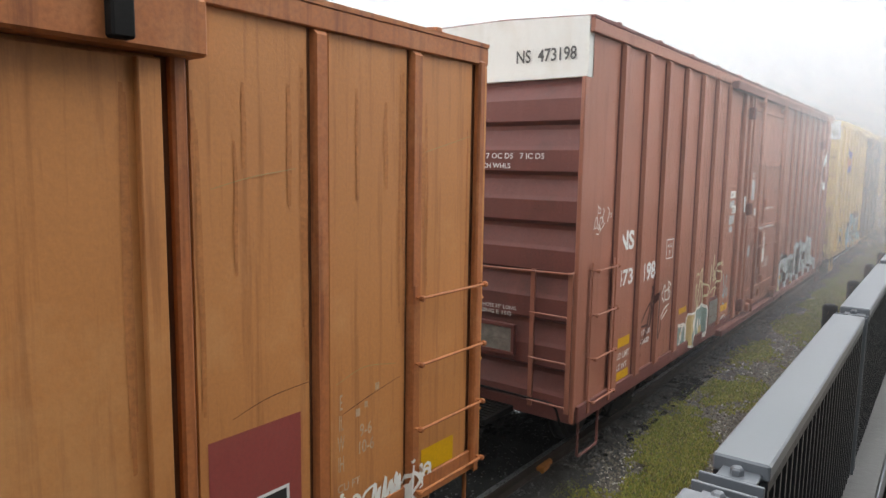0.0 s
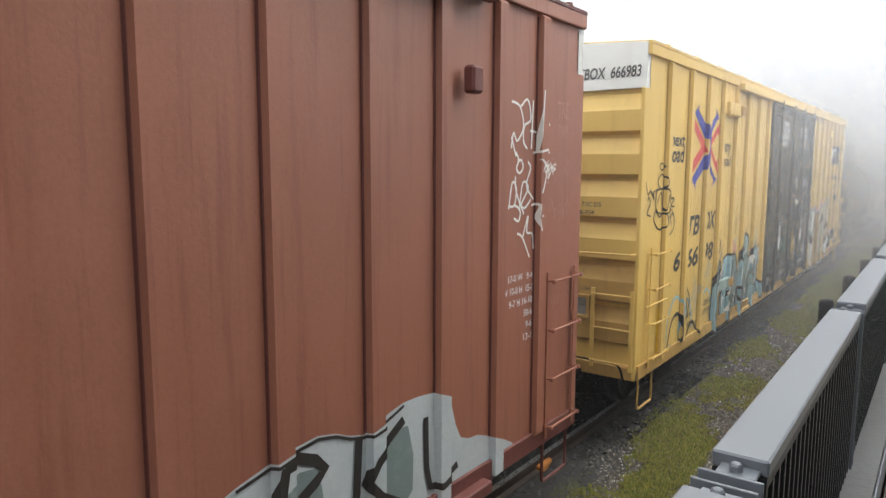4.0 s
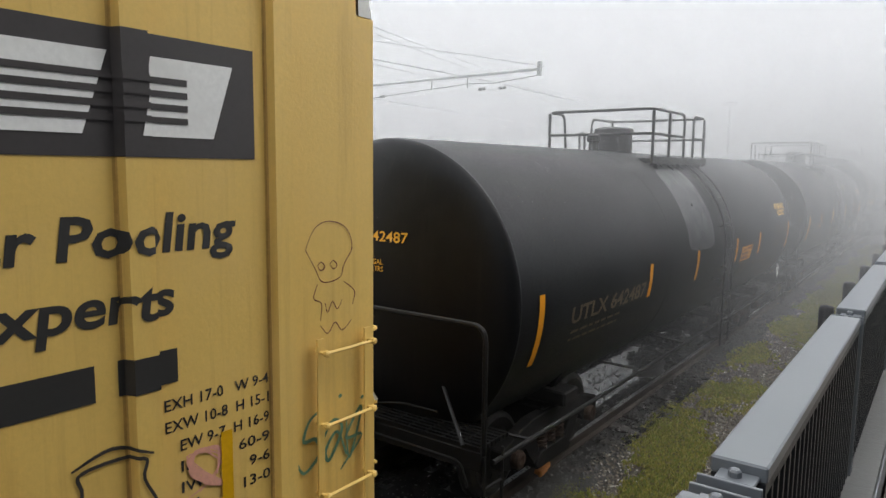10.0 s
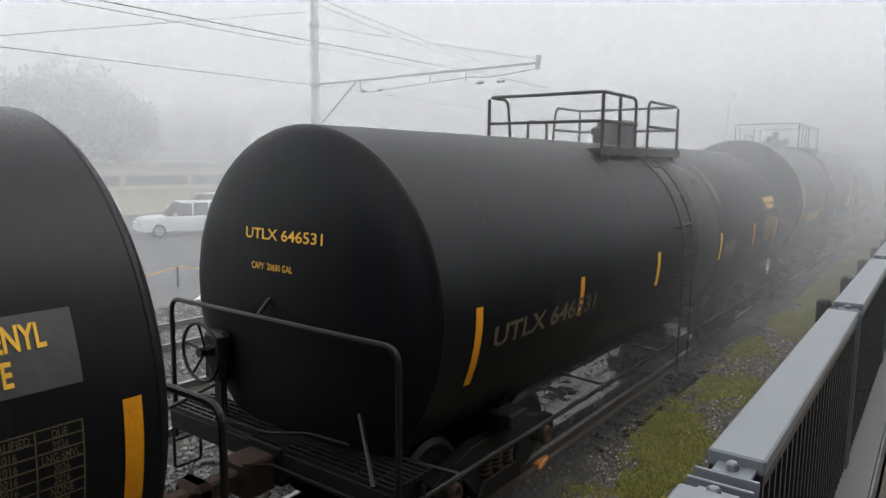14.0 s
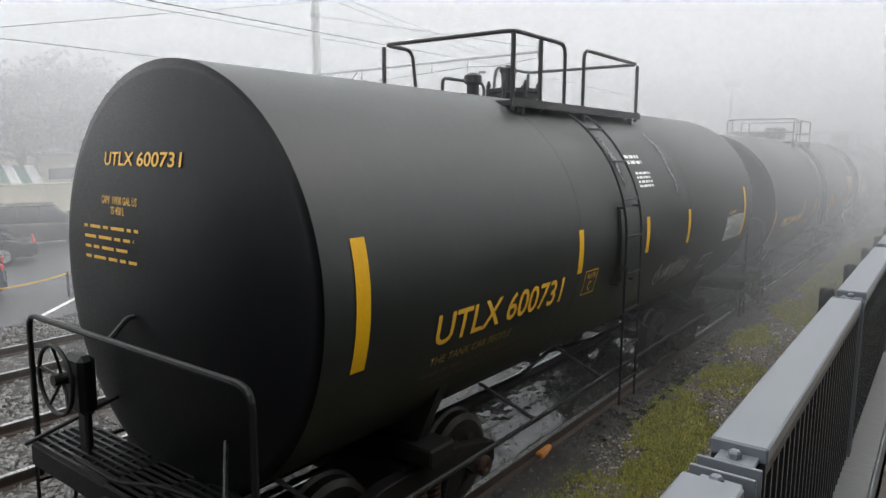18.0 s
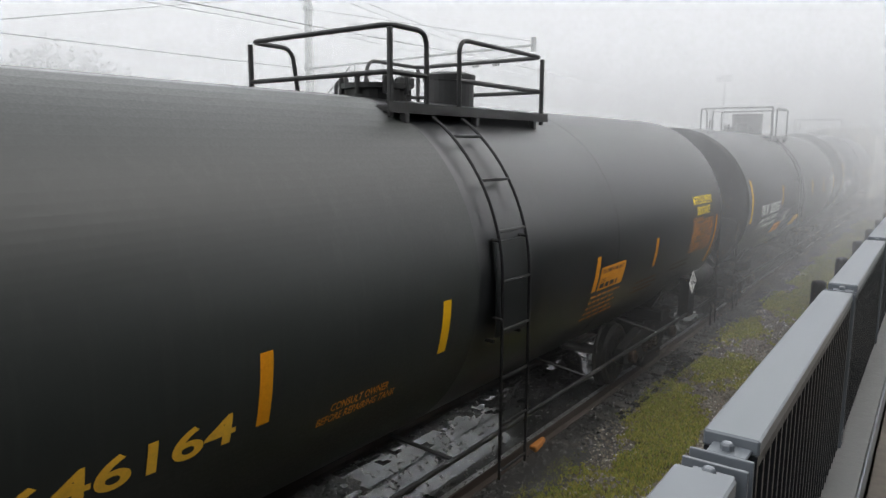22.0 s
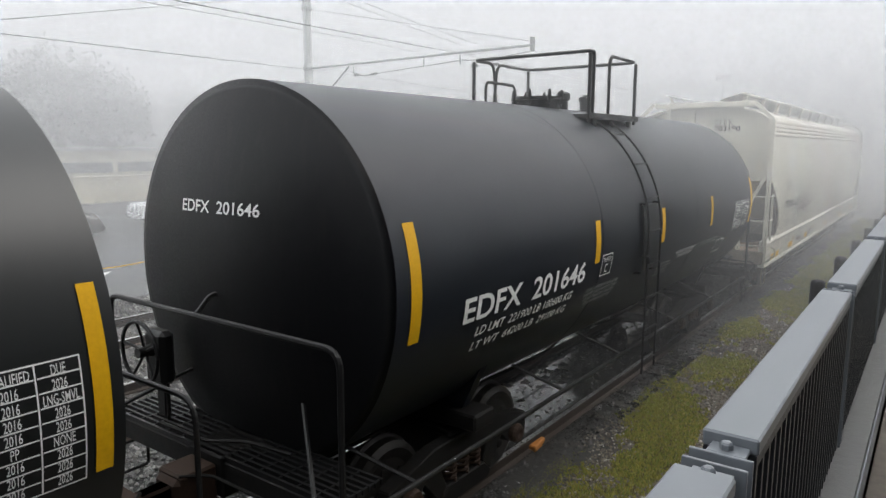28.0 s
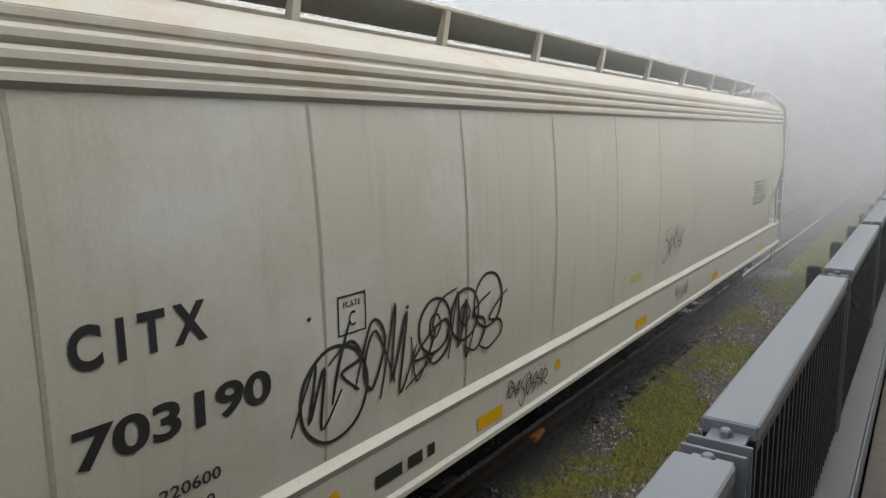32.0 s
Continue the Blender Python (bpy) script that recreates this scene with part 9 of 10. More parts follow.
    data_table(t, 67.89, 68.87, 1.929, 2.39, INK_YELLOW_DIM, 8, 7)
    tank_mark(t, flat_rects([(t["q"](64.93), t["q"](65.70), 1.891, 2.170)]), LABEL_DIM, "faded emergency notice")
    tank_mark(t, bars(t["q"](64.98), 1.929, 0.7, 0.22, 3, 9, 0.6), INK_FADED, proud=0.009)
    small_print(t, 64.89, 1.621, 0.9, 0.25, 4, INK_FADED, 5), small_print(t, 66.31, 1.814, 1.6, 0.12, 2, INK_FADED, 6)
    tank_end_text(t, "UTLX 646531", -0.47, 2.76, 0.96, 0.095, INK_YELLOW), tank_end_text(t, "CAPY  20600 GAL", -0.38, 2.5, 0.53, 0.06, INK_YELLOW)
    placard(t, 1.46, t["q"](68.76), 1.33, 0.19, "side")
    res = part("air_reservoir", lathe(bmesh.new(), [(t["q"](68.97), 0.0), (t["q"](68.98), 0.14), (t["q"](69.07), 0.2), (t["q"](69.82), 0.2), (t["q"](69.91), 0.14), (t["q"](69.92), 0.0)], "y", 20, (1.1, 1.15)), STEEL_BLK, t["car"], "black air reservoir", smooth=True)
    W = lambda pts, m, label, up: tank_mark(t, blob(bmesh.new(), [(t["q"](u), v) for u, v in pts], 3), m, label, up)
    W(((63.72, 3.55), (63.6, 3.38), (63.53, 3.17), (63.5, 2.77), (63.47, 2.39), (63.47, 1.9), (63.5, 1.3), (64.0, 1.2), (64.5, 1.3), (64.54, 1.9), (64.55, 2.16), (64.56, 2.48), (64.57, 2.82), (64.54, 3.2), (64.48, 3.46), (64.1, 3.56)), WET_BAND, "smoother rain-wet band of the shell", 0.003)
    for y0, y1, z0, z1, n, seed in ((63.72, 64.4, 3.34, 3.56, 26, 305), (63.95, 64.5, 3.05, 3.42, 16, 306), (62.6, 62.98, 3.47, 3.56, 8, 307)):
        wet_runs(t, y0, y1, z0, z1, n, seed, 0.022)
    flecks(t, 57.5, 68.6, 2.6, 3.66, 90, 306, INK_WHITE_DIM)
    # third
    t = tank_car(71.6, 10.4, 1.57, 4.06, TANK_GREEN, "grey-black insulated tank car with yellow lettering", (74.85, 78.1, 4.62), 76.2, 76.15,
                 [(71.86, 2.035, 2.901, 0.13, Y), (74.97, 2.247, 2.680, 0.10, Y), (76.79, 2.247, 2.680, 0.10, Y), (78.36, 2.208, 2.670, 0.10, Y), (81.41, 2.035, 2.872, 0.11, Y)], hatch=76.27, crisp=True, backing=True, beam=0.022, dome_h=0.36, dome_r=0.085, mid=False, head_mat=TANK_MATT)
    tank_text(t, "UTLX 600731", 72.73, 2.011, 1.98, 0.25, INK_YELLOW, 0.012, label="yellow reporting mark and number")
    tank_text(t, "THE TANK CAR PEOPLE", 72.75, 1.843, 1.15, 0.07, INK_YELLOW_DIM, 0.01)
    small_print(t, 72.70, 1.525, 1.9, 0.28, 3, INK_FADED, 8)
    tank_mark(t, flat_rects(frame_rects(t["q"](75.18), t["q"](75.48), 1.987, 2.247, 0.012)), INK_YELLOW)
    tank_text(t, "PLATE", 75.24, 2.160, 0.19, 0.05, INK_YELLOW, 0.01), tank_text(t, "C", 75.30, 2.025, 0.07, 0.1, INK_YELLOW, 0.01)
    tank_mark(t, bars(t["q"](76.67), 3.286, 0.55, 0.13, 2, 12), INK_WHITE, "white stencilled notice"), tank_mark(t, bars(t["q"](76.76), 3.016, 0.6, 0.2, 4, 13), INK_WHITE, "white stencilled notice")
    tank_text(t, "AAR 211A100W1", 80.41, 2.458, 0.43, 0.05, INK_YELLOW, 0.01)
    data_table(t, 80.36, 81.38, 2.035, 2.420, INK_WHITE, 7, 14)
    tank_mark(t, flat_rects(frame_rects(t["q"](79.53), t["q"](80.05), 1.670, 1.881, 0.012)), LABEL_GREY)
    tank_mark(t, scribble(77, t["q"](77.50), 1.689, 1.25, 0.35, width=0.02), INK_WHITE_DIM, "pale grey spray tag", name="graffiti")
    tank_end_text(t, "UTLX 600731", -0.6, 3.32, 1.02, 0.1, INK_YELLOW), tank_end_text(t, "CAPY  19930 GAL US\n75 450 L", -0.6, 2.97, 0.55, 0.13, INK_YELLOW)
    decal("lettering", drape(bars(-0.68, 2.62, 0.75, 0.3, 4, 15, 0.3), on_end(-0.275)), INK_YELLOW, t["car"])
    wet_runs(t, 76.05, 76.4, 3.0, 3.75, 4, 307, 0.05), wet_runs(t, 77.93, 78.12, 2.75, 3.75, 4, 308, 0.08)
    # fourth
    t = tank_car(84.1, 12.7, 1.55, 3.87, TANK_SHEEN, "glossy black tank car with amber lettering", (89.35, 91.85, 4.37), 90.06, 91.32,
                 [(84.20, 1.631, 2.266, 0.10, A), (87.44, 1.881, 2.314, 0.09, A), (89.12, 1.881, 2.295, 0.10, Y), (91.89, 1.872, 2.266, 0.10, A), (93.73, 1.900, 2.276, 0.09, A), (96.46, 1.60, 2.37, 0.08, A)], hatch=90.13, crisp=True, backing=True, beam=0.022, dome_h=0.30, dome_r=0.27, head_mat=TANK_MATT)
    tank_mark(t, flat_rects([(t["q"](84.105), t["q"](89.6), 0.95, 3.866)]), TANK_DULL, "duller grey-black paint on one half", 0.004)
    tank_text(t, "UTLX 646164", 85.07, 1.85, 2.23, 0.18, INK_YELLOW, 0.02, label="amber reporting mark and number")
    small_print(t, 85.07, 1.621, 1.8, 0.2, 2, INK_FADED, 16)
    tank_text(t, "METHYLENE DIPHENYL\nDIISOCYANATE", 95.31, 2.430, 0.96, 0.28, INK_YELLOW_HOT, 0.025, label="yellow cargo name")
    tank_text(t, "DOT 111A100W1", 95.27, 2.345, 0.48, 0.055, INK_ORANGE, 0.012)
    tank_text(t, "CONSULT OWNER\nBEFORE REPAIRING TANK", 87.95, 1.68, 0.75, 0.14, INK_ORANGE, 0.012)
    data_table(t, 95.27, 96.31, 1.885, 2.355, INK_ORANGE, 8, 18)
    tank_mark(t, flat_rects([(t["q"](92.04), t["q"](92.74), 1.862, 2.131)]), ORANGE_TAPE, "amber emergency notice")
    tank_text(t, "FOR CHEMICAL EMERGENCY", 92.08, 2.059, 0.61, 0.045, INK_BLACK, 0.012, proud=0.009)
    tank_text(t, "CALL", 92.08, 1.958, 0.13, 0.045, INK_BLACK, 0.012, proud=0.009)
    tank_mark(t, bars(t["q"](92.08), 1.881, 0.62, 0.07, 1, 3, 0.8) , INK_BLACK, proud=0.009)
    small_print(t, 91.94, 1.496, 0.9, 0.34, 5, INK_ORANGE, 19), small_print(t, 94.67, 1.689, 0.8, 0.14, 2, INK_FADED, 20), small_print(t, 93.33, 1.573, 1.0, 0.2, 3, INK_ORANGE_DIM, 21)
    placard(t, 1.46, t["q"](95.73), 1.38, 0.19, "side")
    part("placard_holder", boxes((1.3, 1.455, t["q"](95.58), t["q"](95.88), 0.85, 1.45)), STEEL_BLK, t["car"])
    part("air_reservoir", lathe(bmesh.new(), [(t["q"](96.25), 0.0), (t["q"](96.26), 0.15), (t["q"](96.45), 0.21), (t["q"](97.30), 0.21), (t["q"](97.39), 0.15), (t["q"](97.40), 0.0)], "y", 20, (1.15, 1.25)), STEEL_BLK, t["car"], "black air reservoir", smooth=True)
    tank_end_text(t, "UTLX 646164", -0.38, 2.83, 0.94, 0.1, INK_YELLOW), tank_end_text(t, "CAPY  20580 GAL\nCAPY  77904 LTRS", -0.43, 2.53, 0.54, 0.12, INK_YELLOW)
    decal("lettering", drape(bars(-0.5, 1.5, 0.95, 0.36, 5, 22, 0.36), on_end(-0.275)), INK_YELLOW_DIM, t["car"])
    placard(t, -0.32, 0.0, 1.27, 0.18, "end")
    # fifth
    t = tank_car(98.9, 11.7, 1.52, 3.81, TANK_WET, "black tank car with white lettering and a reddish dome", (103.75, 105.75, 4.42), 104.1, 105.03,
                 [(99.10, 1.971, 2.80, 0.13, Y), (102.10, 2.15, 2.58, 0.09, Y), (106.23, 2.160, 2.593, 0.10, Y), (108.29, 2.141, 2.555, 0.10, Y), (110.46, 1.968, 2.824, 0.08, Y)], hatch=104.1, crisp=True, dome_h=0.48, dome_r=0.38, mid=False, thin=0.016, beam=0.013, head_mat=TANK_MATT)
    tank_text(t, "TILX  202555", 100.00, 2.045, 1.89, 0.22, INK_WHITE, 0.02, lean=0.12, label="white reporting mark and number")
    tank_text(t, "LD LMT  217600 LB  98650 KG", 100.04, 1.905, 1.72, 0.085, INK_WHITE, 0.008, lean=0.15), tank_text(t, "LT WT  68400 LB  31050 KG", 100.04, 1.775, 1.68, 0.08, INK_WHITE, 0.008, lean=0.15)
    
    tank_mark(t, flat_rects([(t["q"](101.87), t["q"](102.68), 1.525, 1.746)]), ORANGE_TAPE, "amber notice panel"), tank_mark(t, flat_rects([(t["q"](104.24), t["q"](105.10), 1.477, 1.727)]), REFLECT, "yellow reflective panel")
    tank_text(t, "CONSULT OWNER BEFORE REPAIRING TANK\nSHARP OBJECTS MUST NOT CONTACT LINING\nDO NOT STEAM OR CLEAN TANK WITH\nBOILING WATER OR CAUSTIC SODA", 102.4, 1.72, 0.94, 0.24, INK_WHITE, 0.008, rise=0.03)
    small_print(t, 105.70, 1.766, 0.6, 0.2, 4, INK_WHITE_DIM, 25), small_print(t, 106.90, 1.881, 1.3, 0.1, 2, INK_WHITE_DIM, 26)
    data_table(t, 109.38, 110.42, 1.958, 2.535, INK_WHITE, 9, 27)
    tank_end_text(t, "TILX  202555", -0.5, 2.7, 0.98, 0.1, INK_WHITE, 0.018), tank_end_text(t, "CAPY  20430  US  GAL\nCAPY  77 334    L", -0.6, 2.5, 0.86, 0.15, INK_WHITE)
    decal("lettering", drape(bars(-0.4, 1.8, 0.75, 0.2, 4, 28, 0.3), on_end(-0.275)), INK_WHITE_DIM, t["car"])
    flecks(t, 99.2, 110.4, 2.8, 3.75, 40, 309, INK_WHITE_DIM)
    # sixth
    t = tank_car(112.5, 10.46, 1.55, 3.94, TANK_NAVY, "clean black tank car with bold white lettering", (117.0, 118.5, 4.58), 117.35, 118.76,
                 [(112.65, 2.035, 2.901, 0.12, Y), (115.76, 2.199, 2.651, 0.12, Y), (117.85, 2.189, 2.641, 0.12, Y), (120.14, 2.199, 2.660, 0.11, Y), (122.79, 2.035, 2.862, 0.11, Y)], hatch=117.24, crisp=True, backing=True, beam=0.016, dome_h=0.2, dome_r=0.09, mid=False, head_mat=TANK_MATT)
    tank_text(t, "EDFX  201646", 113.33, 2.04, 2.22, 0.215, INK_WHITE, 0.018, label="white reporting mark and number")
    tank_text(t, "LD LMT  221900 LB 100600 KG", 113.56, 1.891, 1.78, 0.085, INK_WHITE, 0.008, lean=0.15), tank_text(t, "LT WT  64200 LB  29100 KG", 113.56, 1.756, 1.73, 0.08, INK_WHITE, 0.008, lean=0.15)
    tank_mark(t, flat_rects(frame_rects(t["q"](115.96), t["q"](116.24), 2.025, 2.266, 0.012)), INK_WHITE)
    tank_text(t, "PLATE", 116.00, 2.179, 0.19, 0.05, INK_WHITE, 0.01), tank_text(t, "C", 116.06, 2.054, 0.07, 0.1, INK_WHITE, 0.01)
    tank_text(t, "CONSULT OWNER BEFORE REPAIRING TANK\nSHARP OBJECTS MUST NOT CONTACT LINING\nDO NOT STEAM OR CLEAN TANK WITH\nBOILING WATER OR CAUSTIC SODA", 115.69, 1.727, 0.91, 0.2, INK_WHITE_DIM, 0.003)
    tank_text(t, "MAXIMUM OPERATING PRESSURE\nFOR HEATER COILS 25 PSI", 118.68, 1.862, 0.91, 0.11, INK_WHITE, 0.008)
    small_print(t, 117.99, 1.689, 0.6, 0.2, 4, INK_WHITE_DIM, 29), small_print(t, 119.86, 1.900, 1.2, 0.08, 2, INK_WHITE_DIM, 30)
    tank_mark(t, flat_rects(frame_rects(t["q"](120.87), t["q"](121.33), 1.670, 1.891, 0.012)), INK_WHITE)
    data_table(t, 121.65, 122.66, 1.997, 2.478, INK_WHITE, 9, 31)
    tank_end_text(t, "EDFX  201646", -0.6, 2.9, 1.0, 0.1, INK_WHITE)


LABEL_DIM = paint("weathered_grey_black_label", (0.045, 0.045, 0.043), 0.6, grain=0.25, stain=(0.07, 0.068, 0.06), stain_amount=0.5, stain_scale=8)
INK_ORANGE_DIM = paint("dim_orange_stencil_paint", (0.16, 0.07, 0.018), 0.6, grain=0.25, bump=0.02, stain=(0.05, 0.03, 0.015), stain_amount=0.5, stain_scale=6)
INK_WHITE_DIM = paint("dim_white_stencil_paint", (0.3, 0.3, 0.29), 0.6, grain=0.2, bump=0.02)
INK_YELLOW_DIM = paint("dim_yellow_stencil_paint", (0.28, 0.18, 0.035), 0.6, grain=0.25, bump=0.02)
INK_YELLOW_HOT = paint("bright_yellow_stencil_paint", (0.80, 0.58, 0.02), 0.5, grain=0.08, bump=0.02)


# ---- covered hopper ----
def hopper_x(z):
    """Half width of the curved side at a height."""
    t = (z - 2.45) / 1.25
    return 1.50 - 0.075 * t * t


def hopper_car():
    y0, L = 124.75, 18.45
    car = thing("covered_hopper", "pale beige covered hopper car with black lettering and graffiti", "hopper car", "railway cars of the train")
    CARS.append((car, y0))
    q = lambda y: y - y0
    where = lambda u, v: ((hopper_x(v), u, v), (1, 0, 0.06 * (v - 2.4)))
    where_b = lambda u, v: ((-hopper_x(v), u, v), (-1, 0, 0))
    zs = [1.38 + 0.08 * k for k in range(30)]
    prof = [(0.15, 3.68), (0.15, 2.74), (0.55, 2.48), (0.85, 2.28), (1.19, 2.03), (1.34, 1.83), (1.40, 1.64), (1.34, 1.5), (1.15, 1.40)]
    outline = prof + [(L - a, z) for a, z in prof[::-1]]
    for w_, nm in ((where, "side_sheet"), (where_b, "side_sheet")):
        bm = bmesh.new()
        bm.faces.new([bm.verts.new((a, z, 0)) for a, z in outline])
        drape(bm, w_, 0.0, [L * k / 10 for k in range(1, 10)], zs)
        bmesh.ops.triangulate(bm, faces=bm.faces[:])
        ret = bmesh.ops.solidify(bm, geom=bm.faces[:], thickness=0.02)
        part(nm, bm, HOPPER, car, "smooth curved beige side sheet")
    # a filled core so that nothing shows through above the slopes
    core = bmesh.new()
    pr = [(hopper_x(z) - 0.03, z) for z in (1.42, 1.8, 2.2, 2.6, 3.0, 3.4, 3.66)]
    prism(core, pr + [(-a, z) for a, z in pr[::-1]], 1.45, L - 1.45)
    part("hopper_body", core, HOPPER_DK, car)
    for s_ in (0, 1):
        f = (lambda a: a) if s_ == 0 else (lambda a: L - a)
        sl = bmesh.new()
        # end wall, slope sheet and their stiffeners
        prism(sl, [(-1.40, 2.72), (1.40, 2.72), (1.44, 3.3), (1.40, 3.85), (1.2, 4.1), (0.6, 4.26), (-0.6, 4.26), (-1.2, 4.1), (-1.40, 3.85), (-1.44, 3.3)], min(f(0.35), f(1.5)), max(f(0.35), f(1.5)))
        part("end_wall", sl, HOPPER, car)
        sl = bmesh.new()
        a = [sl.verts.new(p) for p in ((-1.12, f(0.38), 2.725), (1.40, f(0.36), 2.725), (0.95, f(1.95), 1.18), (0.14, f(0.66), 1.18))]
        c = [sl.verts.new(p) for p in ((-1.44, f(1.48), 2.725), (1.44, f(1.48), 2.725), (1.38, f(2.2), 1.18), (0.2, f(2.2), 1.18))]
        sl.faces.new(a), sl.faces.new(c[::-1])
        for i in range(4):
            sl.faces.new((a[i], a[(i + 1) % 4], c[(i + 1) % 4], c[i]))
        part("slope_sheet", sl, HOPPER_DK, car, "dust-stained sloping end sheet, coloured dark for its shade")
        part("end_stiffener", prism(bmesh.new(), [(f(0.36), 2.62), (f(0.36), 4.24), (f(0.27), 4.24), (f(0.16), 2.8), (f(0.24), 2.55)], -0.29, -0.21, "x"), HOPPER, car, "upright angle stiffener")
        part("side_gusset", prism(bmesh.new(), [(0.79, 2.7), (1.42, 2.7), (1.43, 3.9), (1.19, 3.72)], min(f(0.315), f(0.352)), max(f(0.315), f(0.352))), HOPPER_RUST, car)
        part("lever_plate", prism(bmesh.new(), [(f(0.345), 2.98), (f(0.30), 2.98), (f(0.26), 2.7), (f(0.36), 2.3), (f(0.55), 2.3), (f(0.36), 2.7)], 0.68, 0.73, "x"), HOPPER, car)
        for xa, xb in ((-1.12, 0.14), (1.3, 0.5)):
            w = bmesh.new()
            tube(w, [(xa, f(0.35), 2.74), (xb, f(0.62), 1.18)], 0.045, 4)
            part("slope_strut", w, HOPPER, car, "slanting beige angle strut")
        for sx in (-1, 1):
            w = bmesh.new()
            prism(w, [(f(0.0), 1.18), (f(1.7), 1.18), (f(1.7), 1.42), (f(0.0), 1.42)], sx * 1.40, sx * 1.44, "x")
            part("deck_curb", w, HOPPER_DK, car)
            part("corner_post", prism(bmesh.new(), [(sx * a, z) for a, z in ((1.42, 0.98), (1.505, 0.98), (1.505, 3.97), (1.47, 4.05), (1.09, 4.42), (1.03, 4.36), (1.40, 4.0), (1.42, 3.94))], min(f(0.02), f(0.075)), max(f(0.02), f(0.075))), HOPPER, car, "tall corner post bent over at the roof")
            part("inner_post", boxes((sx * 0.92 - 0.04, sx * 0.92 + 0.04, min(f(0.02), f(0.09)), max(f(0.02), f(0.09)), 0.95, 2.48), bevel=0.008), HOPPER, car)
            part("side_post", tubes([[(sx * 1.46, f(0.56), 1.2), (sx * 1.46, f(0.56), 2.42)]], 0.022, 8), HOPPER, car)
            for z in (1.32, 1.86, 2.38):
                part("end_rung", tubes([[(sx * 0.92, f(0.0), z), (sx * 1.46, f(0.0), z)]], 0.016, 6), HOPPER, car)
                part("side_rung", tubes([[(sx * 1.49, f(0.04), z), (sx * 1.49, f(0.58), z)]], 0.016, 6), HOPPER, car)
            part("sill_step", tubes([arc([(sx * 1.42, f(0.12), 0.95), (sx * 1.42, f(0.14), 0.45), (sx * 1.42, f(0.5), 0.45), (sx * 1.42, f(0.52), 0.95)], 0.04, 3), ((sx * 1.42, f(0.13), 0.68), (sx * 1.42, f(0.51), 0.68))], 0.018, 6), HOPPER_DK, car)
        if s_ == 0:
            lad = part("tall_ladder_upright", boxes((-0.775, -0.705, 0.0, 0.02, 1.2, 4.28), (-0.72, -0.70, 0.0, 0.06, 1.2, 4.28)), HOPPER, car, "tall upright of the end ladder")
            for z in (2.03, 2.38, 2.8, 3.22, 3.66):
                part("rung", tubes([[(-1.46, 0.02, z), (-0.74, 0.02, z)]], 0.014, 6), HOPPER, lad)
        part("end_roof_beam", boxes((-1.05, 1.05, min(f(0.06), f(0.18)), max(f(0.06), f(0.18)), 4.28, 4.40), bevel=0.01), HOPPER, car)
        part("end_hand_rail", tubes([[(-0.92, f(0.0), 2.42), (0.92, f(0.0), 2.42)]], 0.018, 8), HOPPER, car)
        part("crossover_platform", boxes((-0.85, 0.85, min(f(-0.35), f(0.02)), max(f(-0.35), f(0.02)), 1.02, 1.07)), STEEL_BLK, car)
        part("end_deck", boxes((-1.42, 1.42, min(f(0.0), f(2.3)), max(f(0.0), f(2.3)), 1.06, 1.18), bevel=0.01), HOPPER_DECK, car, "sandy-stained end deck")
        part("end_sill", boxes((-1.46, 1.46, min(f(-0.02), f(0.08)), max(f(-0.02), f(0.08)), 0.92, 1.2), bevel=0.01), HOPPER_DK, car)
        truck(car, f(2.0))
        coupler(car, f(0.0), -1 if s_ == 0 else 1)
        part("end_bracket_lever", boxes((-0.2, 0.15, min(f(-0.1), f(0.0)), max(f(-0.1), f(0.0)), 0.95, 1.5), bevel=0.02), STEEL_BLK, car)
    # side sills
    for sx in (-1, 1):
        part("side_sill", prism(bmesh.new(), [(sx * 1.36, 0.86), (sx * 1.50, 0.86), (sx * 1.50, 0.90), (sx * 1.475, 0.93), (sx * 1.475, 1.30), (sx * 1.50, 1.36), (sx * 1.44, 1.42), (sx * 1.36, 1.42)], 0.0, L), HOPPER_SILL, car, "deep beige side sill")
    # eave corrugations and roof
    decal("lettering", drape(fit_to(letters("2 INCH HF COMP SHOES", 0.012), 0.06, 0.945, 0.72, 0.05), on_side(1.478)), INK_BLACK, car)
    for k, (x, z) in enumerate(((1.44, 3.70), (1.425, 3.79), (1.40, 3.88), (1.36, 3.97))):
        for sx in (-1, 1):
            part("eave_ridge", prism(bmesh.new(), [(sx * (x - 0.08), z - 0.045), (sx * (x - 0.005), z - 0.045), (sx * (x + 0.02), z - 0.015), (sx * (x + 0.015), z + 0.02), (sx * (x - 0.02), z + 0.045), (sx * (x - 0.08), z + 0.045)], 0.12, L - 0.12), HOPPER_RUST, car)
    rp = [(1.37, 4.0), (1.25, 4.1), (1.0, 4.2), (0.6, 4.28), (0.0, 4.31)]
    part("roof_sheet", prism(bmesh.new(), [(1.37, 3.9)] + rp + [(-a, z) for a, z in rp[::-1][1:]] + [(-1.37, 3.9)], 0.37, L - 0.37), HOPPER_RUST, car, "rust-stained roof sheet")
    for a in (0.14, L - 0.37):
        part("roof_lip", prism(bmesh.new(), [(x, z + 0.012) for x, z in [*rp, *[(-b, z) for b, z in rp[::-1][1:]]]] + [(-b, z - 0.02) for b, z in rp] + [(b, z - 0.02) for b, z in rp[::-1][1:]], a, a + 0.23), HOPPER, car)
    part("hatch_trough", boxes((-0.3, 0.3, 0.6, L - 0.6, 4.29, 4.42), bevel=0.03), HOPPER, car)
    k = 0.45
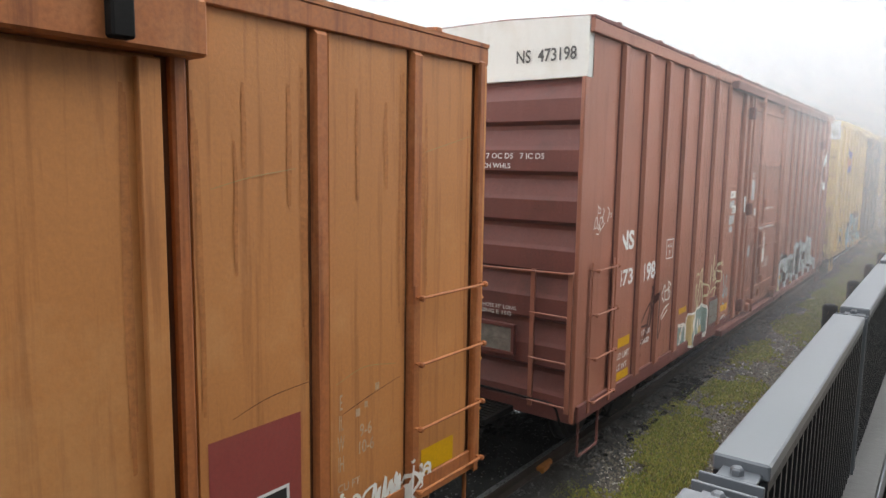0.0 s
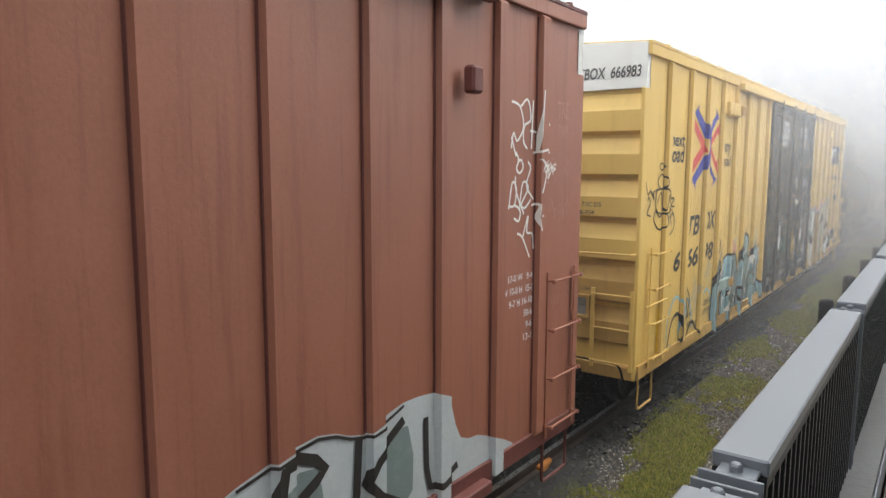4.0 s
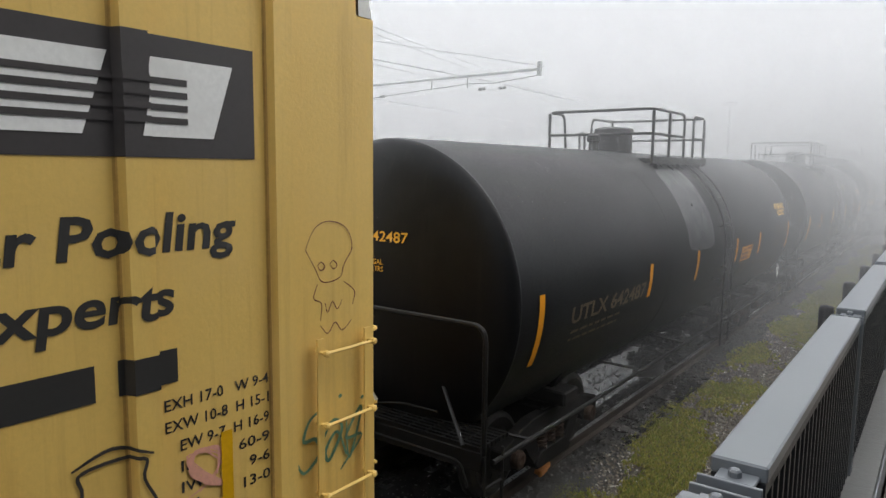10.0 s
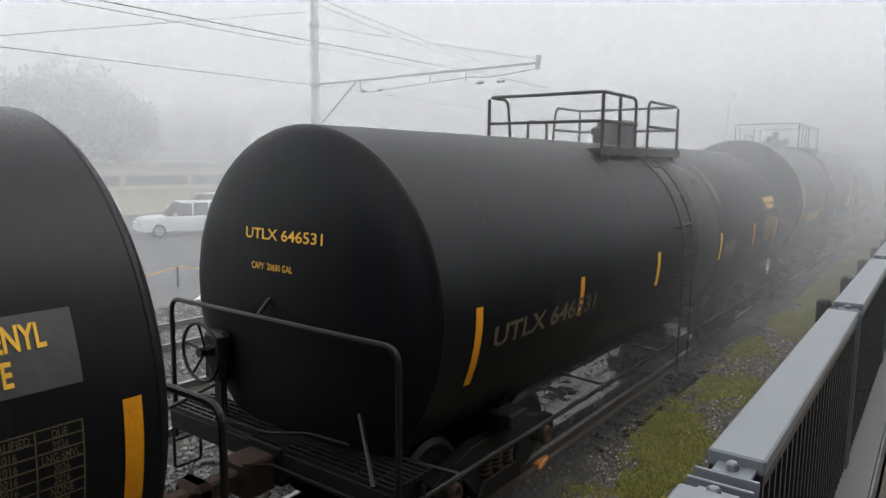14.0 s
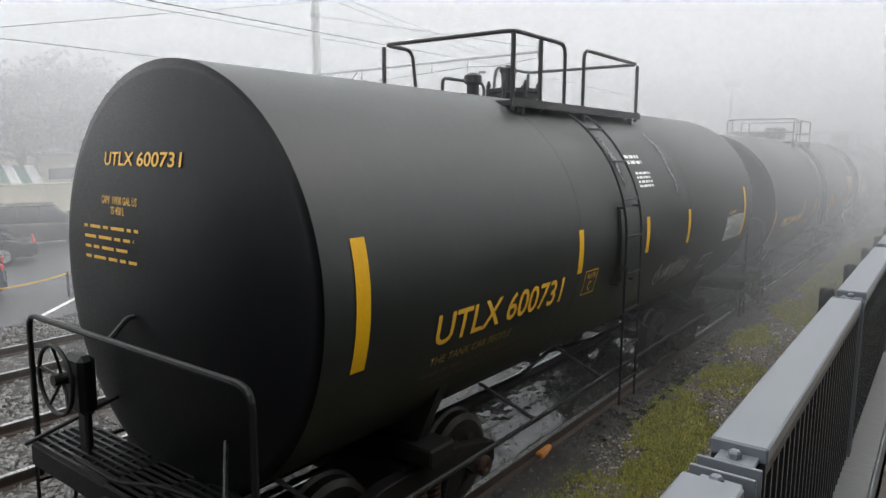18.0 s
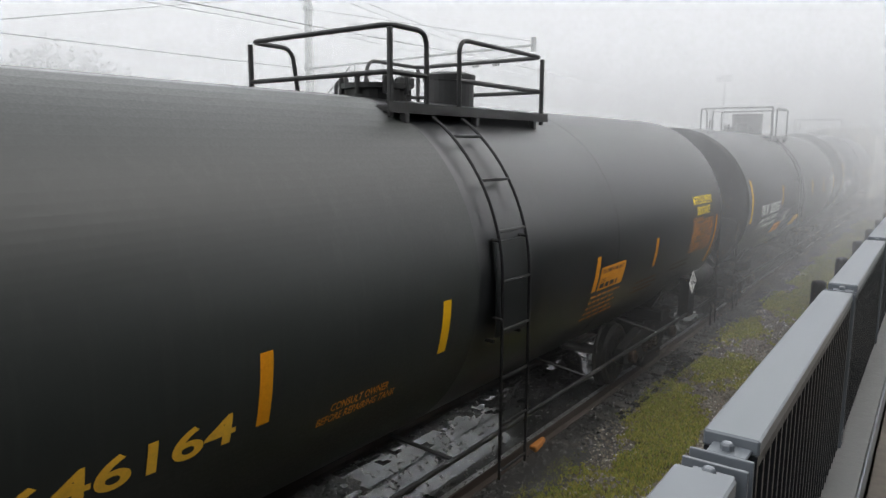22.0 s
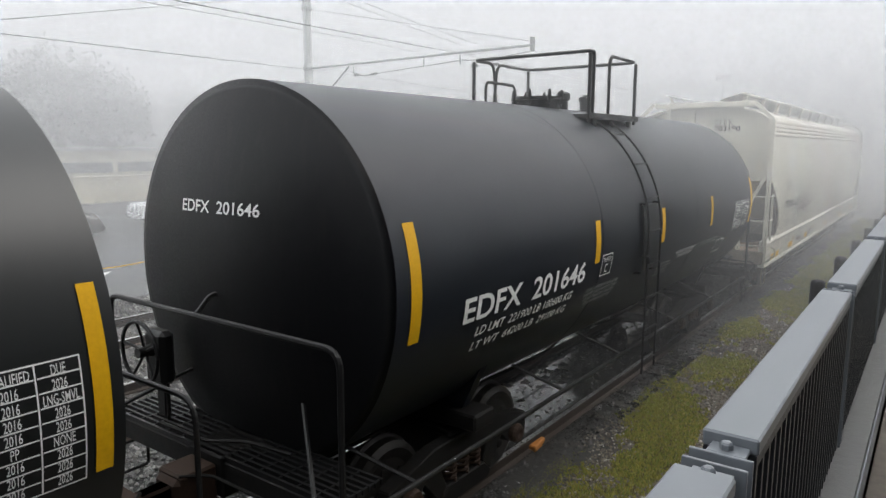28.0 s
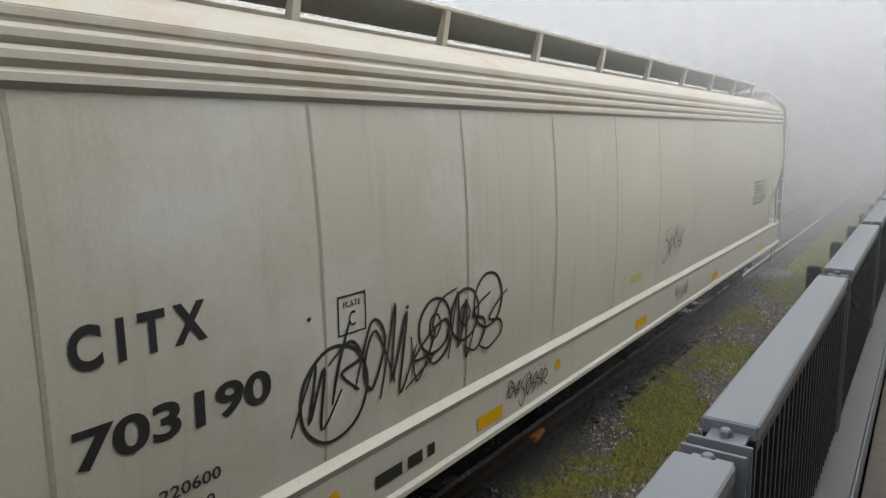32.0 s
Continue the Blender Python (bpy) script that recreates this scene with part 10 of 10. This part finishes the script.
    while k < L:
        for sx in (-1, 1):
            part("walk_bracket", prism(bmesh.new(), [(sx * 0.70, 4.24), (sx * 0.78, 4.22), (sx * 0.84, 4.54), (sx * 0.80, 4.56)], k - 0.035, k + 0.035), HOPPER, car)
        k += 1.755
    for sx in (-1, 1):
        w = bmesh.new()
        prism(w, [(sx * 0.34, 4.42), (sx * 0.82, 4.56), (sx * 0.82, 4.585), (sx * 0.34, 4.445)], 0.1, L - 0.1)
        part("roof_walk", w, GRATING, car, "grey grating roof walk")
        part("walk_edge", tubes([[(sx * 0.825, 0.1, 4.565), (sx * 0.825, L - 0.1, 4.565)]], 0.016, 6), HOPPER, car)
    # outlets below
    for yy in (4.2, 9.2, 14.2):
        b = bmesh.new()
        a = [b.verts.new(p) for p in ((-1.3, yy - 2.0, 1.4), (1.3, yy - 2.0, 1.4), (1.3, yy + 2.0, 1.4), (-1.3, yy + 2.0, 1.4))]
        c = [b.verts.new(p) for p in ((-0.4, yy - 0.4, 0.45), (0.4, yy - 0.4, 0.45), (0.4, yy + 0.4, 0.45), (-0.4, yy + 0.4, 0.45))]
        b.faces.new(a[::-1]), b.faces.new(c)
        for i in range(4):
            b.faces.new((a[i], a[(i + 1) % 4], c[(i + 1) % 4], c[i]))
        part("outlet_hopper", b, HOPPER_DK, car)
        part("outlet_gate", boxes((-0.6, 0.6, yy - 0.5, yy + 0.5, 0.38, 0.46), bevel=0.01), RUN_GEAR, car)
        part("gate_tube", tubes([[(-1.25, yy, 0.5), (1.25, yy, 0.5)]], 0.06, 8), RUN_GEAR, car)
    # seams
    for k, yy in enumerate((1.8, 3.42, 5.0, 6.55, 8.1, 9.6, 11.2, 12.9, 14.6, 16.4)):
        bm = flat_rects([(yy - 0.012, yy + 0.012, 1.42, 3.64)])
        decal("panel_seam", drape(bm, where, 0.003, (), zs), HOPPER_SEAM, car)
    M = lambda bm, m, lab="", nm="marking", p=0.004: decal(nm, drape(bm, where, p, (), zs), m, car, lab)
    Wt = lambda t, a, z, w, h, b=0.03, m=INK_BLACK, rise=0.0: decal("lettering", drape(fit_to(letters(t, b), q(a), z, w, h, rise), where, 0.005, (), zs), m, car, "black stencil lettering")
    Wt("C I T X", 126.66, 2.445, 0.69, 0.21, 0.04), Wt("703190", 126.64, 1.99, 1.1, 0.2, 0.03, rise=-0.01)
    Wt("LD LMT  220600", 126.55, 1.66, 0.84, 0.075, 0.016), Wt("LT WT   65400", 126.55, 1.52, 0.80, 0.075, 0.016)
    M(flat_rects(frame_rects(q(128.28), q(128.54), 2.21, 2.47, 0.012)), INK_BLACK)
    Wt("PLATE", 128.33, 2.39, 0.16, 0.04, 0.008), Wt("C", 128.38, 2.26, 0.06, 0.1, 0.012)
    M(scribble(91, q(127.95), 1.6, 2.35, 0.72, width=0.028), SPRAY_BLACK, "black sprayed tag", "graffiti", 0.005)
    bm = bmesh.new()
    for c, z, r in ((128.25, 1.85, 0.3), (129.3, 2.05, 0.2), (129.7, 2.05, 0.2), (130.05, 2.1, 0.22)):
        stroke(bm, [(q(c) + r * math.cos(a), z + r * 1.05 * math.sin(a)) for a in [j * 0.9 for j in range(7)]], 0.026, True)
    for c, z in ((129.3, 2.05), (129.7, 2.05)):
        stroke(bm, [(q(c) + 0.07 * math.cos(a), z + 0.09 * math.sin(a)) for a in [j * 1.2 for j in range(5)]], 0.02, True)
    M(bm, SPRAY_BLACK, "black sprayed round letters", "graffiti", 0.005)
    M(scribble(93, q(134.6), 1.7, 0.8, 0.55, width=0.018), SPRAY_BLACK, "thin black tag", "graffiti", 0.005)
    M(bars(q(140.0), 2.0, 1.3, 0.5, 7, 95), INK_GREY, "small stencilled lines")
    M(flat_rects([(q(133.4), q(133.8), 1.6, 1.72), (q(141.8), q(142.1), 1.9, 2.1)]), INK_GREY_Y, "pale worn yellow patch")
    # on the sill
    S = lambda bm, m, lab="", nm="marking": decal(nm, drape(bm, on_side(1.478), 0.004), m, car, lab)
    S(flat_rects([(q(125.45), q(126.36), 0.94, 1.06), (q(127.54), q(128.08), 0.97, 1.1), (q(129.9), q(130.3), 0.98, 1.1), (q(133.6), q(134.0), 0.98, 1.1), (q(137.2), q(137.6), 0.98, 1.1), (q(140.8), q(141.2), 0.98, 1.1)]), REFLECT, "yellow reflective tape")
    S(flat_rects(frame_rects(q(127.1), q(127.3), 1.0, 1.22, 0.015) + [(q(127.19), q(127.21), 1.0, 1.22)]), INK_GREY)
    S(bars(q(128.6), 1.02, 0.85, 0.13, 1, 96, 0.75), INK_BLACK, "black maker's lettering drawn as bars")
    S(scribble(97, q(130.4), 0.98, 0.75, 0.3, width=0.016), SPRAY_BLACK, "thin black tag", "graffiti")
    S(scribble(98, q(135.2), 1.0, 0.6, 0.25, width=0.016), SPRAY_BLACK, "thin black tag", "graffiti")
    decal("lettering", drape(fit_to(letters("2 INCH HF COMP SHOES", 0.012), q(124.83), 0.925, 0.6, 0.055), on_side(1.478), 0.004), INK_BLACK, car, "small black stencil lettering")
    for yy in (128.2, 131.4):
        bm = bmesh.new()
        bm.faces.new([bm.verts.new((q(yy) + 0.055 * math.cos(a), 1.15 + 0.055 * math.sin(a), 0)) for a in [j * math.pi / 8 for j in range(16)]])
        S(bm, REFLECT, "round yellow inspection spot")
    part("roping_loop", tubes([arc([(1.47, q(125.45), 1.22), (1.56, q(125.45), 1.2), (1.56, q(125.45), 1.02), (1.47, q(125.45), 1.0)], 0.05)], 0.02, 6), HOPPER_SILL, car)
    E = lambda t, x, z, w, h, b=0.02: decal("lettering", drape(fit_to(letters(t, b), x, z, w, h), on_end(0.347)), INK_BLACK, car, "black stencil lettering")
    E("C I T X", 0.2, 3.92, 0.38, 0.115), E("703190", 0.2, 3.77, 0.55, 0.12)
    E("7 OC D-5\n5 IC D-5\nCL C WHLS", -0.08, 2.76, 0.33, 0.18, 0.014), E("SPRG", -0.50, 2.89, 0.13, 0.05, 0.012), E("36 INCH", -0.62, 2.76, 0.22, 0.05, 0.012)
    return car


HOPPER_SILL = paint("beige_sill_paint", (0.50, 0.475, 0.40), 0.5, grain=0.06, stain=(0.36, 0.33, 0.27), stain_amount=0.5, stain_scale=1.5, streak=(0.4, 0.37, 0.3), streak_amount=0.4)
GRATING = paint("galvanised_grating", (0.26, 0.265, 0.245), 0.6, grain=0.35, grain_scale=50, bump=0.8)
INK_GREY_Y = paint("pale_yellow_worn_paint", (0.5, 0.46, 0.2), 0.6, grain=0.2, bump=0.02)

orange_boxcar()
brown_boxcar()
yellow_boxcar()
tank_cars()
hopper_car()
build_verge()


def motions():
    """The train rolls past, every wheelset turns with it, and a streetcar comes down the far track."""
    for car, y0 in CARS:
        walk(car, [(t, pose(XC, y0 - s, 0)) for t, s in TRAIN])
    for mover, rows in MOVERS:
        walk(mover, rows)
    ts, ss = [r[0] for r in TRAIN], [r[1] for r in TRAIN]
    steps = [k * 0.16 for k in range(200)] + [32.0]
    for ws, at in WHEELS:
        walk(ws, [(t, Matrix.Translation(at) @ pose(0, 0, 0, math.degrees(float(np.interp(t, ts, ss)) / 0.457))) for t in steps])


motions()
